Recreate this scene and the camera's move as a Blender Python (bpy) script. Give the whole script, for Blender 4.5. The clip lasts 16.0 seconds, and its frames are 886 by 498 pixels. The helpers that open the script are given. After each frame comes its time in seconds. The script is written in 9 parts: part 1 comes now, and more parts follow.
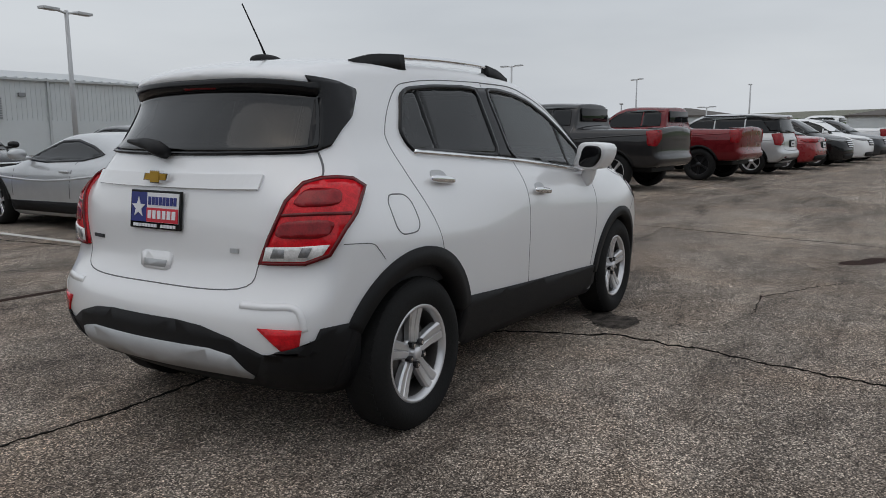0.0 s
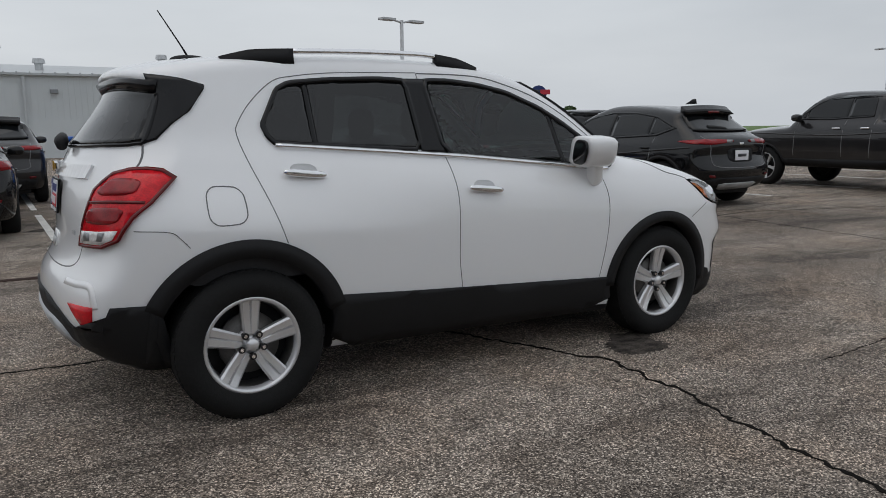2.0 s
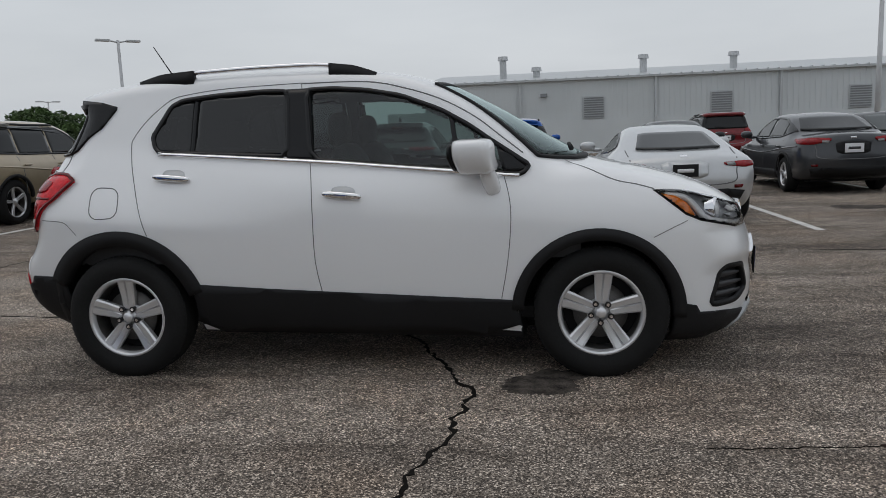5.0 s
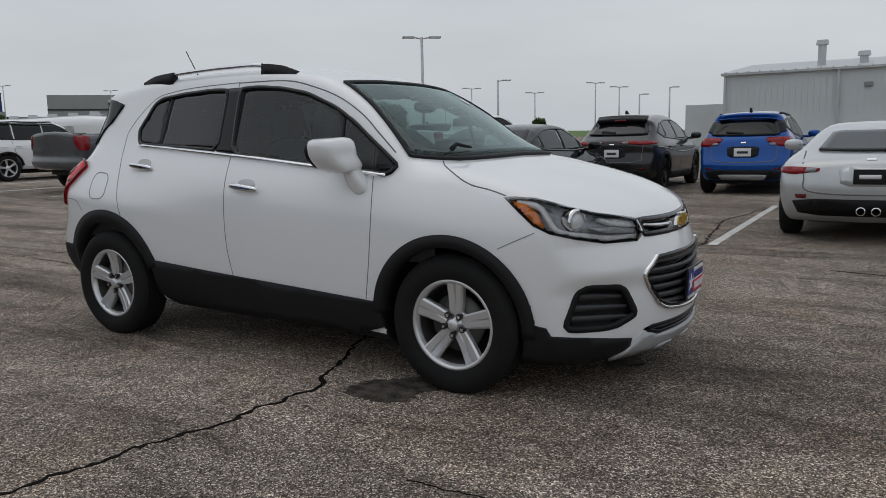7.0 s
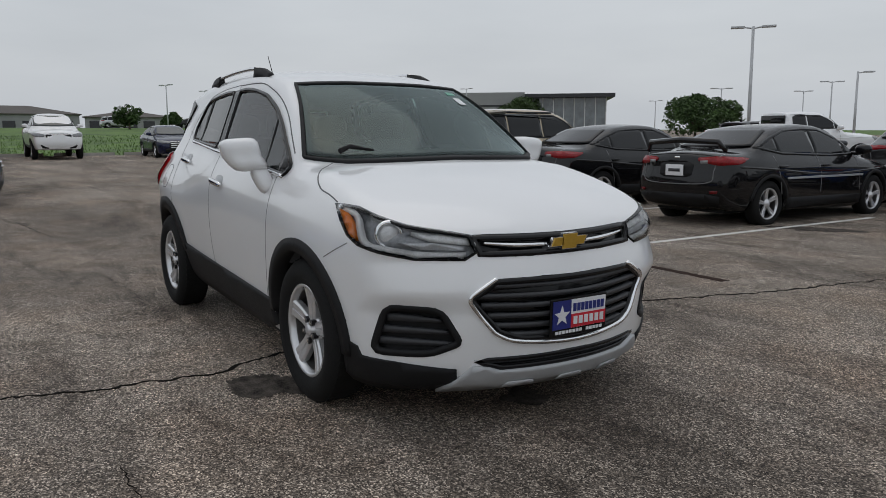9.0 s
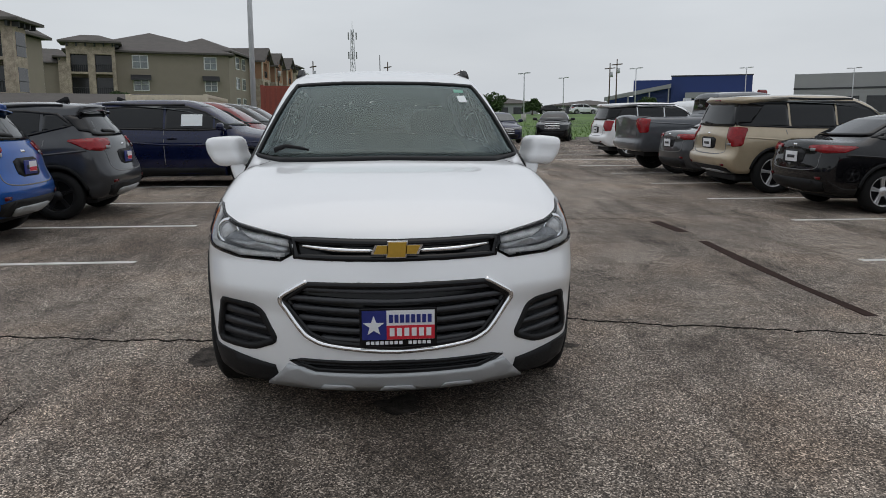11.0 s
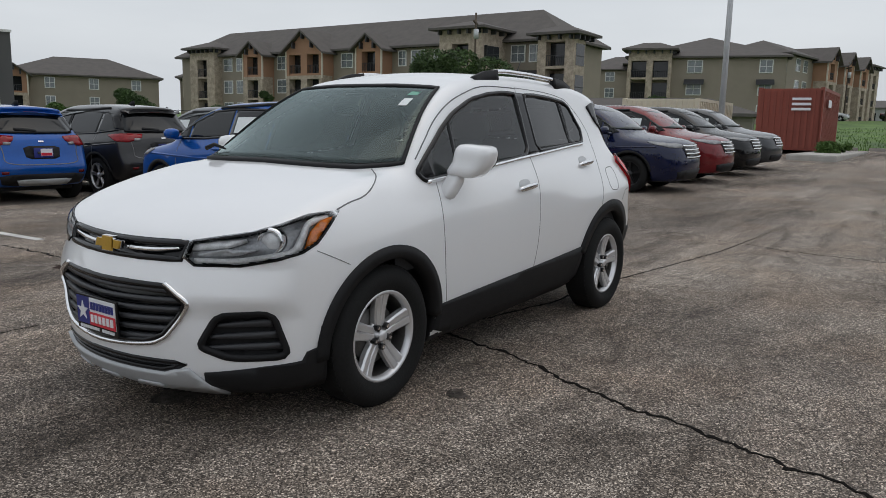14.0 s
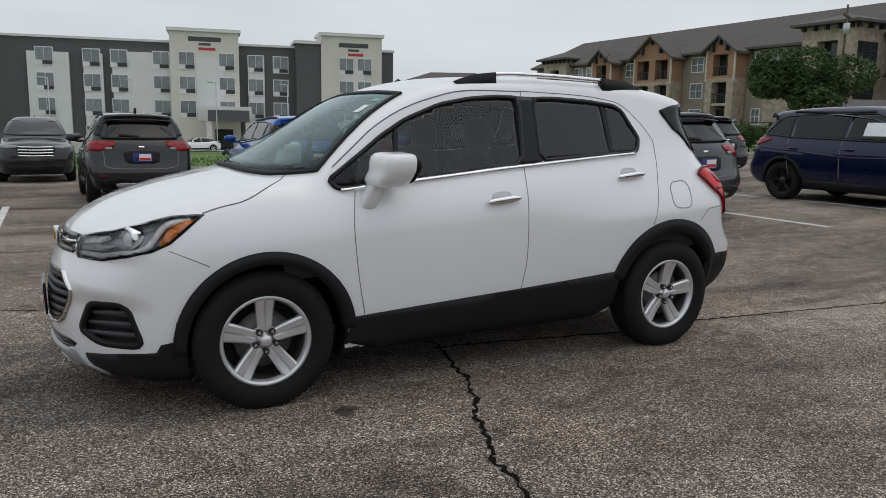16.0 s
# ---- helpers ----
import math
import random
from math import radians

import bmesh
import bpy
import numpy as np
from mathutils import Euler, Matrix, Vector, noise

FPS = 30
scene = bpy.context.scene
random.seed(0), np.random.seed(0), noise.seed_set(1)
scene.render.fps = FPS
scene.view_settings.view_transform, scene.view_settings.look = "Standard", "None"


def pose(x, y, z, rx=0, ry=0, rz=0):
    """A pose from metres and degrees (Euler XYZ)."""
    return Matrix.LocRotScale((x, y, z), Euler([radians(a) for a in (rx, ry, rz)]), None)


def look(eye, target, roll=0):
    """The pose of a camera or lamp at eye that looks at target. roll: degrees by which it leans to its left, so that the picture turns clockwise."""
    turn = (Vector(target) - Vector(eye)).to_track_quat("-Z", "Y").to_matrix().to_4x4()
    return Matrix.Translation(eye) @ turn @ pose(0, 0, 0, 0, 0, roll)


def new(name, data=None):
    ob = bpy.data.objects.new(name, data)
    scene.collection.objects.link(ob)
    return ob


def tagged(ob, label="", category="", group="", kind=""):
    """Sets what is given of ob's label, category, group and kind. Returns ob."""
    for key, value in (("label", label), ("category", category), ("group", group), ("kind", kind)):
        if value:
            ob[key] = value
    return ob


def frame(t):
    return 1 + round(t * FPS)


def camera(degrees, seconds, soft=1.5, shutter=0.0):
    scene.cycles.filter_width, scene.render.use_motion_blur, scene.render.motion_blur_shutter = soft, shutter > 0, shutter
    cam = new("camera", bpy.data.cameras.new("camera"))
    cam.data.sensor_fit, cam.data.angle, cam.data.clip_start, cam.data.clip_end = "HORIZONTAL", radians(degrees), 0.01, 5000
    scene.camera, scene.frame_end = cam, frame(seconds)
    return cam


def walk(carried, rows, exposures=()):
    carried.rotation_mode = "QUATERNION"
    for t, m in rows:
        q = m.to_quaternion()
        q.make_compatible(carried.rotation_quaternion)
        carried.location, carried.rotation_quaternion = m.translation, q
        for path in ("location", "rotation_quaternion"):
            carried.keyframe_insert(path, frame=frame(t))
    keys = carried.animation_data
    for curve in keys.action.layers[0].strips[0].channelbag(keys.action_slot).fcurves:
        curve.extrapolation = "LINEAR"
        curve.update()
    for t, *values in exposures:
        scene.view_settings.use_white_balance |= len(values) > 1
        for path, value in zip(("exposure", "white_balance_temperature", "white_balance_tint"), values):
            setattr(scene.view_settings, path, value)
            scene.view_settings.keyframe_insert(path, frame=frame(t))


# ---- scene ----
cam = camera(60.8, 16.0, soft=0.35)
PATH = [
    (0, (-3.96, -2.65, 1.305), (-2.283, -1.605, 0.996), -0.3),
    (0.5, (-3.587, -3.076, 1.292), (-2.04, -1.847, 0.98), -0.4),
    (1, (-3.169, -3.44, 1.291), (-1.779, -2.037, 0.976), -0.6),
    (1.5, (-2.72, -3.795, 1.28), (-1.502, -2.239, 0.966), -0.6),
    (2, (-2.239, -4.08, 1.275), (-1.216, -2.391, 0.962), -0.7),
    (2.5, (-1.744, -4.322, 1.266), (-0.924, -2.524, 0.959), -1.0),
    (3, (-1.224, -4.527, 1.267), (-0.612, -2.648, 0.96), -1.0),
    (3.5, (-0.674, -4.681, 1.26), (-0.284, -2.743, 0.957), -1.1),
    (3.7, (-0.451, -4.728, 1.253), (-0.155, -2.773, 0.952), -1.4),
    (5.8, (1.843, -4.468, 1.223), (1.274, -2.571, 0.945), -2.0),
    (6, (2.059, -4.398, 1.212), (1.41, -2.527, 0.937), -1.9),
    (6.5, (2.571, -4.14, 1.213), (1.73, -2.348, 0.929), -1.7),
    (7, (3.065, -3.862, 1.214), (2.038, -2.17, 0.924), -1.3),
    (7.5, (3.493, -3.516, 1.219), (2.295, -1.943, 0.923), -1.1),
    (8, (3.882, -3.131, 1.218), (2.522, -1.695, 0.923), -0.8),
    (8.2, (4.012, -2.938, 1.213), (2.586, -1.567, 0.919), -0.8),
    (10.3, (5.117, -0.911, 1.254), (3.207, -0.403, 0.945), 0.1),
    (10.5, (5.151, -0.691, 1.281), (3.222, -0.272, 0.964), -0.1),
    (11, (5.195, -0.109, 1.285), (3.231, 0.083, 0.964), -0.1),
    (11.5, (5.144, 0.479, 1.292), (3.171, 0.447, 0.966), 0.1),
    (12, (5.064, 1.057, 1.29), (3.107, 0.795, 0.967), 0.3),
    (12.5, (4.888, 1.6, 1.29), (2.976, 1.106, 0.971), 0.6),
    (13, (4.635, 2.124, 1.293), (2.794, 1.406, 0.984), 0.8),
    (13.5, (4.31, 2.608, 1.306), (2.569, 1.675, 0.996), 1.3),
    (14, (3.939, 3.067, 1.328), (2.329, 1.926, 1.002), 1.3),
    (14.5, (3.546, 3.466, 1.333), (2.087, 2.139, 1.005), 1.3),
    (15, (3.104, 3.793, 1.349), (1.814, 2.301, 1.017), 1.1),
    (15.2, (2.95, 3.886, 1.356), (1.716, 2.348, 1.021), 1.3),
    (15.5, (2.689, 4.05, 1.352), (1.56, 2.432, 1.026), 1.1),
    (16, (2.172, 4.314, 1.367), (1.247, 2.571, 1.042), 1.0),
]
walk(cam, [(t, look(eye, target, roll)) for t, eye, target, roll in PATH], [(0, 0.04), (3.5, 0.08), (6.0, -0.06), (8.2, -0.06), (10.5, 0.1), (12.5, 0.17), (14.0, 0.21), (16.0, 0.23)])


# ---- world, light and exposure ----
world = bpy.data.worlds.new("overcast_sky")
scene.world = world
world.use_nodes = True
wn = world.node_tree.nodes
wl = world.node_tree.links
for n in list(wn):
    wn.remove(n)
SUN_ELEV, SUN_TURN = radians(76), radians(285)
sky = wn.new("ShaderNodeTexSky")
sky.sky_type = "NISHITA"
sky.sun_disc = False
sky.sun_elevation, sky.sun_rotation = SUN_ELEV, SUN_TURN
sky.dust_density, sky.air_density, sky.ozone_density = 6.0, 1.5, 1.0
coords = wn.new("ShaderNodeTexCoord")
cloud = wn.new("ShaderNodeTexNoise")
cloud.inputs["Scale"].default_value, cloud.inputs["Detail"].default_value = 1.6, 6.0
stretch = wn.new("ShaderNodeMapping")
stretch.inputs["Scale"].default_value = (1.0, 1.0, 4.5)
wl.new(coords.outputs["Generated"], stretch.inputs["Vector"])
wl.new(stretch.outputs["Vector"], cloud.inputs["Vector"])
cloud_ramp = wn.new("ShaderNodeValToRGB")
cloud_ramp.color_ramp.elements[0].position, cloud_ramp.color_ramp.elements[0].color = 0.3, (5.35, 5.7, 6.15, 1)
cloud_ramp.color_ramp.elements[1].position, cloud_ramp.color_ramp.elements[1].color = 0.72, (6.75, 7.1, 7.5, 1)
wl.new(cloud.outputs["Fac"], cloud_ramp.inputs["Fac"])
veil = wn.new("ShaderNodeMixRGB")
veil.inputs["Fac"].default_value = 0.88
wl.new(sky.outputs["Color"], veil.inputs["Color1"])
wl.new(cloud_ramp.outputs["Color"], veil.inputs["Color2"])
# an overcast sky is brighter overhead than at the horizon
height = wn.new("ShaderNodeSeparateXYZ")
wl.new(coords.outputs["Generated"], height.inputs["Vector"])
dome = wn.new("ShaderNodeMapRange")
dome.inputs["From Min"].default_value, dome.inputs["From Max"].default_value = 0.2, 0.65
dome.inputs["To Min"].default_value, dome.inputs["To Max"].default_value = 1.0, 1.04
wl.new(height.outputs["Z"], dome.inputs["Value"])
domed = wn.new("ShaderNodeMixRGB")
domed.blend_type = "MULTIPLY"
domed.inputs["Fac"].default_value = 1.0
wl.new(veil.outputs["Color"], domed.inputs["Color1"])
wl.new(dome.outputs["Result"], domed.inputs["Color2"])
back = wn.new("ShaderNodeBackground")
back.inputs["Strength"].default_value = 0.1
wl.new(domed.outputs["Color"], back.inputs["Color"])
wout = wn.new("ShaderNodeOutputWorld")
wl.new(back.outputs["Background"], wout.inputs["Surface"])

sun = new("sun", bpy.data.lights.new("sun", "SUN"))
sun.data.energy, sun.data.angle, sun.data.color = 0.25, radians(60), (1.0, 0.97, 0.94)
sun.matrix_world = look((0, 0, 40), Vector((0, 0, 40)) - Vector((math.sin(SUN_TURN) * math.cos(SUN_ELEV), math.cos(SUN_TURN) * math.cos(SUN_ELEV), math.sin(SUN_ELEV))))


# ---- materials ----
def material(name, base, rough=0.5, metal=0.0, vary=0.12, scale=6.0, fine=60.0, bump=0.0, coat=0.0, spec=0.5, second=None):
    """A surface with patches and grain: base colour, varied at two scales, with fine relief."""
    m = bpy.data.materials.new(name)
    m.use_nodes = True
    nt = m.node_tree
    n, l = nt.nodes, nt.links
    b = n["Principled BSDF"]
    co = n.new("ShaderNodeTexCoord")
    a = n.new("ShaderNodeTexNoise")
    a.inputs["Scale"].default_value, a.inputs["Detail"].default_value = scale, 5.0
    g = n.new("ShaderNodeTexNoise")
    g.inputs["Scale"].default_value, g.inputs["Detail"].default_value = fine, 3.0
    l.new(co.outputs["Object"], a.inputs["Vector"])
    l.new(co.outputs["Object"], g.inputs["Vector"])
    mixed = n.new("ShaderNodeMath")
    mixed.operation = "MULTIPLY_ADD"
    mixed.inputs[1].default_value = 0.4
    l.new(g.outputs["Fac"], mixed.inputs[0])
    half = n.new("ShaderNodeMath")
    half.operation = "MULTIPLY"
    half.inputs[1].default_value = 0.6
    l.new(a.outputs["Fac"], half.inputs[0])
    l.new(half.outputs[0], mixed.inputs[2])
    ramp = n.new("ShaderNodeValToRGB")
    dark = [max(0.0, c * (1 - vary)) for c in base]
    light = [min(1.0, c * (1 + vary)) for c in (second or base)]
    ramp.color_ramp.elements[0].position, ramp.color_ramp.elements[0].color = 0.35, (*dark, 1)
    ramp.color_ramp.elements[1].position, ramp.color_ramp.elements[1].color = 0.65, (*light, 1)
    l.new(mixed.outputs[0], ramp.inputs["Fac"])
    l.new(ramp.outputs["Color"], b.inputs["Base Color"])
    rr = n.new("ShaderNodeMapRange")
    rr.inputs["To Min"].default_value, rr.inputs["To Max"].default_value = max(0.02, rough * 0.85), min(1.0, rough * 1.15)
    l.new(a.outputs["Fac"], rr.inputs["Value"])
    l.new(rr.outputs["Result"], b.inputs["Roughness"])
    b.inputs["Metallic"].default_value = metal
    b.inputs["Specular IOR Level"].default_value = spec
    b.inputs["Coat Weight"].default_value = coat
    b.inputs["Coat Roughness"].default_value = 0.025
    if bump:
        bp = n.new("ShaderNodeBump")
        bp.inputs["Strength"].default_value, bp.inputs["Distance"].default_value = bump, 0.01
        l.new(g.outputs["Fac"], bp.inputs["Height"])
        l.new(bp.outputs["Normal"], b.inputs["Normal"])
    return m


def glass_material(name, tint, gloss=0.06, rough=0.02, sheen=(1, 1, 1), ior=1.3):
    """A tinted pane: what is behind shows through the tint, with the sky's reflection over it."""
    m = bpy.data.materials.new(name)
    m.use_nodes = True
    n, l = m.node_tree.nodes, m.node_tree.links
    n.remove(n["Principled BSDF"])
    tr = n.new("ShaderNodeBsdfTransparent")
    tr.inputs["Color"].default_value = (*tint, 1)
    gl = n.new("ShaderNodeBsdfGlossy")
    gl.inputs["Roughness"].default_value = rough
    gl.inputs["Color"].default_value = (*sheen, 1)
    fr = n.new("ShaderNodeFresnel")
    fr.inputs["IOR"].default_value = ior
    add = n.new("ShaderNodeMath")
    add.operation = "ADD"
    add.use_clamp = True
    add.inputs[1].default_value = gloss
    l.new(fr.outputs["Fac"], add.inputs[0])
    mx = n.new("ShaderNodeMixShader")
    l.new(add.outputs[0], mx.inputs["Fac"])
    l.new(tr.outputs["BSDF"], mx.inputs[1])
    l.new(gl.outputs["BSDF"], mx.inputs[2])
    l.new(mx.outputs["Shader"], n["Material Output"].inputs["Surface"])
    return m


def asphalt_material():
    """Worn chip-seal: pale and dark stones in dark binder, with damp-looking stains, streaks and brown patches."""
    m = bpy.data.materials.new("asphalt")
    m.use_nodes = True
    n, l = m.node_tree.nodes, m.node_tree.links
    b = n["Principled BSDF"]
    co = n.new("ShaderNodeTexCoord")

    def noise(scale, detail, rough, distort=0.0, stretch_by=None):
        t = n.new("ShaderNodeTexNoise")
        for k, v in (("Scale", scale), ("Detail", detail), ("Roughness", rough), ("Distortion", distort)):
            t.inputs[k].default_value = v
        src = co.outputs["Object"]
        if stretch_by:
            mp = n.new("ShaderNodeMapping")
            mp.inputs["Scale"].default_value = stretch_by
            mp.inputs["Rotation"].default_value = (0, 0, 0.25)
            l.new(src, mp.inputs["Vector"])
            src = mp.outputs["Vector"]
        l.new(src, t.inputs["Vector"])
        return t

    def ramp(fac, stops):
        r = n.new("ShaderNodeValToRGB")
        e = r.color_ramp.elements
        for k, (pos, col) in enumerate(stops):
            el = e[k] if k < 2 else e.new(pos)
            el.position, el.color = pos, (*col, 1)
        l.new(fac, r.inputs["Fac"])
        return r.outputs["Color"]

    def times(a, c):
        mx = n.new("ShaderNodeMixRGB")
        mx.blend_type = "MULTIPLY"
        mx.inputs["Fac"].default_value = 1.0
        l.new(a, mx.inputs["Color1"])
        l.new(c, mx.inputs["Color2"])
        return mx.outputs["Color"]

    stones = n.new("ShaderNodeTexVoronoi")
    stones.inputs["Scale"].default_value = 165.0
    l.new(co.outputs["Object"], stones.inputs["Vector"])
    sep = n.new("ShaderNodeSeparateColor")
    l.new(stones.outputs["Color"], sep.inputs["Color"])
    chips = ramp(sep.outputs["Red"], ((0.0, (0.022, 0.018, 0.016)), (1.0, (0.56, 0.5, 0.45)), (0.42, (0.088, 0.076, 0.067)), (0.8, (0.215, 0.187, 0.163))))
    clump = noise(38.0, 6.0, 0.8)
    grain = n.new("ShaderNodeMixRGB")
    grain.blend_type = "OVERLAY"
    grain.inputs["Fac"].default_value = 0.9
    l.new(chips, grain.inputs["Color1"])
    l.new(ramp(clump.outputs["Fac"], ((0.3, (0.2, 0.2, 0.2)), (0.7, (0.8, 0.8, 0.8)))), grain.inputs["Color2"])
    broad = ramp(noise(0.4, 8.0, 0.6, 0.3, (0.5, 1.3, 1.0)).outputs["Fac"], ((0.36, (0.82, 0.785, 0.745)), (0.62, (1.85, 1.81, 1.75))))
    streak = ramp(noise(1.1, 9.0, 0.66, 1.2, (0.35, 1.5, 1.0)).outputs["Fac"], ((0.33, (0.5, 0.48, 0.46)), (0.48, (1.05, 1.05, 1.04)), (0.62, (1.16, 1.15, 1.13))))
    patches = ramp(noise(4.2, 7.0, 0.7, 0.8).outputs["Fac"], ((0.33, (0.68, 0.66, 0.64)), (0.56, (1.08, 1.08, 1.08))))
    brown = ramp(noise(0.9, 5.0, 0.55).outputs["Fac"], ((0.45, (1.0, 1.0, 1.0)), (0.72, (1.05, 0.96, 0.88))))
    l.new(times(times(times(times(grain.outputs["Color"], broad), streak), patches), brown), b.inputs["Base Color"])
    b.inputs["Roughness"].default_value = 0.85
    b.inputs["Specular IOR Level"].default_value = 0.3
    bp = n.new("ShaderNodeBump")
    bp.inputs["Strength"].default_value, bp.inputs["Distance"].default_value = 0.8, 0.006
    l.new(stones.outputs["Distance"], bp.inputs["Height"])
    l.new(bp.outputs["Normal"], b.inputs["Normal"])
    return m


ASPHALT = asphalt_material()
WHITE_PAINT = material("white_car_paint", (0.84, 0.843, 0.85), 0.3, vary=0.015, scale=1.2, fine=500, coat=1.0)
SILVER_PAINT = material("silver_car_paint", (0.52, 0.53, 0.54), 0.3, metal=0.35, vary=0.05, fine=600, coat=1.0)
BLACK_PAINT = material("black_car_paint", (0.004, 0.004, 0.005), 0.5, vary=0.2, fine=500, coat=0.9, spec=0.05)
GREY_PAINT = material("grey_car_paint", (0.055, 0.057, 0.062), 0.3, metal=0.4, vary=0.1, fine=600, coat=0.9, spec=0.05)
SLATE_PAINT = material("slate_car_paint", (0.1, 0.105, 0.115), 0.35, metal=0.2, vary=0.1, fine=600, coat=0.9, spec=0.05)
DARK_GREY_PAINT = material("gunmetal_car_paint", (0.028, 0.027, 0.028), 0.3, metal=0.3, vary=0.1, fine=600, coat=0.9, spec=0.05)
BLUE_PAINT = material("blue_car_paint", (0.003, 0.075, 0.33), 0.3, metal=0.3, vary=0.08, fine=600, coat=0.9, spec=0.05)
NAVY_PAINT = material("navy_car_paint", (0.005, 0.009, 0.04), 0.28, metal=0.2, vary=0.1, fine=600, coat=0.9, spec=0.05)
RED_PAINT = material("dark_red_car_paint", (0.16, 0.012, 0.016), 0.28, metal=0.2, vary=0.1, fine=600, coat=0.9, spec=0.05)
BRIGHT_RED_PAINT = material("red_car_paint", (0.3, 0.02, 0.025), 0.28, vary=0.08, fine=600, coat=1.0)
GOLD_PAINT = material("beige_car_paint", (0.42, 0.34, 0.23), 0.35, metal=0.3, vary=0.08, fine=600, coat=1.0)
PLASTIC = material("black_plastic_trim", (0.012, 0.012, 0.013), 0.6, vary=0.2, scale=3, fine=300, bump=0.1, spec=0.25)
GLOSS_BLACK = material("gloss_black_trim", (0.007, 0.007, 0.008), 0.14, vary=0.2, fine=200, spec=0.3)
RUBBER = material("tyre_rubber", (0.011, 0.011, 0.011), 0.8, vary=0.25, scale=8, fine=90, bump=0.15, spec=0.25)
ALLOY = material("silver_alloy", (0.72, 0.72, 0.73), 0.25, metal=0.6, vary=0.06, fine=200)
DARK_ALLOY = material("dark_alloy", (0.03, 0.03, 0.032), 0.35, metal=0.6, vary=0.1, fine=200)
# dull steel of the discs; on rim barrels it paints the shade behind the spokes
BRAKE_AND_SHADED_BARREL = material("brake_steel_and_shaded_barrel", (0.12, 0.115, 0.11), 0.5, metal=0.7, vary=0.2, fine=120)
CHROME = material("chrome", (0.85, 0.85, 0.86), 0.08, metal=1.0, vary=0.03, fine=100)
SATIN = material("satin_grey_plastic", (0.46, 0.47, 0.48), 0.42, metal=0.2, vary=0.06, fine=200)
GOLD = material("gold_badge", (0.62, 0.38, 0.06), 0.35, metal=0.55, vary=0.08, fine=150)
TAIL_RED = material("red_lamp_plastic", (0.6, 0.01, 0.018), 0.12, vary=0.3, scale=25, fine=140, spec=0.4)
TAIL_DARK = material("dark_red_lamp_plastic", (0.12, 0.003, 0.005), 0.12, vary=0.3, scale=25, fine=140, spec=0.4)
TAIL_MID = material("deep_red_lamp_plastic", (0.24, 0.005, 0.009), 0.15, vary=0.3, scale=25, fine=140, spec=0.4)
LAMP_CLEAR = material("clear_lamp_plastic", (0.74, 0.73, 0.72), 0.12, vary=0.2, scale=30, fine=160, coat=1.0)
LAMP_DARK = material("lamp_housing", (0.26, 0.263, 0.27), 0.3, metal=0.3, vary=0.3, scale=18, fine=90)
LAMP_SILVER = material("silver_lamp_reflector", (0.5, 0.5, 0.51), 0.3, metal=0.55, vary=0.2, scale=22, fine=120)
AMBER = material("amber_reflector", (0.75, 0.2, 0.02), 0.15, vary=0.2, scale=40, fine=160, coat=1.0)
SEAM = material("panel_gap", (0.16, 0.16, 0.164), 0.8, vary=0.1)
INTERIOR = material("dark_interior", (0.03, 0.03, 0.032), 0.8, vary=0.2, scale=6, fine=90)
SEAT_FABRIC = material("charcoal_seat_fabric", (0.035, 0.035, 0.037), 0.85, vary=0.25, scale=9, fine=200, bump=0.2)
DARK_GLASS = material("tinted_car_glass", (0.006, 0.007, 0.008), 0.03, vary=0.2, scale=2, fine=40, spec=0.4)
SCREEN_GLASS = material("car_windscreen_glass", (0.035, 0.045, 0.045), 0.03, vary=0.3, scale=1.5, fine=30, spec=0.9)
TINT_REAR = glass_material("privacy_glass", (0.05, 0.052, 0.054), 0.01, ior=1.5)
TINT_FRONT = glass_material("front_door_glass", (0.4, 0.49, 0.47), 0.01, ior=1.5)
TINT_SCREEN = glass_material("windscreen_glass", (0.55, 0.68, 0.64), 0.02, sheen=(0.82, 0.97, 0.96), ior=1.5)
LENS_CLEAR = glass_material("headlamp_cover", (0.93, 0.94, 0.95), -0.02)
PLATE_NAVY = material("plate_navy", (0.02, 0.03, 0.2), 0.4, vary=0.1)
PLATE_WHITE = material("plate_white", (0.8, 0.8, 0.82), 0.4, vary=0.04)
PLATE_RED = material("plate_red", (0.6, 0.02, 0.04), 0.4, vary=0.08)
LINE_WHITE = material("worn_white_line_paint", (0.62, 0.61, 0.58), 0.75, vary=0.25, scale=4, fine=60, bump=0.2)
CRACK = material("tar_crack", (0.01, 0.009, 0.008), 0.9, spec=0.05, vary=0.3, scale=9, fine=80)
TAR = material("brown_tar_patch", (0.044, 0.028, 0.024), 0.9, spec=0.05, vary=0.3, scale=7, fine=150, bump=0.3)
OIL = material("oil_stain", (0.074, 0.064, 0.056), 0.85, spec=0.1, vary=0.9, scale=14, fine=150, bump=0.7)
GRASS = material("grass", (0.055, 0.115, 0.02), 0.9, vary=0.35, scale=0.35, fine=6, bump=0.5, second=(0.1, 0.17, 0.035))
CONCRETE = material("kerb_concrete", (0.42, 0.4, 0.37), 0.85, vary=0.15, scale=3, fine=60, bump=0.3)
METAL_SIDING = material("pale_metal_siding", (0.6, 0.63, 0.64), 0.5, vary=0.05, scale=0.6, fine=20)
METAL_ROOF = material("metal_roof", (0.5, 0.52, 0.53), 0.45, metal=0.3, vary=0.06, scale=1, fine=30)
GALVANISED = material("galvanised_steel", (0.52, 0.53, 0.54), 0.5, metal=0.25, vary=0.1, scale=3, fine=60)
LOUVRE = material("louvre_metal", (0.25, 0.26, 0.27), 0.5, metal=0.4, vary=0.1)
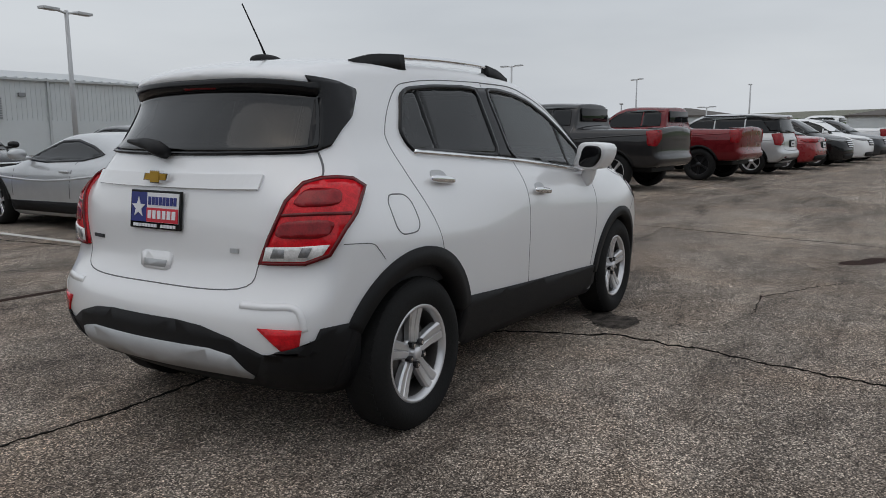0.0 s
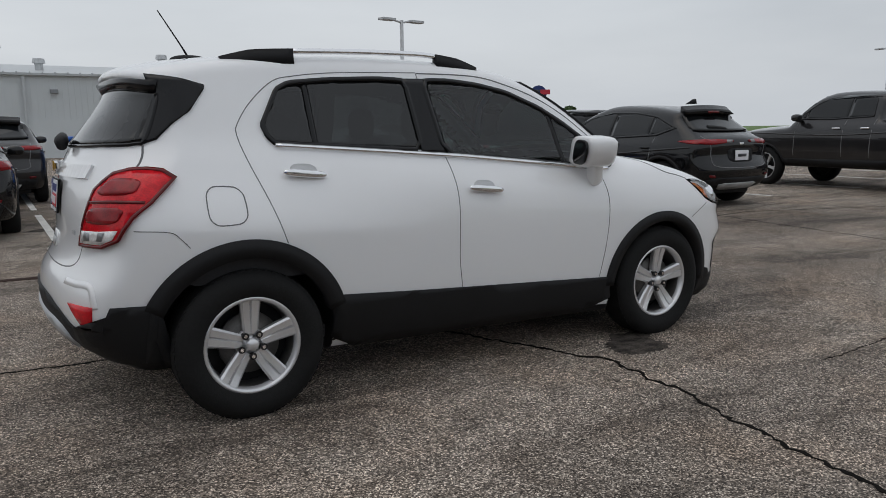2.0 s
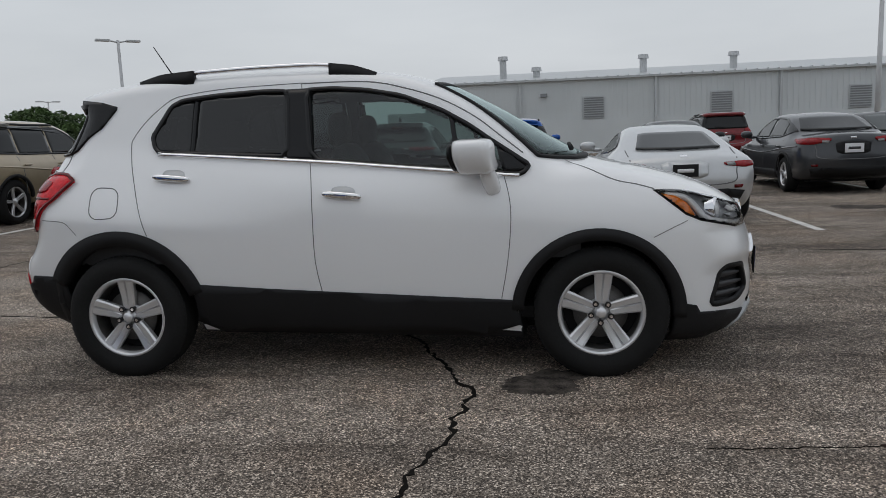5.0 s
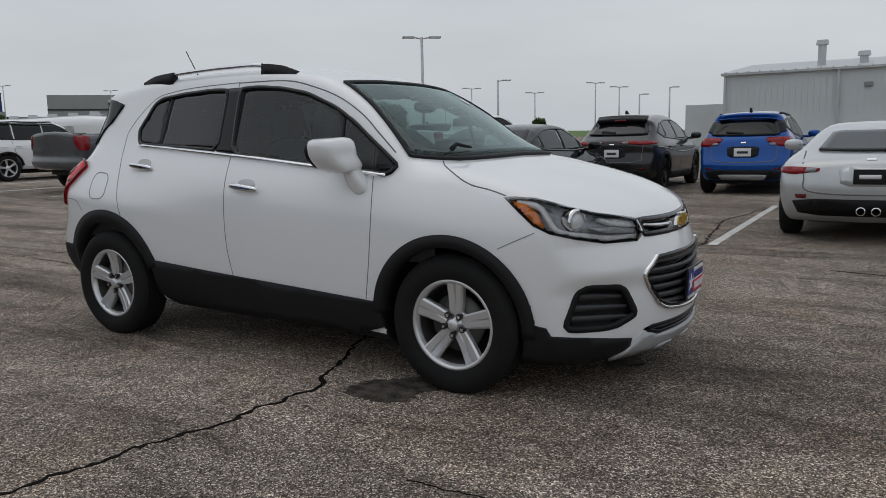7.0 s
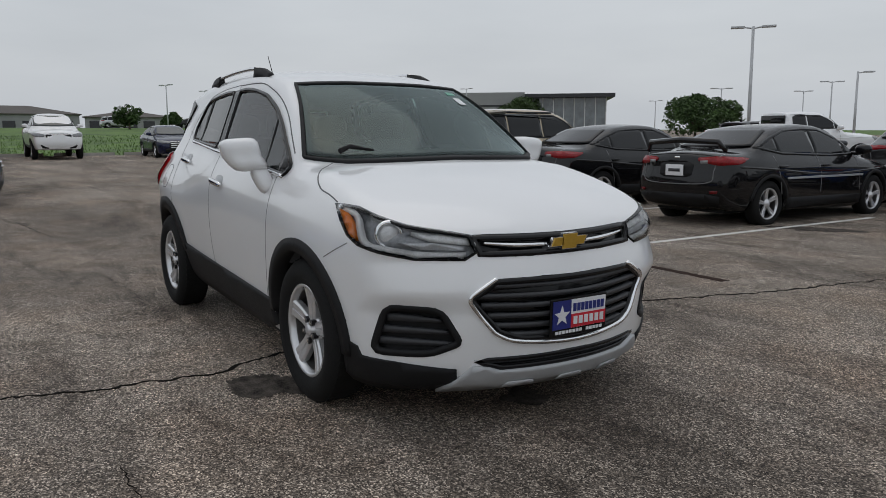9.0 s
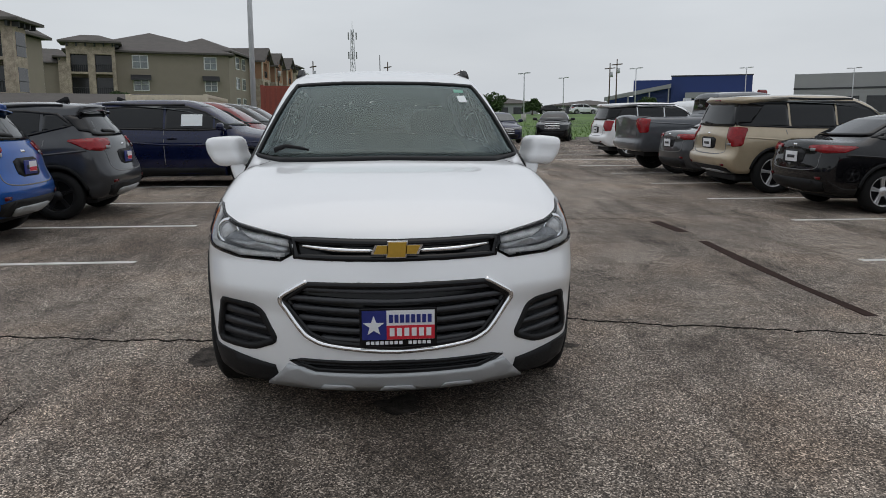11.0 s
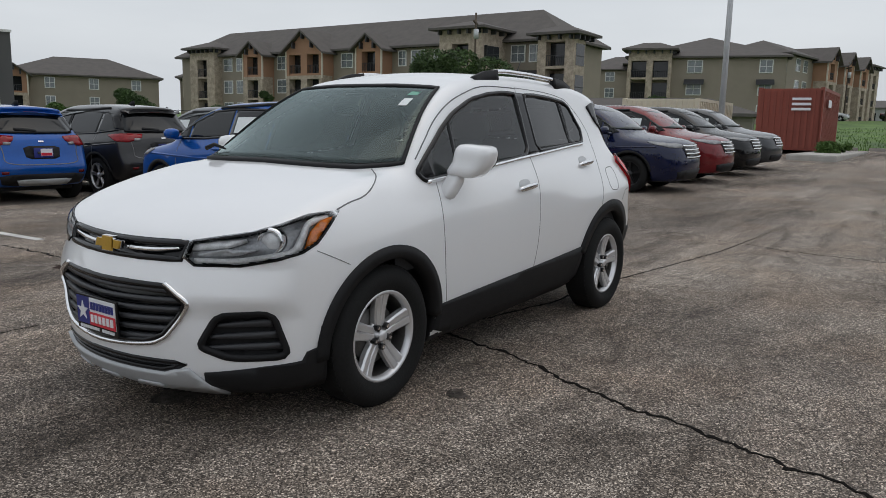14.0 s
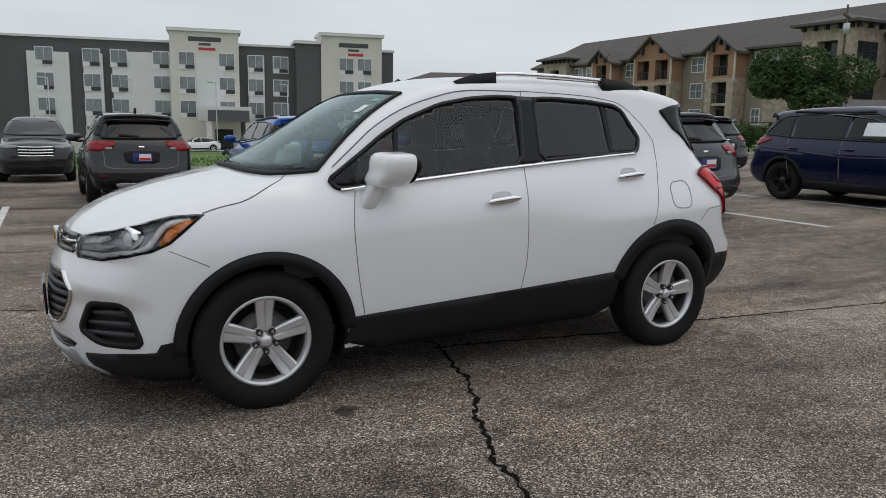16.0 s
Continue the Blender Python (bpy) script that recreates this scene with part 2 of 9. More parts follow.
DARK_TRIM = material("dark_trim", (0.035, 0.036, 0.04), 0.5, vary=0.15)
STUCCO_OLIVE = material("olive_stucco", (0.28, 0.24, 0.192), 0.9, vary=0.07, scale=0.8, fine=30, bump=0.2)
STUCCO_GREY = material("grey_brown_stucco", (0.23, 0.205, 0.175), 0.9, vary=0.07, scale=0.8, fine=30, bump=0.2)
STUCCO_ORANGE = material("terracotta_stucco", (0.36, 0.2, 0.125), 0.9, vary=0.08, scale=0.8, fine=30, bump=0.2)
STONE = material("tan_ledge_stone", (0.4, 0.33, 0.26), 0.9, vary=0.35, scale=2.2, fine=9, bump=0.6)
SHINGLE = material("brown_grey_shingle", (0.105, 0.094, 0.086), 0.9, vary=0.2, scale=1.2, fine=18, bump=0.4)
CREAM = material("cream_trim", (0.6, 0.55, 0.46), 0.7, vary=0.06)
WINDOW = material("window_glass", (0.16, 0.18, 0.19), 0.06, vary=0.35, scale=0.7, fine=5, spec=0.8)
# near-black glass; also colours in the shade of the apartments' open balconies
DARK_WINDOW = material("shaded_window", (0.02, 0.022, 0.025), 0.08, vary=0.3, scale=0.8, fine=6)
WHITE_FRAME = material("white_window_frame", (0.75, 0.75, 0.73), 0.5, vary=0.04)
HOTEL_WHITE = material("white_render", (0.7, 0.7, 0.69), 0.85, vary=0.04, scale=0.5, fine=20)
HOTEL_CREAM = material("cream_render", (0.66, 0.63, 0.57), 0.85, vary=0.05, scale=0.5, fine=20)
HOTEL_GREY = material("charcoal_render", (0.1, 0.1, 0.102), 0.85, vary=0.06, scale=0.5, fine=20)
SIGN_GREY = material("grey_sign_letters", (0.06, 0.065, 0.07), 0.5, vary=0.1)
SIGN_RED = material("red_sign_letters", (0.5, 0.03, 0.05), 0.5, vary=0.1)
BLUE_CLAD = material("blue_cladding", (0.012, 0.035, 0.16), 0.5, vary=0.06, scale=0.4, fine=10)
PALE_CLAD = material("grey_cladding", (0.32, 0.32, 0.32), 0.7, vary=0.06, scale=0.4, fine=10)
RUST_RED = material("faded_red_container_paint", (0.24, 0.055, 0.035), 0.6, vary=0.18, scale=0.8, fine=20)
BEIGE_STEEL = material("beige_container_paint", (0.62, 0.56, 0.44), 0.6, vary=0.08, scale=0.8, fine=20)
BARK = material("bark", (0.1, 0.075, 0.055), 0.95, vary=0.3, scale=6, fine=40, bump=0.6)
LEAF = material("dark_green_leaves", (0.03, 0.06, 0.016), 0.7, vary=0.45, scale=1.4, fine=8, second=(0.055, 0.1, 0.025))
LEAF_PALE = material("bright_green_leaves", (0.07, 0.13, 0.025), 0.7, vary=0.4, scale=1.4, fine=8)
PAPER = material("window_sticker_paper", (0.75, 0.78, 0.78), 0.6, vary=0.05)
STICKER = material("green_sticker", (0.15, 0.4, 0.3), 0.5, vary=0.1)


# ---- mesh helpers ----
def finish(bm, name, mat, smooth=True):
    me = bpy.data.meshes.new(name)
    bm.to_mesh(me)
    bm.free()
    for m in (mat if isinstance(mat, (list, tuple)) else [mat]):
        me.materials.append(m)
    if smooth:
        me.polygons.foreach_set("use_smooth", [True] * len(me.polygons))
    return me


def part(name, bm, mat, parent, label="", smooth=False):
    """One bmesh (or mesh) as one mesh object under a thing or a part."""
    me = bm if isinstance(bm, bpy.types.Mesh) else finish(bm, name, mat, smooth)
    ob = new(name, me)
    ob.parent = parent
    if label:
        ob["label"] = label
    return ob


def thing(name, label, category, group="", kind="", at=None):
    ob = new(name)
    ob.empty_display_size = 0.2
    if at is not None:
        ob.matrix_basis = at
    return tagged(ob, label, category, group, kind)


def solo(name, bm, mat, label, category, group="", kind="", smooth=False, at=None):
    ob = new(name, bm if isinstance(bm, bpy.types.Mesh) else finish(bm, name, mat, smooth))
    if at is not None:
        ob.matrix_basis = at
    return tagged(ob, label, category, group, kind)


def add_box(bm, lo, hi, bevel=0.0):
    r = bmesh.ops.create_cube(bm, size=1.0)
    size = [h - l_ for l_, h in zip(lo, hi)]
    mid = [(h + l_) / 2 for l_, h in zip(lo, hi)]
    bmesh.ops.scale(bm, vec=size, verts=r["verts"])
    bmesh.ops.translate(bm, vec=mid, verts=r["verts"])
    if bevel:
        edges = list({e for v in r["verts"] for e in v.link_edges})
        bmesh.ops.bevel(bm, geom=edges, offset=bevel, segments=2, affect="EDGES", profile=0.6)
    return bm


def box_bm(lo, hi, bevel=0.0):
    return add_box(bmesh.new(), lo, hi, bevel)


def add_cyl(bm, p, q, r0, r1=None, seg=12):
    p, q = Vector(p), Vector(q)
    d = q - p
    r = bmesh.ops.create_cone(bm, cap_ends=True, segments=seg, radius1=r0, radius2=r0 if r1 is None else r1, depth=d.length)
    m = Matrix.Translation((p + q) / 2) @ d.to_track_quat("Z", "Y").to_matrix().to_4x4()
    bmesh.ops.transform(bm, matrix=m, verts=r["verts"])
    return bm


def add_blob(bm, centre, size, power=2.6, seg=20, turn=None):
    """A rounded block: a superellipsoid."""
    r = bmesh.ops.create_uvsphere(bm, u_segments=seg, v_segments=max(8, seg // 2), radius=1.0)
    for v in r["verts"]:
        c = v.co
        k = (abs(c.x) ** power + abs(c.y) ** power + abs(c.z) ** power) ** (-1 / power)
        v.co = Vector((c.x * k * size[0], c.y * k * size[1], c.z * k * size[2]))
    if turn is not None:
        bmesh.ops.transform(bm, matrix=turn, verts=r["verts"])
    bmesh.ops.translate(bm, vec=centre, verts=r["verts"])
    return bm


def add_lathe(bm, profile, seg=32, axis="Y"):
    """Revolves (radius, along) pairs round an axis through the origin."""
    rings = []
    for rad, along in profile:
        ring = []
        for i in range(seg):
            a = 2 * math.pi * i / seg
            u, w = rad * math.cos(a), rad * math.sin(a)
            ring.append(bm.verts.new((u, along, w) if axis == "Y" else (u, w, along)))
        rings.append(ring)
    for a, b in zip(rings, rings[1:]):
        for i in range(seg):
            bm.faces.new((a[i], a[(i + 1) % seg], b[(i + 1) % seg], b[i]))
    return bm


def add_prism(bm, outline, y0, y1):
    """A closed outline of (x, z) pairs, drawn from y0 to y1."""
    a = [bm.verts.new((x, y0, z)) for x, z in outline]
    b = [bm.verts.new((x, y1, z)) for x, z in outline]
    bm.faces.new(a)
    bm.faces.new(b[::-1])
    n = len(a)
    for i in range(n):
        bm.faces.new((a[i], b[i], b[(i + 1) % n], a[(i + 1) % n]))
    bmesh.ops.recalc_face_normals(bm, faces=bm.faces[:])
    return bm


def add_tube(bm, points, radius, seg=8):
    """A round bar along points."""
    pts = [Vector(p) for p in points]
    rings = []
    for i, p in enumerate(pts):
        d = (pts[min(i + 1, len(pts) - 1)] - pts[max(i - 1, 0)]).normalized()
        q = d.to_track_quat("Z", "Y")
        rad = radius[i] if isinstance(radius, (list, tuple)) else radius
        rings.append([bm.verts.new(p + q @ Vector((rad * math.cos(2 * math.pi * k / seg), rad * math.sin(2 * math.pi * k / seg), 0))) for k in range(seg)])
    for a, b in zip(rings, rings[1:]):
        for k in range(seg):
            bm.faces.new((a[k], a[(k + 1) % seg], b[(k + 1) % seg], b[k]))
    bm.faces.new(rings[0][::-1])
    bm.faces.new(rings[-1])
    return bm


def smooth_line(pts, per=6, closed=False):
    """A Catmull-Rom curve through points of any size."""
    p = np.array(pts, float)
    n = len(p)
    out = []
    for i in range(n if closed else n - 1):
        if closed:
            a, b, c, d = p[(i - 1) % n], p[i], p[(i + 1) % n], p[(i + 2) % n]
        else:
            a, b, c, d = p[max(i - 1, 0)], p[i], p[i + 1], p[min(i + 2, n - 1)]
        for k in range(per):
            t = k / per
            out.append(0.5 * (2 * b + (c - a) * t + (2 * a - 5 * b + 4 * c - d) * t * t + (3 * b - a - 3 * c + d) * t ** 3))
    if not closed:
        out.append(p[-1])
    return np.array(out)


def chaikin(pts, rounds=2, cut=0.22):
    """A closed outline with its corners cut round."""
    p = np.array(pts, float)
    for _ in range(rounds):
        nxt = np.roll(p, -1, axis=0)
        p = np.stack([p * (1 - cut) + nxt * cut, p * cut + nxt * (1 - cut)], 1).reshape(-1, p.shape[1])
    return p


# ---- car bodies: a smooth solid from a side profile, a plan and a cross-section ----
def smax(a, b, k):
    h = np.maximum(k - np.abs(a - b), 0.0) / k
    return np.maximum(a, b) + h * h * k * 0.25


def smin(a, b, k):
    return -smax(-a, -b, k)


def ease(x, a, b):
    t = np.clip((x - a) / (b - a), 0, 1)
    return t * t * (3 - 2 * t)


class Solid:
    """The body of a car. x ahead, y to its left, z up, in metres, from the middle of the wheelbase on the ground."""

    def __init__(self, spec):
        self.s = spec
        poly = smooth_line(spec["profile"], 5, closed=True)
        self.step = 0.02
        self.x0, self.z0 = poly[:, 0].min() - 0.7, poly[:, 1].min() - 0.4
        nx = int((poly[:, 0].max() + 0.7 - self.x0) / self.step) + 2
        nz = int((poly[:, 1].max() + 0.6 - self.z0) / self.step) + 2
        gx, gz = np.meshgrid(self.x0 + self.step * np.arange(nx), self.z0 + self.step * np.arange(nz), indexing="ij")
        best = np.full(gx.shape, 9.0)
        inside = np.zeros(gx.shape, bool)
        for (ax, az), (bx, bz) in zip(poly, np.roll(poly, -1, axis=0)):
            dx, dz = bx - ax, bz - az
            t = np.clip(((gx - ax) * dx + (gz - az) * dz) / (dx * dx + dz * dz + 1e-12), 0, 1)
            best = np.minimum(best, np.hypot(gx - ax - t * dx, gz - az - t * dz))
            if abs(dz) > 1e-9:
                cross = ((az > gz) != (bz > gz)) & (gx < dx * (gz - az) / dz + ax)
                inside ^= cross
        g = np.pad(np.where(inside, -best, best), 2, mode="edge")
        for _ in range(2):
            g[1:-1] = (g[:-2] + 2 * g[1:-1] + g[2:]) / 4
            g[:, 1:-1] = (g[:, :-2] + 2 * g[:, 1:-1] + g[:, 2:]) / 4
        self.grid = g[2:-2, 2:-2]
        self.half_z, self.half_w = (np.array(v) for v in zip(*spec["half"]))
        self.plan_x, self.plan_k = (np.array(v) for v in zip(*spec["plan"]))
        fz = np.linspace(self.half_z[0], self.half_z[-1], 160)
        fw = np.interp(fz, self.half_z, self.half_w)
        for _ in range(3):
            fw = np.convolve(np.pad(fw, 3, mode="edge"), np.ones(7) / 7, "valid")
        self.half_z, self.half_w = fz, fw
        px = np.linspace(self.plan_x[0], self.plan_x[-1], 160)
        pk = np.interp(px, self.plan_x, self.plan_k)
        for _ in range(3):
            pk = np.convolve(np.pad(pk, 3, mode="edge"), np.ones(7) / 7, "valid")
        self.plan_x, self.plan_k = px, pk

    def side(self, x, z):
        u = np.clip((x - self.x0) / self.step, 0, self.grid.shape[0] - 1.001)
        w = np.clip((z - self.z0) / self.step, 0, self.grid.shape[1] - 1.001)
        i, j = u.astype(int), w.astype(int)
        u, w = u - i, w - j
        g = self.grid
        return (g[i, j] * (1 - u) + g[i + 1, j] * u) * (1 - w) + (g[i, j + 1] * (1 - u) + g[i + 1, j + 1] * u) * w

    def shell(self, x, y, z):
        s = self.s
        a = np.abs(y)
        hood = s.get("hood_flat", 0.0) * ease(x, 0.95, 1.3) * ease(z, 0.72, 0.86)
        fore = s["bow_front"] * (a ** 2 + s.get("corner", 1.2) * a ** 6) * (1 - 0.5 * hood) * ease(x, s["bow_from"], s["bow_from"] + 1.2)
        fore = fore + s.get("chin", 0.0) * a ** 2 * (1 - ease(z, 0.5, 0.62)) * ease(x, 1.4, 1.9)
        aft = (s["bow_rear"] * (a ** 2 + 1.2 * a ** 6) + s.get("rear_wrap", 0.0) * a ** 6 * ease(z, 1.0, 1.25)) * ease(-x, s["bow_back"], s["bow_back"] + 0.8)
        crown = s["crown"] * a ** 2 * ease(z, 0.7, 1.0) * (1 - hood)
        top = self.side(x + fore - aft, z + crown)
        rel = z - (s["belt"][0] + s["belt"][1] * x)
        wide = np.interp(rel, self.half_z, self.half_w) * np.interp(x, self.plan_x, self.plan_k)
        wide = wide - s.get("shoulder", 0.0) * ease(-x, 0.1, 1.3) * ease(rel, -0.4, -0.1)
        return smax(top, (a - wide) * 0.92, s["round"])

    def __call__(self, x, y, z):
        f = self.shell(x, y, z)
        s = self.s
        for hx in s["hubs"]:
            well = np.maximum(np.hypot(x - hx, z - s["hub_z"]) - s["arch"], 0.5 - np.abs(y))
            f = np.maximum(f, -well)
        if "bed" in s:
            x0_, x1_, hw, z0_ = s["bed"]
            q = np.maximum(np.maximum(x0_ - x, x - x1_), np.maximum(np.abs(y) - hw, z0_ - z))
            f = np.maximum(f, -q)
        return f

    def mesh(self, step, level=0.0, arches=True):
        """Surface nets on a regular grid, drawn onto the surface."""
        s = self.s
        fn = self if arches else self.shell
        xs = np.arange(self.x0 + 0.55, self.x0 + self.step * self.grid.shape[0] - 0.5, step)
        w = s["width"] / 2 + 0.1
        ys = np.arange(-w, w + step, step)
        zs = np.arange(0.08, s["height"] + 0.12, step)
        gx, gy, gz = np.meshgrid(xs, ys, zs, indexing="ij")
        f = fn(gx, gy, gz) + level
        neg = f < 0
        nx, ny, nz = (d - 1 for d in f.shape)
        count = np.zeros((nx, ny, nz))
        acc = np.zeros((nx, ny, nz, 3))
        base = np.stack([gx, gy, gz], -1)
        cuts = {}
        for ax in range(3):
            sl0, sl1 = [slice(None)] * 3, [slice(None)] * 3
            sl0[ax], sl1[ax] = slice(0, -1), slice(1, None)
            a, b = f[tuple(sl0)], f[tuple(sl1)]
            hit = (a < 0) != (b < 0)
            t = np.where(hit, a / np.where(hit, a - b, 1), 0)
            pos = base[tuple(sl0)].copy()
            pos[..., ax] += t * step
            cuts[ax] = hit
            o1, o2 = [k for k in range(3) if k != ax]
            for d1 in (0, 1):
                for d2 in (0, 1):
                    q = [slice(None)] * 3
                    q[ax] = slice(0, None)
                    q[o1] = slice(d1, d1 + (nx, ny, nz)[o1])
                    q[o2] = slice(d2, d2 + (nx, ny, nz)[o2])
                    hh = hit[tuple(q)]
                    count += hh
                    acc += pos[tuple(q)] * hh[..., None]
        active = count > 0
        index = np.full(active.shape, -1)
        index[active] = np.arange(active.sum())
        v = acc[active] / count[active][:, None]
        e = step * 0.5
        for _ in range(3):
            val = fn(v[:, 0], v[:, 1], v[:, 2]) + level
            grad = np.stack([fn(v[:, 0] + e * (k == 0), v[:, 1] + e * (k == 1), v[:, 2] + e * (k == 2)) - fn(v[:, 0] - e * (k == 0), v[:, 1] - e * (k == 1), v[:, 2] - e * (k == 2)) for k in range(3)], 1) / (2 * e)
            g2 = np.maximum((grad ** 2).sum(1), 0.2)
            move = -(val / g2)[:, None] * grad
            ln = np.linalg.norm(move, axis=1, keepdims=True)
            v = v + move * np.minimum(1, 0.5 * step / np.maximum(ln, 1e-9))
        quads = []
        for ax in range(3):
            o1, o2 = [(1, 2), (2, 0), (0, 1)][ax]
            hit = cuts[ax]
            ii = np.argwhere(hit)
            dims = (nx, ny, nz)
            ok = (ii[:, o1] > 0) & (ii[:, o1] < dims[o1]) & (ii[:, o2] > 0) & (ii[:, o2] < dims[o2])
            ii = ii[ok]
            e1, e2 = np.eye(3, dtype=int)[o1], np.eye(3, dtype=int)[o2]
            c = [index[tuple((ii - s1 * e1 - s2 * e2).T)] for s1, s2 in ((0, 0), (1, 0), (1, 1), (0, 1))]
            q = np.stack(c, 1)
            flip = ~neg[tuple(ii.T)]
            q[flip] = q[flip][:, ::-1]
            quads.append(q)
        return v, np.concatenate(quads)

    def drop_on(self, pts, d):
        """Where rays along -d first meet the shell; and the shell's normals there."""
        d = np.array(d, float)
        d /= np.linalg.norm(d)
        p = np.array(pts, float)
        p = p - (p @ d)[:, None] * d + 3.2 * d
        t = np.full(len(p), 0.4)
        was = t.copy()
        live = np.ones(len(p), bool)
        for _ in range(90):
            q = p[live] - t[live, None] * d
            f = self.shell(q[:, 0], q[:, 1], q[:, 2])
            idx = np.flatnonzero(live)
            go = (f > 0) & (t[idx] < 5.6)
            live[idx[~go]] = False
            was[idx[go]] = t[idx[go]]
            t[idx[go]] += np.clip(f[go] * 0.5, 0.004, 0.25)
            if not live.any():
                break
        lo, hi = was, t
        for _ in range(11):
            mid = (lo + hi) / 2
            q = p - mid[:, None] * d
            ins = self.shell(q[:, 0], q[:, 1], q[:, 2]) < 0
            hi = np.where(ins, mid, hi)
            lo = np.where(ins, lo, mid)
        missed = hi > 5.5
        if missed.any() and not missed.all():
            hi[missed] = np.median(hi[~missed])
        q = p - hi[:, None] * d
        e = 0.012
        n = np.stack([self.shell(q[:, 0] + e * (k == 0), q[:, 1] + e * (k == 1), q[:, 2] + e * (k == 2)) - self.shell(q[:, 0] - e * (k == 0), q[:, 1] - e * (k == 1), q[:, 2] - e * (k == 2)) for k in range(3)], 1)
        n /= np.maximum(np.linalg.norm(n, axis=1, keepdims=True), 1e-9)
        return q, n


def basis(d):
    d = Vector(d).normalized()
    right = Vector((0, 0, 1)).cross(d)
    right = right.normalized() if right.length > 1e-4 else Vector((0, 1, 0))
    return np.array(right), np.array(d.cross(right)), np.array(d)


def patch(solid, outline, d, off=0.004, cell=0.05, depth=0.012, mirror=False, relax=0):
    """A panel cut to an outline of places near the surface, laid on the body as seen along -d."""
    o3 = np.array(outline, float)
    r, u, dd = basis(d)
    flat = np.stack([o3 @ r, o3 @ u], 1)
    bm = bmesh.new()
    vs = [bm.verts.new((a, b, 0)) for a, b in flat]
    face = bm.faces.new(vs)
    bmesh.ops.triangulate(bm, faces=[face])
    for k in range(2):
        lo, hi = flat[:, k].min(), flat[:, k].max()
        n = int((hi - lo) / cell)
        for i in range(1, n + 1):
            c = lo + (hi - lo) * i / (n + 1)
            co = (c, 0, 0) if k == 0 else (0, c, 0)
            no = (1, 0, 0) if k == 0 else (0, 1, 0)
            bmesh.ops.bisect_plane(bm, geom=bm.verts[:] + bm.edges[:] + bm.faces[:], plane_co=co, plane_no=no, dist=1e-5)
    bmesh.ops.remove_doubles(bm, verts=bm.verts[:], dist=1e-5)
    bm.verts.ensure_lookup_table()
    pts = np.array([v.co.x * r + v.co.y * u for v in bm.verts])
    q, nrm = solid.drop_on(pts, d)
    q = q + nrm * off
    for v, c in zip(bm.verts, q):
        v.co = c
    inner = [v for v in bm.verts if not v.is_boundary]
    for _ in range(relax):
        bmesh.ops.smooth_vert(bm, verts=inner, factor=0.5, use_axis_x=True, use_axis_y=True, use_axis_z=True)
    if depth:
        rim = [e for e in bm.edges if e.is_boundary]
        normal_of = {v: Vector(n_) for v, n_ in zip(bm.verts, nrm)}
        got = bmesh.ops.extrude_edge_only(bm, edges=rim)
        tree = {}
        for v in [g for g in got["geom"] if isinstance(g, bmesh.types.BMVert)]:
            src = [e.other_vert(v) for e in v.link_edges if e.other_vert(v) in normal_of]
            tree[v] = src[0] if src else None
        for v, s_ in tree.items():
            if s_ is not None:
                v.co = v.co - normal_of[s_] * depth
    bmesh.ops.recalc_face_normals(bm, faces=bm.faces[:])
    mid = sum((f.normal * f.calc_area() for f in bm.faces), Vector())
    if mid.dot(Vector(d)) < 0:
        bmesh.ops.reverse_faces(bm, faces=bm.faces[:])
    if mirror:
        flip_y(bm)
    return bm


def curved_pane(solid, top, low, d, off, across=26, down=14, depth=0.004):
    """A curved pane on an even grid between an upper and a lower edge, both from one side to the other."""
    def even(line):
        p = np.array(line, float)
        run = np.concatenate([[0], np.cumsum(np.linalg.norm(np.diff(p, axis=0), axis=1))])
        return np.stack([np.interp(np.linspace(0, run[-1], across), run, p[:, k]) for k in range(3)], 1)
    a_, b_ = even(top), even(low)
    t = np.linspace(0, 1, down)[:, None, None]
    q, n = solid.drop_on((a_ * (1 - t) + b_ * t).reshape(-1, 3), d)
    q = (q + n * off).reshape(down, across, 3)
    for _ in range(30):
        q[1:-1, 1:-1] = 0.5 * q[1:-1, 1:-1] + 0.125 * (q[:-2, 1:-1] + q[2:, 1:-1] + q[1:-1, :-2] + q[1:-1, 2:])
    bm = bmesh.new()
    rows = [[bm.verts.new(c) for c in line] for line in q]
    for r0, r1 in zip(rows, rows[1:]):
        for i in range(across - 1):
            bm.faces.new((r0[i], r1[i], r1[i + 1], r0[i + 1]))
    bmesh.ops.recalc_face_normals(bm, faces=bm.faces[:])
    if sum((f.normal * f.calc_area() for f in bm.faces), Vector()).dot(Vector(d)) < 0:
        bmesh.ops.reverse_faces(bm, faces=bm.faces[:])
    rim = bmesh.ops.extrude_edge_only(bm, edges=[e for e in bm.edges if e.is_boundary])
    for v in [g for g in rim["geom"] if isinstance(g, bmesh.types.BMVert)]:
        v.co -= Vector(d) * depth
    return bm


def flip_y(bm):
    for v in bm.verts:
        v.co.y = -v.co.y
    bmesh.ops.reverse_faces(bm, faces=bm.faces[:])
    return bm


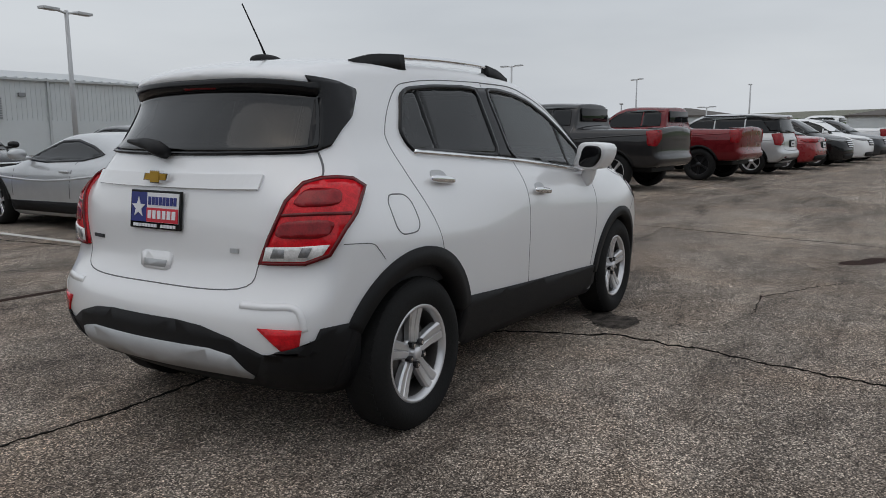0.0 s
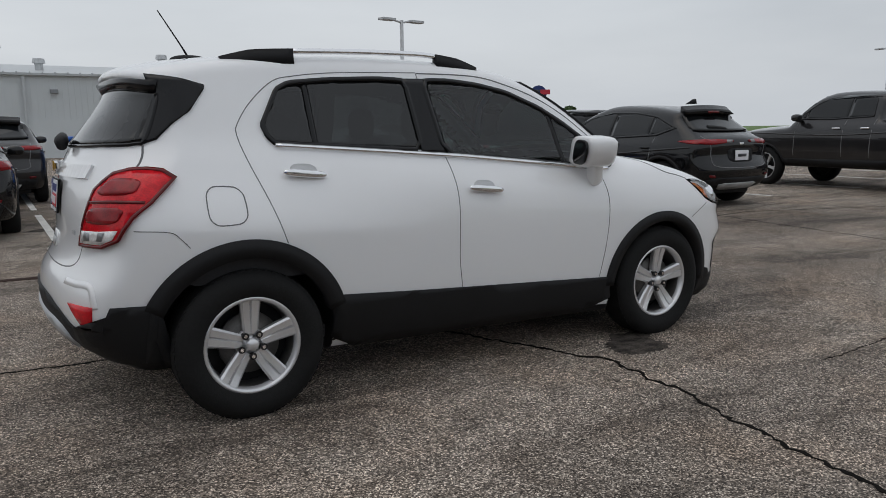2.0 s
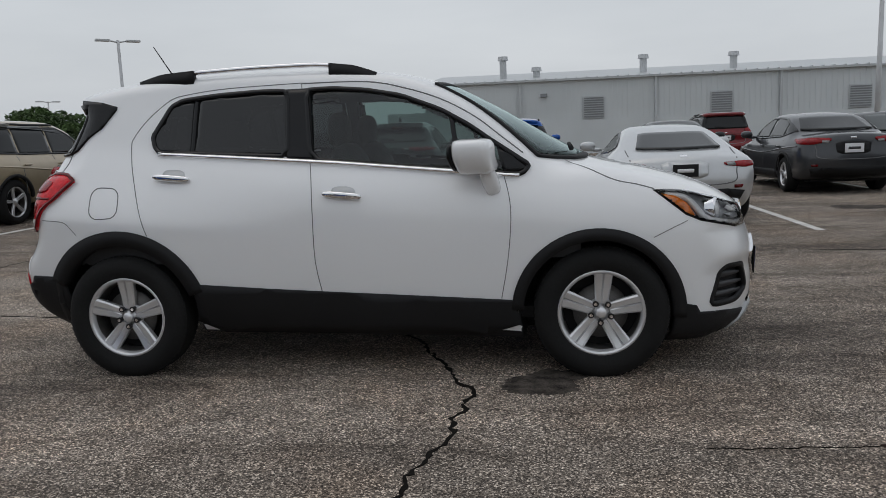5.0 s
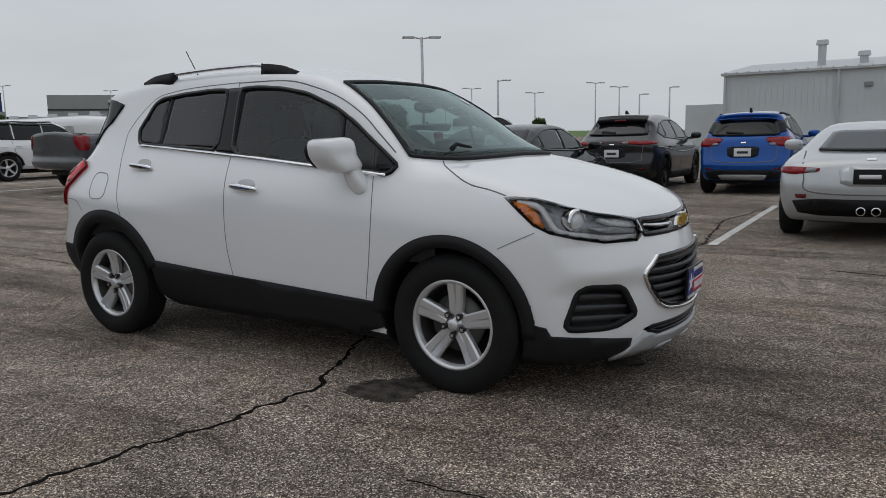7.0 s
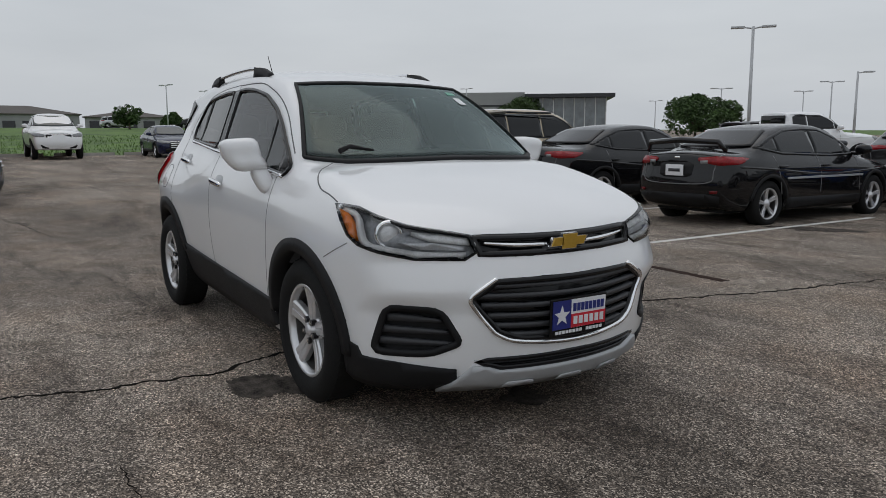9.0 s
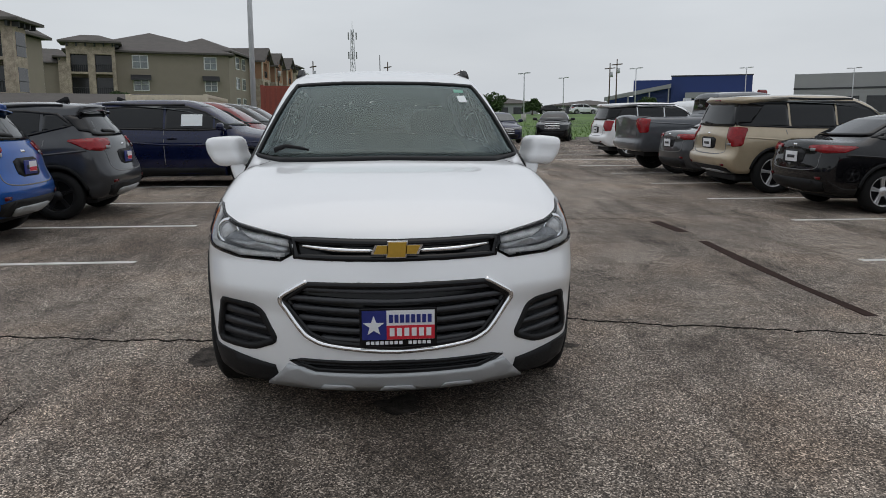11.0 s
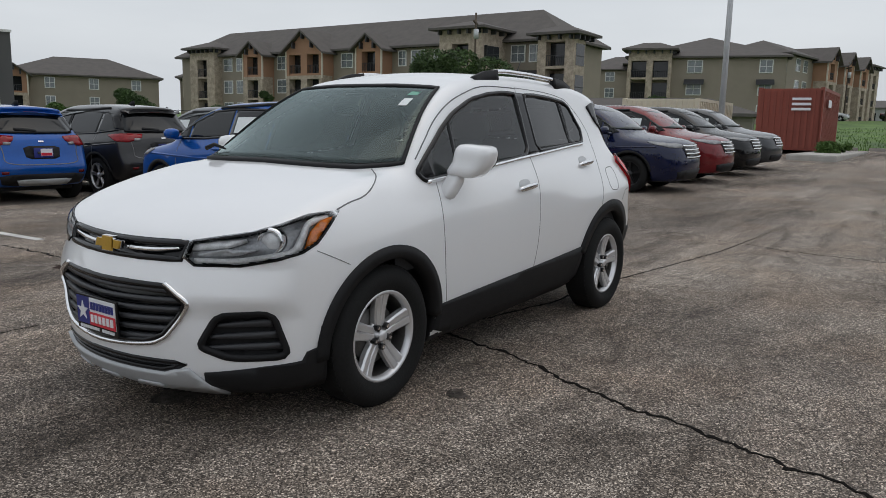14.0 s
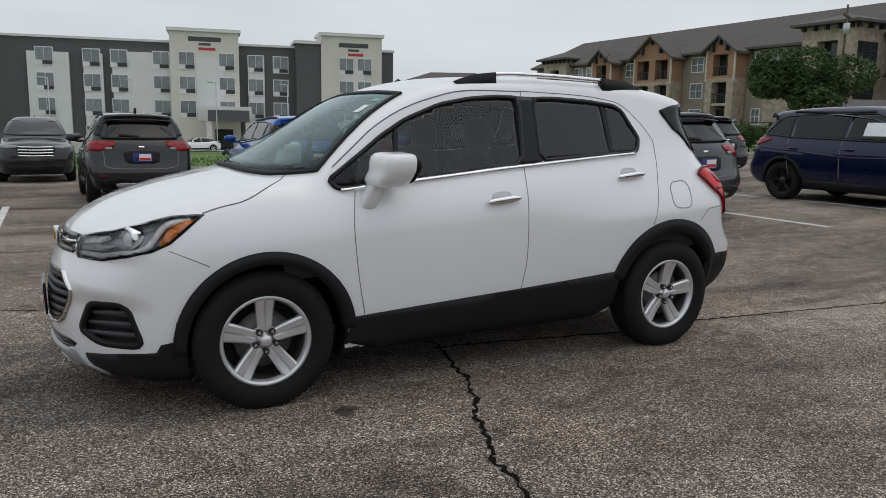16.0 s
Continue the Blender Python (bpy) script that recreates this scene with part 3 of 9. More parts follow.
def ribbon(solid, line, d, width, off=0.002, depth=0.003, closed=False, per=6, mirror=False, smooth=True):
    """A strip of even width along places near the surface."""
    p = smooth_line(line, per, closed) if smooth else np.array(line, float)
    r, u, dd = basis(d)
    f = np.stack([p @ r, p @ u], 1)
    n = len(f)
    tang = np.roll(f, -1, 0) - np.roll(f, 1, 0)
    if not closed:
        tang[0], tang[-1] = f[1] - f[0], f[-1] - f[-2]
    tang /= np.maximum(np.linalg.norm(tang, axis=1, keepdims=True), 1e-9)
    side = np.stack([-tang[:, 1], tang[:, 0]], 1)
    w = np.array(width if isinstance(width, (list, tuple, np.ndarray)) else [width] * n, float)
    if len(w) != n:
        w = np.interp(np.linspace(0, 1, n), np.linspace(0, 1, len(w)), w)
    rows = []
    for k in (-0.5, 0.5):
        g = f + side * (w * k)[:, None]
        q, nrm = solid.drop_on(g[:, :1] * r + g[:, 1:] * u, d)
        rows.append((q + nrm * off, q + nrm * (off - depth)))
    bm = bmesh.new()
    lines = [[bm.verts.new(c) for c in row] for row in (rows[0][1], rows[0][0], rows[1][0], rows[1][1])]
    last = n if closed else n - 1
    for a, b in zip(lines, lines[1:]):
        for i in range(last):
            j = (i + 1) % n
            bm.faces.new((a[i], a[j], b[j], b[i]))
    if not closed:
        bm.faces.new([ln[0] for ln in lines])
        bm.faces.new([ln[-1] for ln in lines][::-1])
    bmesh.ops.recalc_face_normals(bm, faces=bm.faces[:])
    mid = sum((fc.normal * fc.calc_area() for fc in bm.faces), Vector())
    if mid.dot(Vector(d)) < 0:
        bmesh.ops.reverse_faces(bm, faces=bm.faces[:])
    if mirror:
        flip_y(bm)
    return bm


def dense(poly, step=0.035, closed=True):
    """More points along straight edges."""
    p = np.array(poly, float)
    out = []
    n = len(p)
    for i in range(n if closed else n - 1):
        a_, b_ = p[i], p[(i + 1) % n]
        k = max(1, int(np.linalg.norm(b_ - a_) / step))
        out += [a_ + (b_ - a_) * j_ / k for j_ in range(k)]
    if not closed:
        out.append(p[-1])
    return np.array(out)


def side_pts(pairs):
    """(x, z) pairs of the car's right side."""
    return [(x, -0.8, z) for x, z in pairs]


def front_pts(pairs, x=2.0):
    return [(x, y, z) for y, z in pairs]


def inside_poly(x, z, poly):
    p = np.array(poly, float)
    ok = np.zeros(len(x), bool)
    for (ax, az), (bx, bz) in zip(p, np.roll(p, -1, axis=0)):
        if abs(bz - az) > 1e-9:
            ok ^= ((az > z) != (bz > z)) & (x < (bx - ax) * (z - az) / (bz - az) + ax)
    return ok


def within(u, w, ring, k):
    """Inside an outline by at least k."""
    p = np.array(ring, float)
    ok = inside_poly(u, w, p)
    for (ax, az), (bx, bz) in zip(p, np.roll(p, -1, axis=0)):
        t = np.clip(((u - ax) * (bx - ax) + (w - az) * (bz - az)) / ((bx - ax) ** 2 + (bz - az) ** 2 + 1e-12), 0, 1)
        ok &= np.hypot(u - ax - t * (bx - ax), w - az - t * (bz - az)) > k
    return ok


def inset(ring, k, d):
    """The outline drawn in by k, as seen along -d."""
    o = np.array(ring, float)
    r, u, dd = basis(d)
    f = np.stack([o @ r, o @ u], 1)
    area = (f[:, 0] * np.roll(f[:, 1], -1) - np.roll(f[:, 0], -1) * f[:, 1]).sum()
    a_ = f - np.roll(f, 1, 0)
    b_ = np.roll(f, -1, 0) - f
    na = np.stack([-a_[:, 1], a_[:, 0]], 1) / np.linalg.norm(a_, axis=1, keepdims=True)
    nb = np.stack([-b_[:, 1], b_[:, 0]], 1) / np.linalg.norm(b_, axis=1, keepdims=True)
    n = na + nb
    n /= np.maximum((n * na).sum(1, keepdims=True), 0.6)
    f = f + n * k * (1 if area > 0 else -1)
    return f[:, :1] * r + f[:, 1:] * u


def quads_bm(v, q, keep):
    me = bpy.data.meshes.new("body")
    q = q[keep]
    used = np.unique(q)
    back_ = np.full(len(v), -1)
    back_[used] = np.arange(len(used))
    me.from_pydata(v[used].tolist(), [], back_[q].tolist())
    me.polygons.foreach_set("use_smooth", [True] * len(me.polygons))
    return me


# ---- ground ----
def ground_z(x, y):
    """The lot lies level round the car, rises gently to the west, falls a little to the south, and the grass to the west climbs on."""
    rise = -0.02 * min(max(-y - 4.5, 0.0), 18.5)
    if x < -3:
        rise += 0.017 * (min(-x, 38.0) - 3) * min(1.0, (-x - 3) / 6)
    if x < -38:
        rise += 0.036 * min(-x - 38, 75)
    if y < -30:
        rise -= 0.03 * min(-y - 30, 60) * min(1.0, max(0.0, (x + 60) / 30))
    return rise


def base_z(x, y):
    """The height of what lies underfoot: the lot, or the grass a little below it."""
    return ground_z(x, y) - (0.16 if x < -35.5 or y < -23 else 0.0)


def sheet(xs, ys, lift=0.0):
    bm = bmesh.new()
    grid = [[bm.verts.new((x, y, ground_z(x, y) + lift)) for y in ys] for x in xs]
    for i in range(len(xs) - 1):
        for j in range(len(ys) - 1):
            bm.faces.new((grid[i][j], grid[i + 1][j], grid[i + 1][j + 1], grid[i][j + 1]))
    return bm


FAR = [-2500, -1200, -600, -350, -240, -180, -150, -130, -113, -100, -88, -76, -64, -52, -45, -39]
gx_list = FAR + [-36, -30, -24, -18, -12, -9, -6, -3, 0, 6, 12, 30, 60, 120, 260, 600, 1200, 2500]
gy_list = [-2500, -1200, -600, -300, -150, -90, -80, -70, -60, -50, -40, -30, -23, -12, -4.5, 0, 12, 24, 48, 90, 150, 300, 600, 1200, 2500]
solo("ground", sheet(gx_list, gy_list, -0.16), GRASS, "green grass field around the parking lot", "ground", kind="structure", smooth=True)
LOT_W, LOT_E, LOT_S, LOT_N = -35.5, 170.0, -23.0, 130.0
lot_x = [LOT_W, -30, -24, -18, -14, -11, -9, -7, -5, -4, -3, 0, 20, 60, LOT_E]
lot_y = [LOT_S, -12, -8, -6, -4.5, 0, 12, 30, 60, LOT_N]
solo("parking_lot", sheet(lot_x, lot_y), ASPHALT, "worn grey chip-seal asphalt with stains", "pavement", kind="structure", smooth=True)


solo("back_lot", sheet([-120, -80, -60, -45, LOT_W], [52, 80, 130]), ASPHALT, "grey asphalt of the neighbouring lot", "pavement", kind="structure", smooth=True)


def kerb(points, name="kerb"):
    """A concrete kerb along points, standing a hand above the asphalt."""
    bm = bmesh.new()
    for (x0, y0), (x1, y1) in zip(points, points[1:]):
        n = max(1, int(math.hypot(x1 - x0, y1 - y0) / 3))
        for i in range(n):
            a, b = i / n, (i + 1) / n - 0.006
            ax, ay, bx, by = x0 + (x1 - x0) * a, y0 + (y1 - y0) * a, x0 + (x1 - x0) * b, y0 + (y1 - y0) * b
            d = Vector((bx - ax, by - ay, 0)).normalized()
            s_ = Vector((-d.y, d.x, 0)) * 0.09
            low = [Vector((ax, ay, ground_z(ax, ay) - 0.2)), Vector((bx, by, ground_z(bx, by) - 0.2))]
            top = [p + Vector((0, 0, 0.34)) for p in low]
            vs = [bm.verts.new(p + k) for p, k in ((low[0], -s_), (low[1], -s_), (low[1], s_), (low[0], s_), (top[0], -s_ * 0.8), (top[1], -s_ * 0.8), (top[1], s_ * 0.8), (top[0], s_ * 0.8))]
            for f in ((0, 3, 2, 1), (4, 5, 6, 7), (0, 1, 5, 4), (1, 2, 6, 5), (2, 3, 7, 6), (3, 0, 4, 7)):
                bm.faces.new([vs[k] for k in f])
    return solo(name, bm, CONCRETE, "pale concrete kerb at the edge of the lot", "kerb", kind="structure")


kerb([(LOT_W, LOT_S), (LOT_W, 51.5)])
kerb([(LOT_W, LOT_S), (60, LOT_S)])


def strip(points, width, lift=0.004, rough_edge=0.0, seed=1):
    """A thin band lying on the asphalt."""
    rnd = random.Random(seed)
    bm = bmesh.new()
    pts = [Vector((x, y, 0)) for x, y in points]
    rows = []
    for i, p in enumerate(pts):
        d = (pts[min(i + 1, len(pts) - 1)] - pts[max(i - 1, 0)]).normalized()
        s_ = Vector((-d.y, d.x, 0))
        w = width * (1 + rough_edge * rnd.uniform(-1, 1))
        rows.append([])
        for k in (-0.5, 0.5):
            q = p + s_ * w * (k + rough_edge * 0.3 * rnd.uniform(-1, 1))
            z = ground_z(q.x, q.y)
            rows[-1].append((bm.verts.new((q.x, q.y, z + lift)), bm.verts.new((q.x, q.y, z - 0.01))))
    for a, b in zip(rows, rows[1:]):
        bm.faces.new((a[0][0], b[0][0], b[1][0], a[1][0]))
        bm.faces.new((a[0][1], b[0][1], b[0][0], a[0][0]))
        bm.faces.new((a[1][0], b[1][0], b[1][1], a[1][1]))
    bmesh.ops.recalc_face_normals(bm, faces=bm.faces[:])
    return bm


def wander(points, step=0.09, jitter=0.03, seed=1):
    """A jagged way along points."""
    rnd = random.Random(seed)
    out = []
    drift = 0.0
    for (x0, y0), (x1, y1) in zip(points, points[1:]):
        n = max(1, int(math.hypot(x1 - x0, y1 - y0) / step))
        for i in range(n):
            t = i / n
            drift = drift * 0.7 + rnd.uniform(-jitter, jitter)
            out.append((x0 + (x1 - x0) * t + drift, y0 + (y1 - y0) * t + drift * rnd.uniform(-0.6, 0.6)))
    out.append(points[-1])
    return out


# stall lines of the north and south rows
for k in range(-9, 12):
    x = 1.35 + 2.9 * k if k > -2 else -4.55 + 2.65 * (k + 2)
    y0 = 4.6 if k > -2 else 5.65
    solo("stall_line", strip([(x, y0), (x, y0 + 2), (x, y0 + 4.9)], 0.1, 0.004, 0.08, k + 40), LINE_WHITE, "worn white painted parking stall line", "stall line", "stall lines", "structure")
for k in range(-8, 4):
    x = -0.15 + 2.9 * k if k > -1 else -2.2 + 2.62 * (k + 1)
    y0 = -5.2 if k > -1 else -2.35
    solo("stall_line", strip([(x, y0), (x, y0 - 2.15), (x, y0 - 5)], 0.1, 0.004, 0.08, k + 90), LINE_WHITE, "worn white painted parking stall line", "stall line", "stall lines", "structure")
for k in range(-6, 8):
    x = 1.35 + 2.9 * k
    solo("stall_line", strip([(x, 10.4), (x, 12.5), (x, 15.2)], 0.1, 0.004, 0.08, k + 140), LINE_WHITE, "worn white painted parking stall line", "stall line", "stall lines", "structure")

# the long crack that runs under the car, and lesser ones
CRACKS = [
    ([(0.2, -9), (0.3, -5.5), (0.27, -3.4), (0.4, -2.46), (0.56, -1.68), (0.63, -1.16), (0.4, -0.5), (0.02, 0.25), (0.19, 0.84), (0.45, 1.48), (0.66, 2.14), (0.92, 3.0), (1.25, 4.6), (1.0, 7), (1.6, 11)], 0.03),
    ([(-6.5, 0.9), (-4.6, 0.8), (-3.66, 0.69), (-2.37, 0.53), (-1.89, 0.47), (-1.18, 0.5), (-0.4, 0.35), (0.12, 0.3)], 0.022),
    ([(1.6, -1.75), (2.3, -1.7), (2.9, -2.0), (3.2, -2.2)], 0.005),
    ([(-8, -1.5), (-6, -1.2), (-5.1, 1.4), (-4.9, 3.6), (-6, 5)], 0.014),
    ([(2.6, 3.4), (5.2, 2.9), (7.5, 3.2), (12, 1.6), (22, 1.0)], 0.018),
    ([(4.8, -6), (6.2, 0), (7.0, 4.4)], 0.014),
]
for k, (pts, w) in enumerate(CRACKS):
    solo("asphalt_crack", strip(wander(pts, 0.028, 0.02, k + 3), w * 0.6, 0.003, 0.7, k), CRACK, "dark jagged crack in the asphalt", "crack", "cracks", "structure")
solo("tar_seal", strip([(-2.9, 3.62), (-1.6, 3.46), (-0.6, 3.36), (0.5, 3.29)], 0.095, 0.004, 0.25, 5), TAR, "brown tar seal strip on the asphalt", "tar patch", "tar patches", "structure")
solo("tar_seal", strip([(-4.6, 3.72), (-3.6, 3.71)], 0.14, 0.004, 0.25, 6), TAR, "brown tar seal strip on the asphalt", "tar patch", "tar patches", "structure")


def blot(cx, cy, rx, ry, mat, name, label, seed, turn=0.0, lift=0.003):
    rnd = random.Random(seed)
    bm = bmesh.new()
    mid = bm.verts.new((cx, cy, ground_z(cx, cy) + lift))
    ring = []
    n = 90
    ph = [rnd.uniform(0, 6.28) for _ in range(6)]
    for i in range(n):
        a = 2 * math.pi * i / n
        r = 1 + sum(0.22 / (k + 1) * math.sin((k + 2) * a + ph[k]) for k in range(6)) + rnd.uniform(-0.13, 0.1)
        u, w = rx * r * math.cos(a), ry * r * math.sin(a)
        x, y = cx + u * math.cos(turn) - w * math.sin(turn), cy + u * math.sin(turn) + w * math.cos(turn)
        ring.append(bm.verts.new((x, y, ground_z(x, y) + lift)))
    for i in range(n):
        bm.faces.new((mid, ring[i], ring[(i + 1) % n]))
    return solo(name, bm, mat, label, "stain", "stains", "structure")


blot(1.0, -0.93, 0.24, 0.17, OIL, "oil_stain", "dark wet oil stain on the asphalt", 2, 0.3)
blot(0.45, -3.4, 0.1, 0.26, TAR, "tar_blot", "brown tar blot on the asphalt", 3, 0.4)
blot(2.3, -1.7, 0.03, 0.02, TAR, "tar_blot", "brown tar blot on the asphalt", 4)
blot(4.5, -2.3, 0.14, 0.3, TAR, "tar_blot", "brown tar blot on the asphalt", 5, 0.9)
blot(0.95, 1.05, 0.08, 0.04, OIL, "oil_stain", "dark wet oil stain on the asphalt", 6, 0.6)
blot(1.83, 0.01, 0.1, 0.13, OIL, "oil_stain", "small damp oil stain under the bumper", 7, 0.2)
blot(-1.2, 7.4, 0.5, 0.3, OIL, "oil_stain", "dark oil stain in a parking stall", 8, 0.3)
blot(5.7, 7.1, 0.4, 0.35, OIL, "oil_stain", "dark oil stain in a parking stall", 9, 0.3)


# ---- the white compact SUV ----
HERO = Solid({
    "profile": [(-1.60, 0.24), (-1.86, 0.28), (-2.0, 0.38), (-2.045, 0.5), (-2.04, 0.62), (-1.985, 0.71), (-1.955, 0.8), (-1.945, 0.95), (-1.92, 1.08),
                (-1.885, 1.17), (-1.82, 1.27), (-1.70, 1.42), (-1.66, 1.5), (-1.72, 1.54), (-1.66, 1.582), (-1.45, 1.624), (-1.1, 1.655), (-0.6, 1.67), (-0.1, 1.658),
                (0.2, 1.626), (0.42, 1.565), (0.7, 1.435), (0.98, 1.265), (1.16, 1.15), (1.32, 1.095), (1.6, 1.035), (1.85, 0.96), (2.02, 0.875),
                (2.1, 0.8), (2.135, 0.72), (2.17, 0.62), (2.19, 0.5), (2.185, 0.37), (2.16, 0.25), (2.07, 0.178), (1.7, 0.175), (0.0, 0.2)],
    "half": [(-1.0, 0.74), (-0.9, 0.79), (-0.78, 0.835), (-0.66, 0.855), (-0.5, 0.868), (-0.35, 0.874), (-0.22, 0.868), (-0.13, 0.845), (-0.06, 0.805), (0.0, 0.765), (0.06, 0.738),
             (0.15, 0.706), (0.3, 0.645), (0.4, 0.608), (0.5, 0.57), (0.6, 0.53), (0.8, 0.46)],
    "plan": [(-2.3, 0.8), (-2.0, 0.885), (-1.8, 0.935), (-1.55, 0.985), (-1.25, 1.012), (-0.85, 1.0), (0.8, 1.0), (1.25, 1.022), (1.5, 1.005), (1.72, 0.965), (1.9, 0.92), (2.08, 0.85), (2.3, 0.73)],
    "belt": (1.13, -0.073), "bow_front": 0.335, "bow_from": 0.3, "bow_rear": 0.18, "bow_back": 0.9, "crown": 0.11, "round": 0.065,
    "hood_flat": 0.8, "corner": 0.7, "chin": 0.14, "rear_wrap": 1.8, "shoulder": 0.078,
    "hubs": (-1.2775, 1.2775), "hub_z": 0.335, "arch": 0.405, "width": 1.78, "height": 1.68,
})
RIGHT, AHEAD, BEHIND, ABOVE = (0, -1, 0), (1, 0, 0), (-1, 0, 0), (0, 0, 1)

# outlines on the right side, as (x, z)
REAR_WIN = [(-1.129, 1.306), (-1.094, 1.365), (-1.035, 1.468), (-0.972, 1.499), (-0.768, 1.518), (-0.513, 1.527), (-0.36, 1.522), (-0.335, 1.173), (-0.639, 1.191), (-0.884, 1.207), (-1.08, 1.217), (-1.111, 1.249)]
FRONT_WIN = [(-0.259, 1.524), (-0.104, 1.525), (0.066, 1.509), (0.259, 1.472), (0.473, 1.388), (0.62, 1.303), (0.725, 1.228), (0.831, 1.156), (0.931, 1.086), (0.907, 1.055), (0.874, 1.042), (0.596, 1.069), (0.155, 1.113), (-0.212, 1.154)]
SCREEN = [(-0.53, 1.522), (-0.25, 1.537), (0.25, 1.537), (0.53, 1.522), (0.62, 1.34), (0.708, 1.128), (0.57, 1.108), (0, 1.118), (-0.57, 1.108), (-0.708, 1.128), (-0.62, 1.34)]
BACKLIGHT = [(-0.555, 1.445), (-0.3, 1.475), (0, 1.482), (0.3, 1.475), (0.555, 1.445), (0.615, 1.24), (0.585, 1.224), (0, 1.215), (-0.585, 1.224), (-0.615, 1.24)]
# openings in the nose, as (y, z); the fog lamp pockets as places on the right corner
UPPER = [(-0.447, 0.832), (-0.2, 0.823), (0, 0.82), (0.2, 0.823), (0.447, 0.832), (0.425, 0.742), (0.2, 0.737), (0, 0.735), (-0.2, 0.737), (-0.425, 0.742)]
LOWER = [(-0.485, 0.583), (-0.378, 0.654), (0, 0.65), (0.378, 0.654), (0.485, 0.583), (0.458, 0.53), (0.368, 0.425), (0.275, 0.39), (0, 0.37), (-0.275, 0.39), (-0.368, 0.425), (-0.458, 0.53)]
INTAKE = [(-0.455, 0.32), (-0.2, 0.326), (0, 0.328), (0.2, 0.326), (0.455, 0.32), (0.4, 0.283), (0.34, 0.264), (-0.34, 0.264), (-0.4, 0.283)]
FOG = chaikin([(2.025, -0.577, 0.545), (1.895, -0.775, 0.56), (1.803, -0.795, 0.345), (2.0, -0.62, 0.34), (2.055, -0.485, 0.392)], 2, 0.14)
FOG_DIR = (0.8, -0.6, 0)
HEAD = [(1.535, -0.805, 0.947), (1.68, -0.765, 0.94), (1.797, -0.735, 0.908), (1.905, -0.667, 0.876), (2.028, -0.435, 0.83), (2.062, -0.425, 0.762), (2.05, -0.48, 0.731), (1.96, -0.665, 0.738), (1.868, -0.778, 0.765), (1.77, -0.822, 0.788), (1.69, -0.83, 0.822), (1.622, -0.826, 0.878)]
HD = (0.72, -0.68, 0.12)


def shrink(poly, k):
    p = np.array(poly, float)
    c = p.mean(0)
    d = p - c
    return c + d * (1 - k / np.maximum(np.linalg.norm(d, axis=1, keepdims=True), 1e-6))


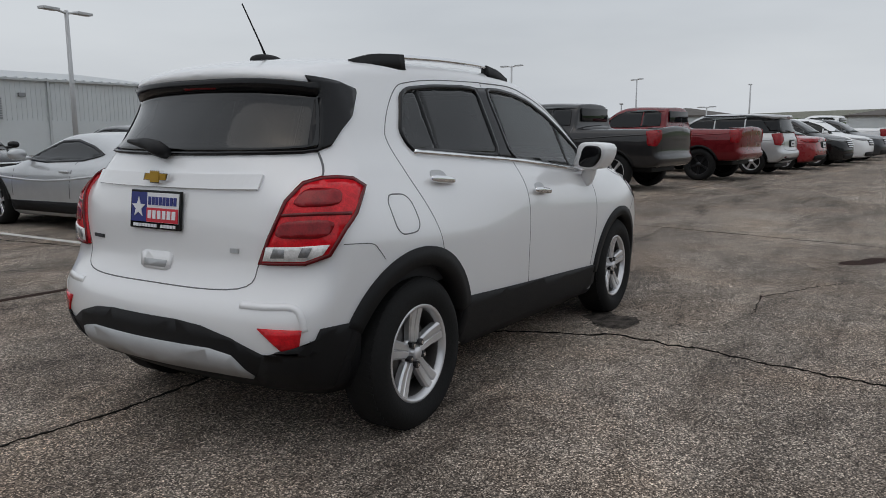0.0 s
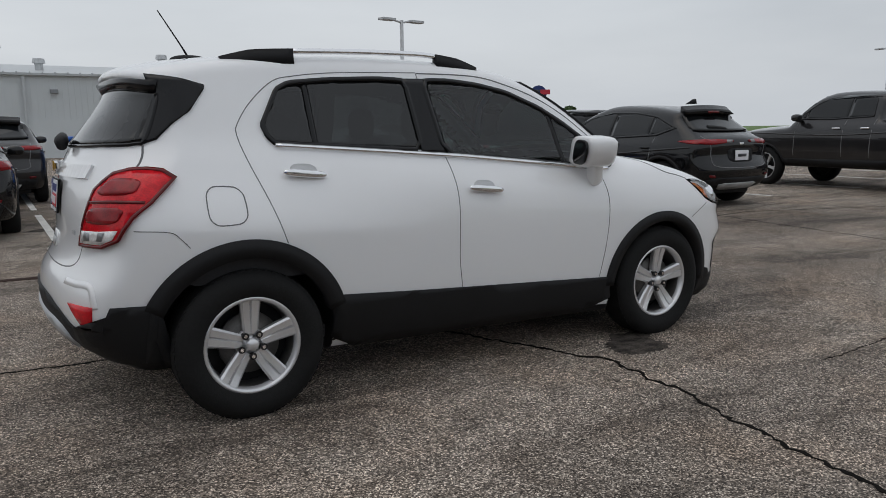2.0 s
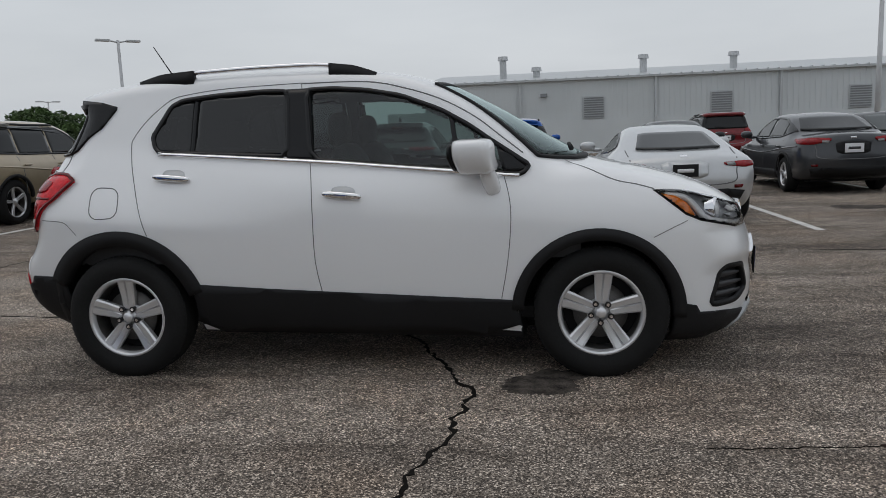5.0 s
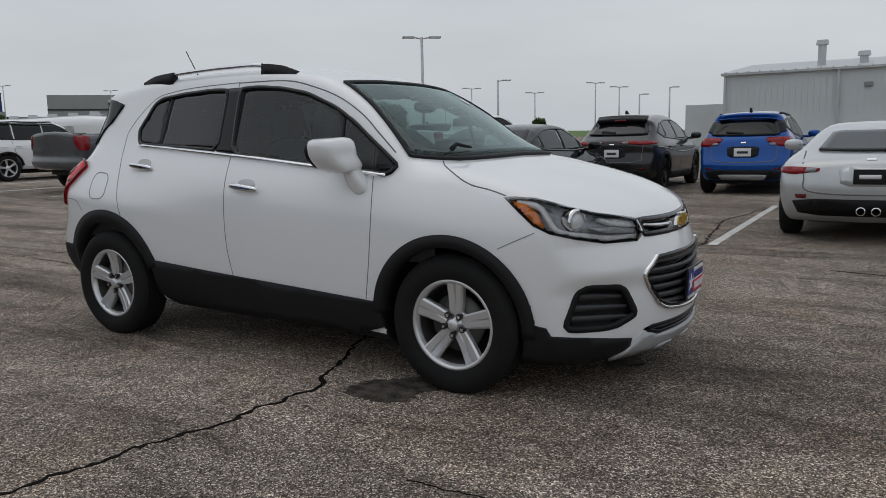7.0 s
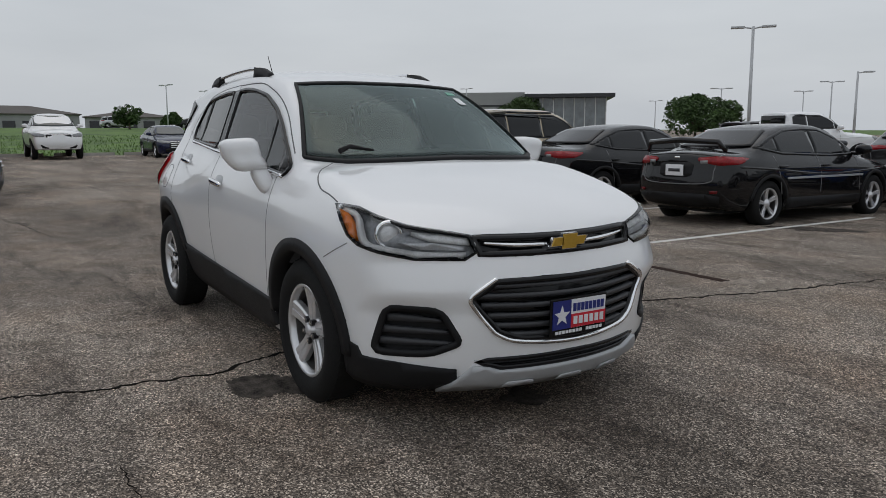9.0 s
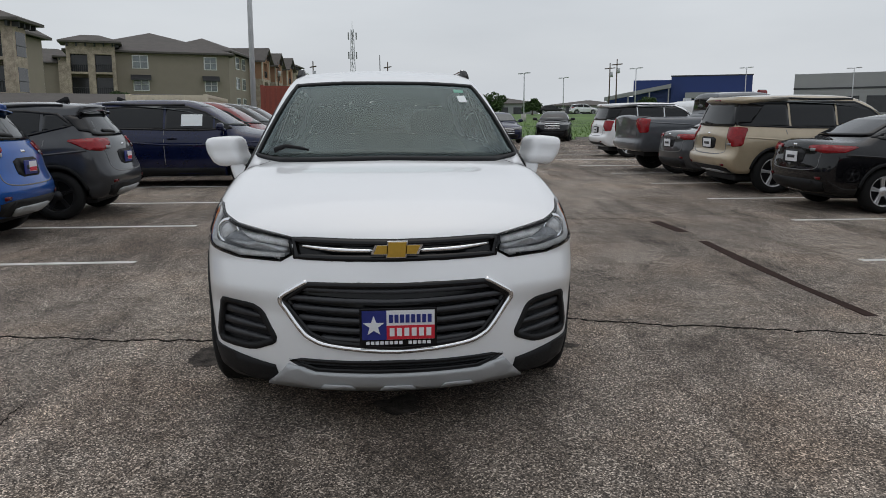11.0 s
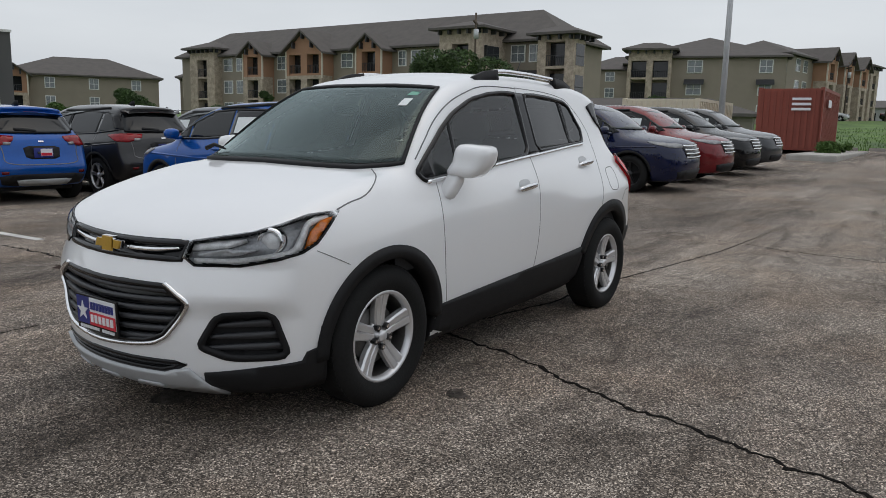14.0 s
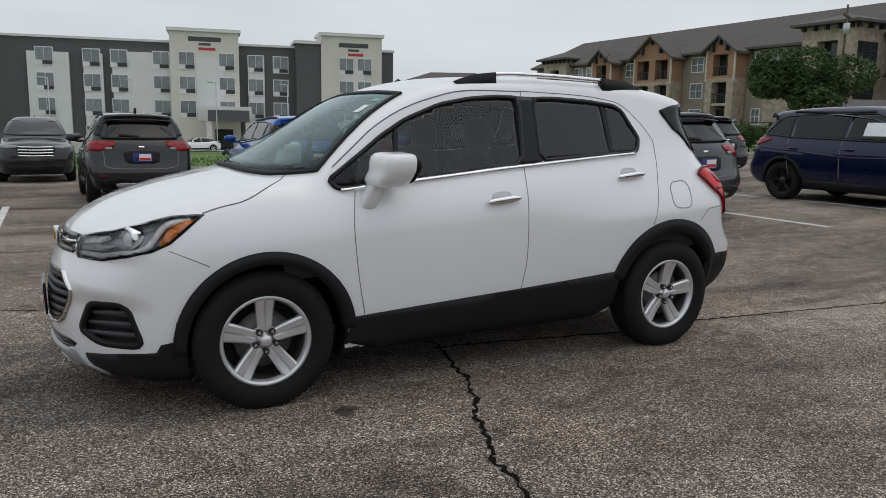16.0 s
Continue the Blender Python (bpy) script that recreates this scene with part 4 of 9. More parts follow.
def hero_shells():
    v, q = HERO.mesh(0.0135)
    mid = v[q].mean(1)
    x, y, z = mid.T
    nrm = np.cross(v[q[:, 2]] - v[q[:, 0]], v[q[:, 3]] - v[q[:, 1]])
    nrm /= np.maximum(np.linalg.norm(nrm, axis=1, keepdims=True), 1e-9)
    if (nrm[:, 2] * (z - 0.9)).sum() < 0:
        q = q[:, ::-1]
        nrm = -nrm
    sides = (np.abs(y) > 0.35) & (np.abs(nrm[:, 1]) > 0.35)
    hole = sides & (inside_poly(x, z, shrink(REAR_WIN, 0.03)) | inside_poly(x, z, shrink(FRONT_WIN, 0.03)))
    hole |= (x > 0.35) & (nrm[:, 0] > 0.2) & inside_poly(y, z, shrink(SCREEN, 0.035))
    hole |= (x < -1.5) & (nrm[:, 0] < -0.3) & inside_poly(y, z, shrink(BACKLIGHT, 0.05))
    well = ((np.abs(np.hypot(x + 1.2775, z - 0.335) - 0.405) < 0.012) | (np.abs(np.hypot(x - 1.2775, z - 0.335) - 0.405) < 0.012) | ((np.abs(np.abs(y) - 0.5) < 0.012) & (np.abs(np.abs(x) - 1.2775) < 0.41))) & (z < 0.76) & (np.abs(y) < 0.86)
    under = (z < 0.24) & (nrm[:, 2] < -0.3)
    dark = well | under
    frit = (x > 0.35) & (nrm[:, 0] > 0.2) & inside_poly(y, z, np.array(SCREEN)) & (z > 1.09)
    frit |= (x < -1.5) & (nrm[:, 0] < -0.2) & inside_poly(y, z, shrink(BACKLIGHT, 0.006))
    frit |= sides & (inside_poly(x, z, np.array(REAR_WIN)) | inside_poly(x, z, np.array(FRONT_WIN)))
    dark |= frit
    # sunk openings of the nose and the headlamps
    nose = (x > 1.5) & (nrm[:, 0] > 0.1)
    for ring, d in ((front_pts(UPPER), AHEAD), (front_pts(LOWER), AHEAD), (front_pts(INTAKE), AHEAD), (FOG, FOG_DIR), (HEAD, HD)):
        r, u, dd = basis(d)
        o = np.array(ring, float)
        right_side = np.stack([x, y if d is AHEAD else -np.abs(y), z], 1)
        facing = nose if d is AHEAD else (x > 1.45) & (np.abs(y) > 0.38)
        pu, pw, ring2 = right_side @ r, right_side @ u, np.stack([o @ r, o @ u], 1)
        dark |= facing & within(pu, pw, ring2, 0.004)
        hole |= facing & within(pu, pw, ring2, 0.009)
    me = quads_bm(v, q, ~hole)
    me.materials.append(WHITE_PAINT)
    me.materials.append(PLASTIC)
    me.polygons.foreach_set("material_index", dark[~hole].astype(int))
    v2, q2 = HERO.mesh(0.04, level=0.05, arches=False)
    m2 = v2[q2].mean(1)
    x, y, z = m2.T
    n2 = np.cross(v2[q2[:, 2]] - v2[q2[:, 0]], v2[q2[:, 3]] - v2[q2[:, 1]])
    n2 /= np.maximum(np.linalg.norm(n2, axis=1, keepdims=True), 1e-9)
    hole2 = (np.abs(y) > 0.35) & (inside_poly(x, z, REAR_WIN) | inside_poly(x, z, FRONT_WIN)) & (np.abs(n2[:, 1]) > 0.3)
    hole2 |= (x > 0.3) & (np.abs(n2[:, 0]) > 0.2) & inside_poly(y, z, SCREEN)
    hole2 |= (x < -1.45) & (np.abs(n2[:, 0]) > 0.3) & inside_poly(y, z, BACKLIGHT)
    liner = quads_bm(v2, q2, ~hole2 & (z > 0.62) & (x < 1.2))
    liner.materials.append(INTERIOR)
    return me, liner


hero = thing("compact_suv", "white compact SUV with black lower cladding, parked on the asphalt", "car")
shell_mesh, liner_mesh = hero_shells()
part("body", shell_mesh, None, hero)
part("cabin_lining", liner_mesh, None, hero, "dark grey cabin lining")


def both(name, make, mat, label="", smooth=True):
    """The same part on the right side and on the left."""
    bm = make(False)
    other = flip_y(bm.copy())
    return [part(name, b, mat, hero, label, smooth) for b in (bm, other)]


def arc(cx, cz, r, a0, a1, n=28):
    return [(cx + r * math.cos(radians(a0 + (a1 - a0) * i / n)), cz + r * math.sin(radians(a0 + (a1 - a0) * i / n))) for i in range(n + 1)]


# windows
both("rear_door_window", lambda m: patch(HERO, side_pts([p for p in REAR_WIN if p[0] > -0.86] + [(-0.875, 1.204), (-0.88, 1.508)]), RIGHT, 0.005, 0.04, 0.004, m, 4), TINT_REAR, "dark privacy glass")
both("quarter_window", lambda m: patch(HERO, side_pts([(-0.9, 1.505), (-0.9, 1.207)] + REAR_WIN[-2:] + REAR_WIN[:4]), RIGHT, 0.005, 0.04, 0.004, m, 4), TINT_REAR, "dark privacy glass")
both("front_door_window", lambda m: patch(HERO, side_pts([(-0.235, 1.52)] + FRONT_WIN[1:5] + [(0.522, 1.36), (0.562, 1.075), (0.155, 1.113), (-0.195, 1.15)]), RIGHT, 0.005, 0.04, 0.004, m, 4), TINT_FRONT, "lightly tinted glass")
both("front_quarter_glass", lambda m: patch(HERO, side_pts([(0.542, 1.348), (0.62, 1.303), (0.725, 1.228), (0.79, 1.184), (0.825, 1.05), (0.596, 1.07), (0.582, 1.08)]), RIGHT, 0.005, 0.04, 0.004, m, 4), TINT_FRONT)
both("mirror_sail", lambda m: patch(HERO, side_pts([(0.76, 1.202), (0.831, 1.156), (0.931, 1.086), (0.907, 1.055), (0.874, 1.042), (0.8, 1.05)]), RIGHT, 0.008, 0.06, 0.01, m), GLOSS_BLACK)
both("window_pillar", lambda m: patch(HERO, side_pts([(-0.368, 1.53), (-0.25, 1.531), (-0.2, 1.15), (-0.342, 1.166)]), RIGHT, 0.009, 0.03, 0.013, m), GLOSS_BLACK, "gloss black window pillar")
both("quarter_divider", lambda m: ribbon(HERO, side_pts([(-0.892, 1.512), (-0.889, 1.2)]), RIGHT, 0.024, 0.006, 0.01, mirror=m), GLOSS_BLACK)
both("front_divider", lambda m: ribbon(HERO, side_pts([(0.53, 1.358), (0.572, 1.068)]), RIGHT, 0.024, 0.006, 0.01, mirror=m), GLOSS_BLACK)
both("rear_window_seal", lambda m: ribbon(HERO, side_pts(dense(chaikin(REAR_WIN, 1, 0.12))), RIGHT, 0.02, 0.012, 0.02, closed=True, mirror=m, smooth=False), GLOSS_BLACK)
both("front_window_seal", lambda m: ribbon(HERO, side_pts(dense(chaikin(FRONT_WIN, 1, 0.12))), RIGHT, 0.02, 0.012, 0.02, closed=True, mirror=m, smooth=False), GLOSS_BLACK)
both("beltline_trim", lambda m: ribbon(HERO, side_pts([(-1.085, 1.209), (-0.78, 1.186), (-0.43, 1.159), (-0.09, 1.131), (0.155, 1.106), (0.6, 1.061), (0.88, 1.034)]), RIGHT, 0.015, 0.016, 0.02, mirror=m), CHROME, "bright chrome beltline strip")
part("windscreen", curved_pane(HERO, front_pts(SCREEN[:4]), front_pts(SCREEN[9:4:-1]), AHEAD, 0.01), TINT_SCREEN, hero, "green-tinted windscreen", True)
part("windscreen_seal", ribbon(HERO, front_pts(chaikin(SCREEN, 1, 0.1), 0.9), AHEAD, 0.013, 0.0125, 0.014, closed=True, per=6), PLASTIC, hero, "", True)
part("rear_window", curved_pane(HERO, front_pts(BACKLIGHT[:5], -2), front_pts(BACKLIGHT[9:4:-1], -2), BEHIND, 0.013), TINT_REAR, hero, "dark rear window", True)
part("rear_window_seal", ribbon(HERO, front_pts([(-0.56, 1.44), (-0.617, 1.25), (-0.6, 1.226), (-0.5, 1.219), (0, 1.213), (0.5, 1.219), (0.6, 1.226), (0.617, 1.25), (0.56, 1.44)], -1.9), BEHIND, 0.009, 0.015, 0.014, per=4), GLOSS_BLACK, hero, "", True)
part("spoiler_underside", ribbon(HERO, front_pts([(-0.555, 1.475), (-0.35, 1.495), (0, 1.5), (0.35, 1.495), (0.555, 1.475)], -1.9), BEHIND, 0.055, 0.016, 0.016), GLOSS_BLACK, hero, "", True)
both("rear_window_wing", lambda m: patch(HERO, dense([(-1.585, -0.505, 1.525), (-1.453, -0.573, 1.508), (-1.366, -0.592, 1.482), (-1.362, -0.592, 1.465), (-1.44, -0.63, 1.366), (-1.52, -0.64, 1.31), (-1.59, -0.645, 1.246), (-1.64, -0.618, 1.226), (-1.67, -0.585, 1.236), (-1.55, -0.53, 1.45)], 0.05), (-0.6, -0.8, 0.1), 0.01, 0.03, 0.014, m), GLOSS_BLACK)

# black cladding: arches, sills and bumper corners
for hx, mid_r, wide_, a0, a1 in ((-1.285, 0.438, 0.082, 17, 154), (1.262, 0.406, 0.06, -4, 177)):
    both("wheel_arch_trim", lambda m: ribbon(HERO, side_pts(arc(hx, 0.335, mid_r, a0, a1, 36)), RIGHT, wide_, 0.014, 0.07, mirror=m, smooth=False), PLASTIC, "black plastic wheel arch trim")
both("arch_tail", lambda m: patch(HERO, side_pts([(-1.64, 0.62), (-1.69, 0.56), (-1.71, 0.4), (-1.71, 0.26), (-1.63, 0.26), (-1.67, 0.4), (-1.655, 0.52)]), RIGHT, 0.013, 0.06, 0.05, m), PLASTIC)
both("sill_trim", lambda m: patch(HERO, side_pts([(-0.87, 0.513), (-0.47, 0.485), (-0.128, 0.464), (0.3, 0.44), (0.84, 0.408), (0.875, 0.28), (0.7, 0.225), (-0.75, 0.235), (-0.88, 0.3)]), RIGHT, 0.012, 0.06, 0.02, m), PLASTIC, "black plastic sill trim")
both("rear_corner_trim", lambda m: patch(HERO, [(-1.66, -0.83, 0.56), (-1.75, -0.8, 0.563), (-1.84, -0.776, 0.565), (-1.852, -0.762, 0.53), (-1.866, -0.742, 0.462), (-1.96, -0.59, 0.464), (-1.95, -0.55, 0.36), (-1.9, -0.6, 0.26), (-1.66, -0.85, 0.26)], (-0.6, -0.8, 0), 0.01, 0.05, 0.02, m), PLASTIC, "black plastic bumper corner")
both("front_corner_trim", lambda m: patch(HERO, [(1.65, -0.84, 0.4), (1.69, -0.83, 0.374), (1.748, -0.818, 0.363), (1.768, -0.81, 0.327), (1.92, -0.757, 0.316), (2.05, -0.53, 0.283), (2.03, -0.52, 0.19), (1.95, -0.7, 0.18), (1.65, -0.84, 0.18)], (0.6, -0.8, 0), 0.008, 0.05, 0.02, m), PLASTIC, "black plastic bumper corner")
part("rear_valance", patch(HERO, front_pts([(-0.62, 0.464), (-0.59, 0.466), (-0.465, 0.524), (-0.33, 0.56), (-0.2, 0.572), (0.2, 0.572), (0.33, 0.56), (0.465, 0.524), (0.59, 0.466), (0.62, 0.464), (0.6, 0.28), (-0.6, 0.28)], -2), BEHIND, 0.008, 0.06, 0.02), PLASTIC, hero, "black plastic rear valance", True)
part("rear_skid_plate", patch(HERO, front_pts([(-0.46, 0.455), (-0.36, 0.474), (0.36, 0.474), (0.46, 0.455), (0.52, 0.365), (0.36, 0.372), (0, 0.372), (-0.36, 0.372), (-0.52, 0.365)], -2), BEHIND, 0.02, 0.06, 0.02), SATIN, hero, "silver rear skid plate", True)
part("front_skid_plate", patch(HERO, front_pts([(-0.56, 0.187), (-0.49, 0.262), (-0.46, 0.298), (-0.395, 0.288), (-0.345, 0.27), (0.345, 0.27), (0.395, 0.288), (0.46, 0.298), (0.49, 0.262), (0.56, 0.187), (0.3, 0.182), (-0.3, 0.182)]), AHEAD, 0.018, 0.05, 0.02), SATIN, hero, "silver front skid plate", True)
for yy in (-0.25, 0.0, 0.25):
    part("skid_notch", patch(HERO, front_pts([(yy - 0.075, 0.206), (yy - 0.055, 0.224), (yy + 0.055, 0.224), (yy + 0.075, 0.206)]), AHEAD, 0.025, 0.06, 0.006), SATIN, hero, "", True)
part("lower_intake", patch(HERO, front_pts(INTAKE), AHEAD, -0.03, 0.05, -0.032), PLASTIC, hero, "", True)
for zz in (0.283, 0.303):
    part("intake_slat", ribbon(HERO, front_pts([(-0.37, zz), (0, zz + 0.004), (0.37, zz)]), AHEAD, 0.008, -0.008, 0.014), PLASTIC, hero, "", True)

# front grilles, sunk into the nose
for nm, ring in (("upper_grille_lip", UPPER), ("lower_grille_lip", LOWER), ("intake_lip", INTAKE)):
    part(nm, ribbon(HERO, dense(inset(front_pts(ring), 0.011, AHEAD), 0.04), AHEAD, 0.024, 0.003, 0.012, closed=True, smooth=False), GLOSS_BLACK, hero, "", True)
part("upper_grille", patch(HERO, front_pts(chaikin(UPPER, 1, 0.08)), AHEAD, -0.028, 0.05, -0.03), GLOSS_BLACK, hero, "black upper grille", True)
for sgn in (-1, 1):
    part("grille_bar", ribbon(HERO, front_pts([(0.1 * sgn, 0.779), (0.255 * sgn, 0.784), (0.392 * sgn, 0.798)]), AHEAD, [0.013, 0.017, 0.008], 0.0, 0.016), CHROME, hero, "chrome grille bar", True)
for zz in (0.753, 0.808):
    part("grille_mesh_bar", ribbon(HERO, front_pts([(-0.4, zz + 0.008), (0, zz), (0.4, zz + 0.008)]), AHEAD, 0.012, -0.012, 0.014), PLASTIC, hero, "", True)
part("lower_grille", patch(HERO, front_pts(LOWER), AHEAD, -0.04, 0.05, -0.042), GLOSS_BLACK, hero, "black lower grille", True)
part("grille_surround", ribbon(HERO, front_pts([(-0.37, 0.655), (-0.43, 0.622), (-0.483, 0.583), (-0.455, 0.53), (-0.4, 0.455), (-0.36, 0.42), (-0.27, 0.39), (0, 0.37), (0.27, 0.39), (0.36, 0.42), (0.4, 0.455), (0.455, 0.53), (0.483, 0.583), (0.43, 0.622), (0.37, 0.655)], 2.1), AHEAD, 0.014, 0.012, 0.02, per=4), CHROME, hero, "thin chrome grille surround", True)
for k in range(6):
    zz = 0.408 + 0.042 * k
    w = np.interp(zz, [0.385, 0.43, 0.585, 0.655], [0.27, 0.37, 0.465, 0.36])
    part("grille_slat", ribbon(HERO, front_pts([(-w, zz + 0.012), (-w * 0.5, zz + 0.004), (0, zz), (w * 0.5, zz + 0.004), (w, zz + 0.012)]), AHEAD, 0.02, -0.002, 0.03), DARK_TRIM, hero, "", True)
both("fog_lamp_recess", lambda m: patch(HERO, FOG, FOG_DIR, -0.035, 0.05, -0.038, m), PLASTIC, "black fog lamp recess")
both("fog_surround", lambda m: ribbon(HERO, dense(inset(FOG, 0.01, FOG_DIR), 0.03), FOG_DIR, 0.026, 0.004, 0.02, closed=True, mirror=m, smooth=False), PLASTIC)
for zz, x0_, y0, x1_, y1 in ((0.5, 1.89, -0.765, 2.02, -0.575), (0.45, 1.865, -0.775, 2.03, -0.545), (0.4, 1.84, -0.78, 2.035, -0.52)):
    both("fog_slat", lambda m: ribbon(HERO, [(x0_, y0, zz), ((x0_ + x1_) / 2, (y0 + y1) / 2, zz - 0.004), (x1_, y1, zz - 0.012)], FOG_DIR, [0.03, 0.024, 0.012], -0.012, 0.02, mirror=m), DARK_TRIM)

# gold badge: a plain cross of two bars
def badge(xc, d, zc, k=1.0):
    bm = bmesh.new()
    s_ = 1 if d[0] > 0 else -1
    add_prism(bm, [(-0.096 * k, -0.017 * k), (-0.08 * k, 0.018 * k), (0.096 * k, 0.018 * k), (0.08 * k, -0.017 * k)], 0, 0.014)
    add_prism(bm, [(-0.04 * k, -0.03 * k), (-0.034 * k, 0.031 * k), (0.04 * k, 0.031 * k), (0.034 * k, -0.03 * k)], -0.004, 0.018)
    bmesh.ops.transform(bm, matrix=Matrix(((0, s_, 0, xc), (s_, 0, 0, 0), (0, 0, 1, zc), (0, 0, 0, 1))), verts=bm.verts[:])
    bmesh.ops.recalc_face_normals(bm, faces=bm.faces[:])
    return bm


part("badge_border", badge(2.121, AHEAD, 0.785, 1.12), CHROME, hero, "chrome badge border")
part("rear_badge_border", badge(-1.927, BEHIND, 1.125, 0.82), CHROME, hero, "chrome badge border")
part("badge", badge(2.125, AHEAD, 0.785), GOLD, hero, "plain gold badge")
part("rear_badge", badge(-1.93, BEHIND, 1.125, 0.72), GOLD, hero, "plain gold badge")

# headlamps
lamps = both("headlamp", lambda m: patch(HERO, HEAD, HD, -0.04, 0.04, -0.041, m), LAMP_DARK, "headlamp with dark housing and amber side")
for k, lamp in enumerate(lamps):
    mir = k == 1
    s_ = 1 if mir else -1
    part("amber_reflector", patch(HERO, [(1.565, -0.805, 0.93), (1.645, -0.801, 0.915), (1.7, -0.809, 0.88), (1.745, -0.822, 0.806), (1.69, -0.828, 0.83), (1.635, -0.825, 0.872)], HD, -0.004, 0.04, 0.02, mir), AMBER, lamp, "amber side reflector", True)
    part("light_strip", ribbon(HERO, [(1.6, -0.8, 0.937), (1.7, -0.79, 0.908), (1.75, -0.81, 0.86), (1.79, -0.81, 0.805), (1.86, -0.77, 0.779), (1.96, -0.65, 0.755), (2.045, -0.47, 0.752)], HD, 0.026, -0.006, 0.02, mirror=mir), LAMP_CLEAR, lamp, "", True)
    part("reflector_blade", patch(HERO, [(1.915, -0.645, 0.858), (1.98, -0.54, 0.846), (2.03, -0.445, 0.824), (2.045, -0.445, 0.795), (1.97, -0.58, 0.812)], HD, -0.016, 0.04, 0.02, mir), LAMP_CLEAR, lamp, "", True)
    part("bezel_step", patch(HERO, [(1.9, -0.7, 0.8), (1.97, -0.58, 0.808), (2.045, -0.45, 0.79), (2.05, -0.46, 0.77), (1.96, -0.63, 0.775)], HD, -0.022, 0.04, 0.02, mir), LAMP_SILVER, lamp, "", True)
    face = Matrix.Translation((1.845, s_ * 0.715, 0.834)) @ Vector((0.9, s_ * 0.42, 0.05)).to_track_quat("Y", "Z").to_matrix().to_4x4()
    bm = bmesh.new()
    add_lathe(bm, [(0.0, 0.03), (0.025, 0.027), (0.038, 0.014), (0.042, 0.0)], 24)
    bmesh.ops.transform(bm, matrix=face, verts=bm.verts[:])
    bmesh.ops.recalc_face_normals(bm, faces=bm.faces[:])
    part("projector_lens", bm, LAMP_CLEAR, lamp, "round projector lens", True)
    bm = bmesh.new()
    add_lathe(bm, [(0.04, -0.02), (0.042, 0.016), (0.052, 0.022), (0.06, 0.012), (0.062, -0.03)], 28)
    bmesh.ops.transform(bm, matrix=face, verts=bm.verts[:])
    part("projector_ring", bm, CHROME, lamp, "", True)
    part("cover", patch(HERO, HEAD, HD, 0.004, 0.05, 0.006, mir, 4), LENS_CLEAR, lamp, "clear lamp cover", True)
    part("lamp_border", ribbon(HERO, dense(inset(HEAD, 0.004, HD), 0.03), HD, 0.011, 0.002, 0.01, closed=True, mirror=mir, smooth=False), GLOSS_BLACK, lamp, "", True)

# tail lamps
TAIL = [(-1.55, -0.765, 1.08), (-1.595, -0.745, 1.11), (-1.65, -0.72, 1.116), (-1.707, -0.686, 1.114), (-1.762, -0.645, 1.096), (-1.824, -0.615, 1.032), (-1.872, -0.571, 0.897), (-1.89, -0.537, 0.802), (-1.82, -0.7, 0.806), (-1.775, -0.775, 0.84), (-1.725, -0.805, 0.93), (-1.655, -0.802, 0.985)]
TD = (-0.72, -0.68, 0.1)
tails = both("tail_lamp", lambda m: patch(HERO, TAIL, TD, 0.02, 0.04, 0.024, m), TAIL_RED, "red tail lamp with clear lower segment")
for k, lamp in enumerate(tails):
    mir = k == 1
    part("lower_lens", patch(HERO, [(-1.877, -0.563, 0.868), (-1.83, -0.68, 0.872), (-1.77, -0.775, 0.88), (-1.79, -0.758, 0.842), (-1.82, -0.7, 0.816), (-1.884, -0.55, 0.813)], TD, 0.024, 0.04, 0.006, mir), LAMP_CLEAR, lamp, "clear reversing lens", True)
    part("lens_groove", ribbon(HERO, [(-1.84, -0.6, 0.985), (-1.78, -0.71, 0.99), (-1.68, -0.8, 0.985)], TD, 0.012, 0.022, 0.004, mirror=mir), TAIL_DARK, lamp, "", True)
    part("lens_border", ribbon(HERO, dense(TAIL, 0.04), TD, 0.014, 0.0225, 0.006, closed=True, mirror=mir, smooth=False), TAIL_DARK, lamp, "dark red lamp border", True)
    for ring in ([(-1.765, -0.66, 1.078), (-1.66, -0.745, 1.07), (-1.71, -0.775, 1.012), (-1.82, -0.63, 1.012)], [(-1.84, -0.605, 0.965), (-1.73, -0.775, 0.968), (-1.77, -0.765, 0.9), (-1.865, -0.585, 0.9)]):
        part("inner_lens", patch(HERO, chaikin(ring, 2, 0.2), TD, 0.0225, 0.02, 0.002, mir), TAIL_MID, lamp, "", True)
    for ring in ([(-1.865, -0.59, 0.862), (-1.85, -0.63, 0.862), (-1.855, -0.63, 0.828), (-1.875, -0.58, 0.826)], [(-1.82, -0.69, 0.868), (-1.8, -0.72, 0.868), (-1.815, -0.71, 0.832), (-1.835, -0.68, 0.832)]):
        part("bulb_holder", patch(HERO, ring, TD, 0.026, 0.04, 0.003, mir), LAMP_DARK, lamp, "", True)
both("rear_reflector", lambda m: patch(HERO, [(-1.971, -0.582, 0.571), (-1.897, -0.738, 0.568), (-1.899, -0.722, 0.487), (-1.935, -0.665, 0.489)], (-0.9, -0.42, 0), 0.008, 0.04, 0.01, m), TAIL_RED, "red bumper reflector")

both("bumper_crease", lambda m: ribbon(HERO, [(-1.985, -0.5, 0.652), (-1.95, -0.6, 0.65), (-1.9, -0.715, 0.645), (-1.888, -0.745, 0.56)], (-0.9, -0.42, 0), 0.026, 0.004, 0.008, mirror=m), WHITE_PAINT)

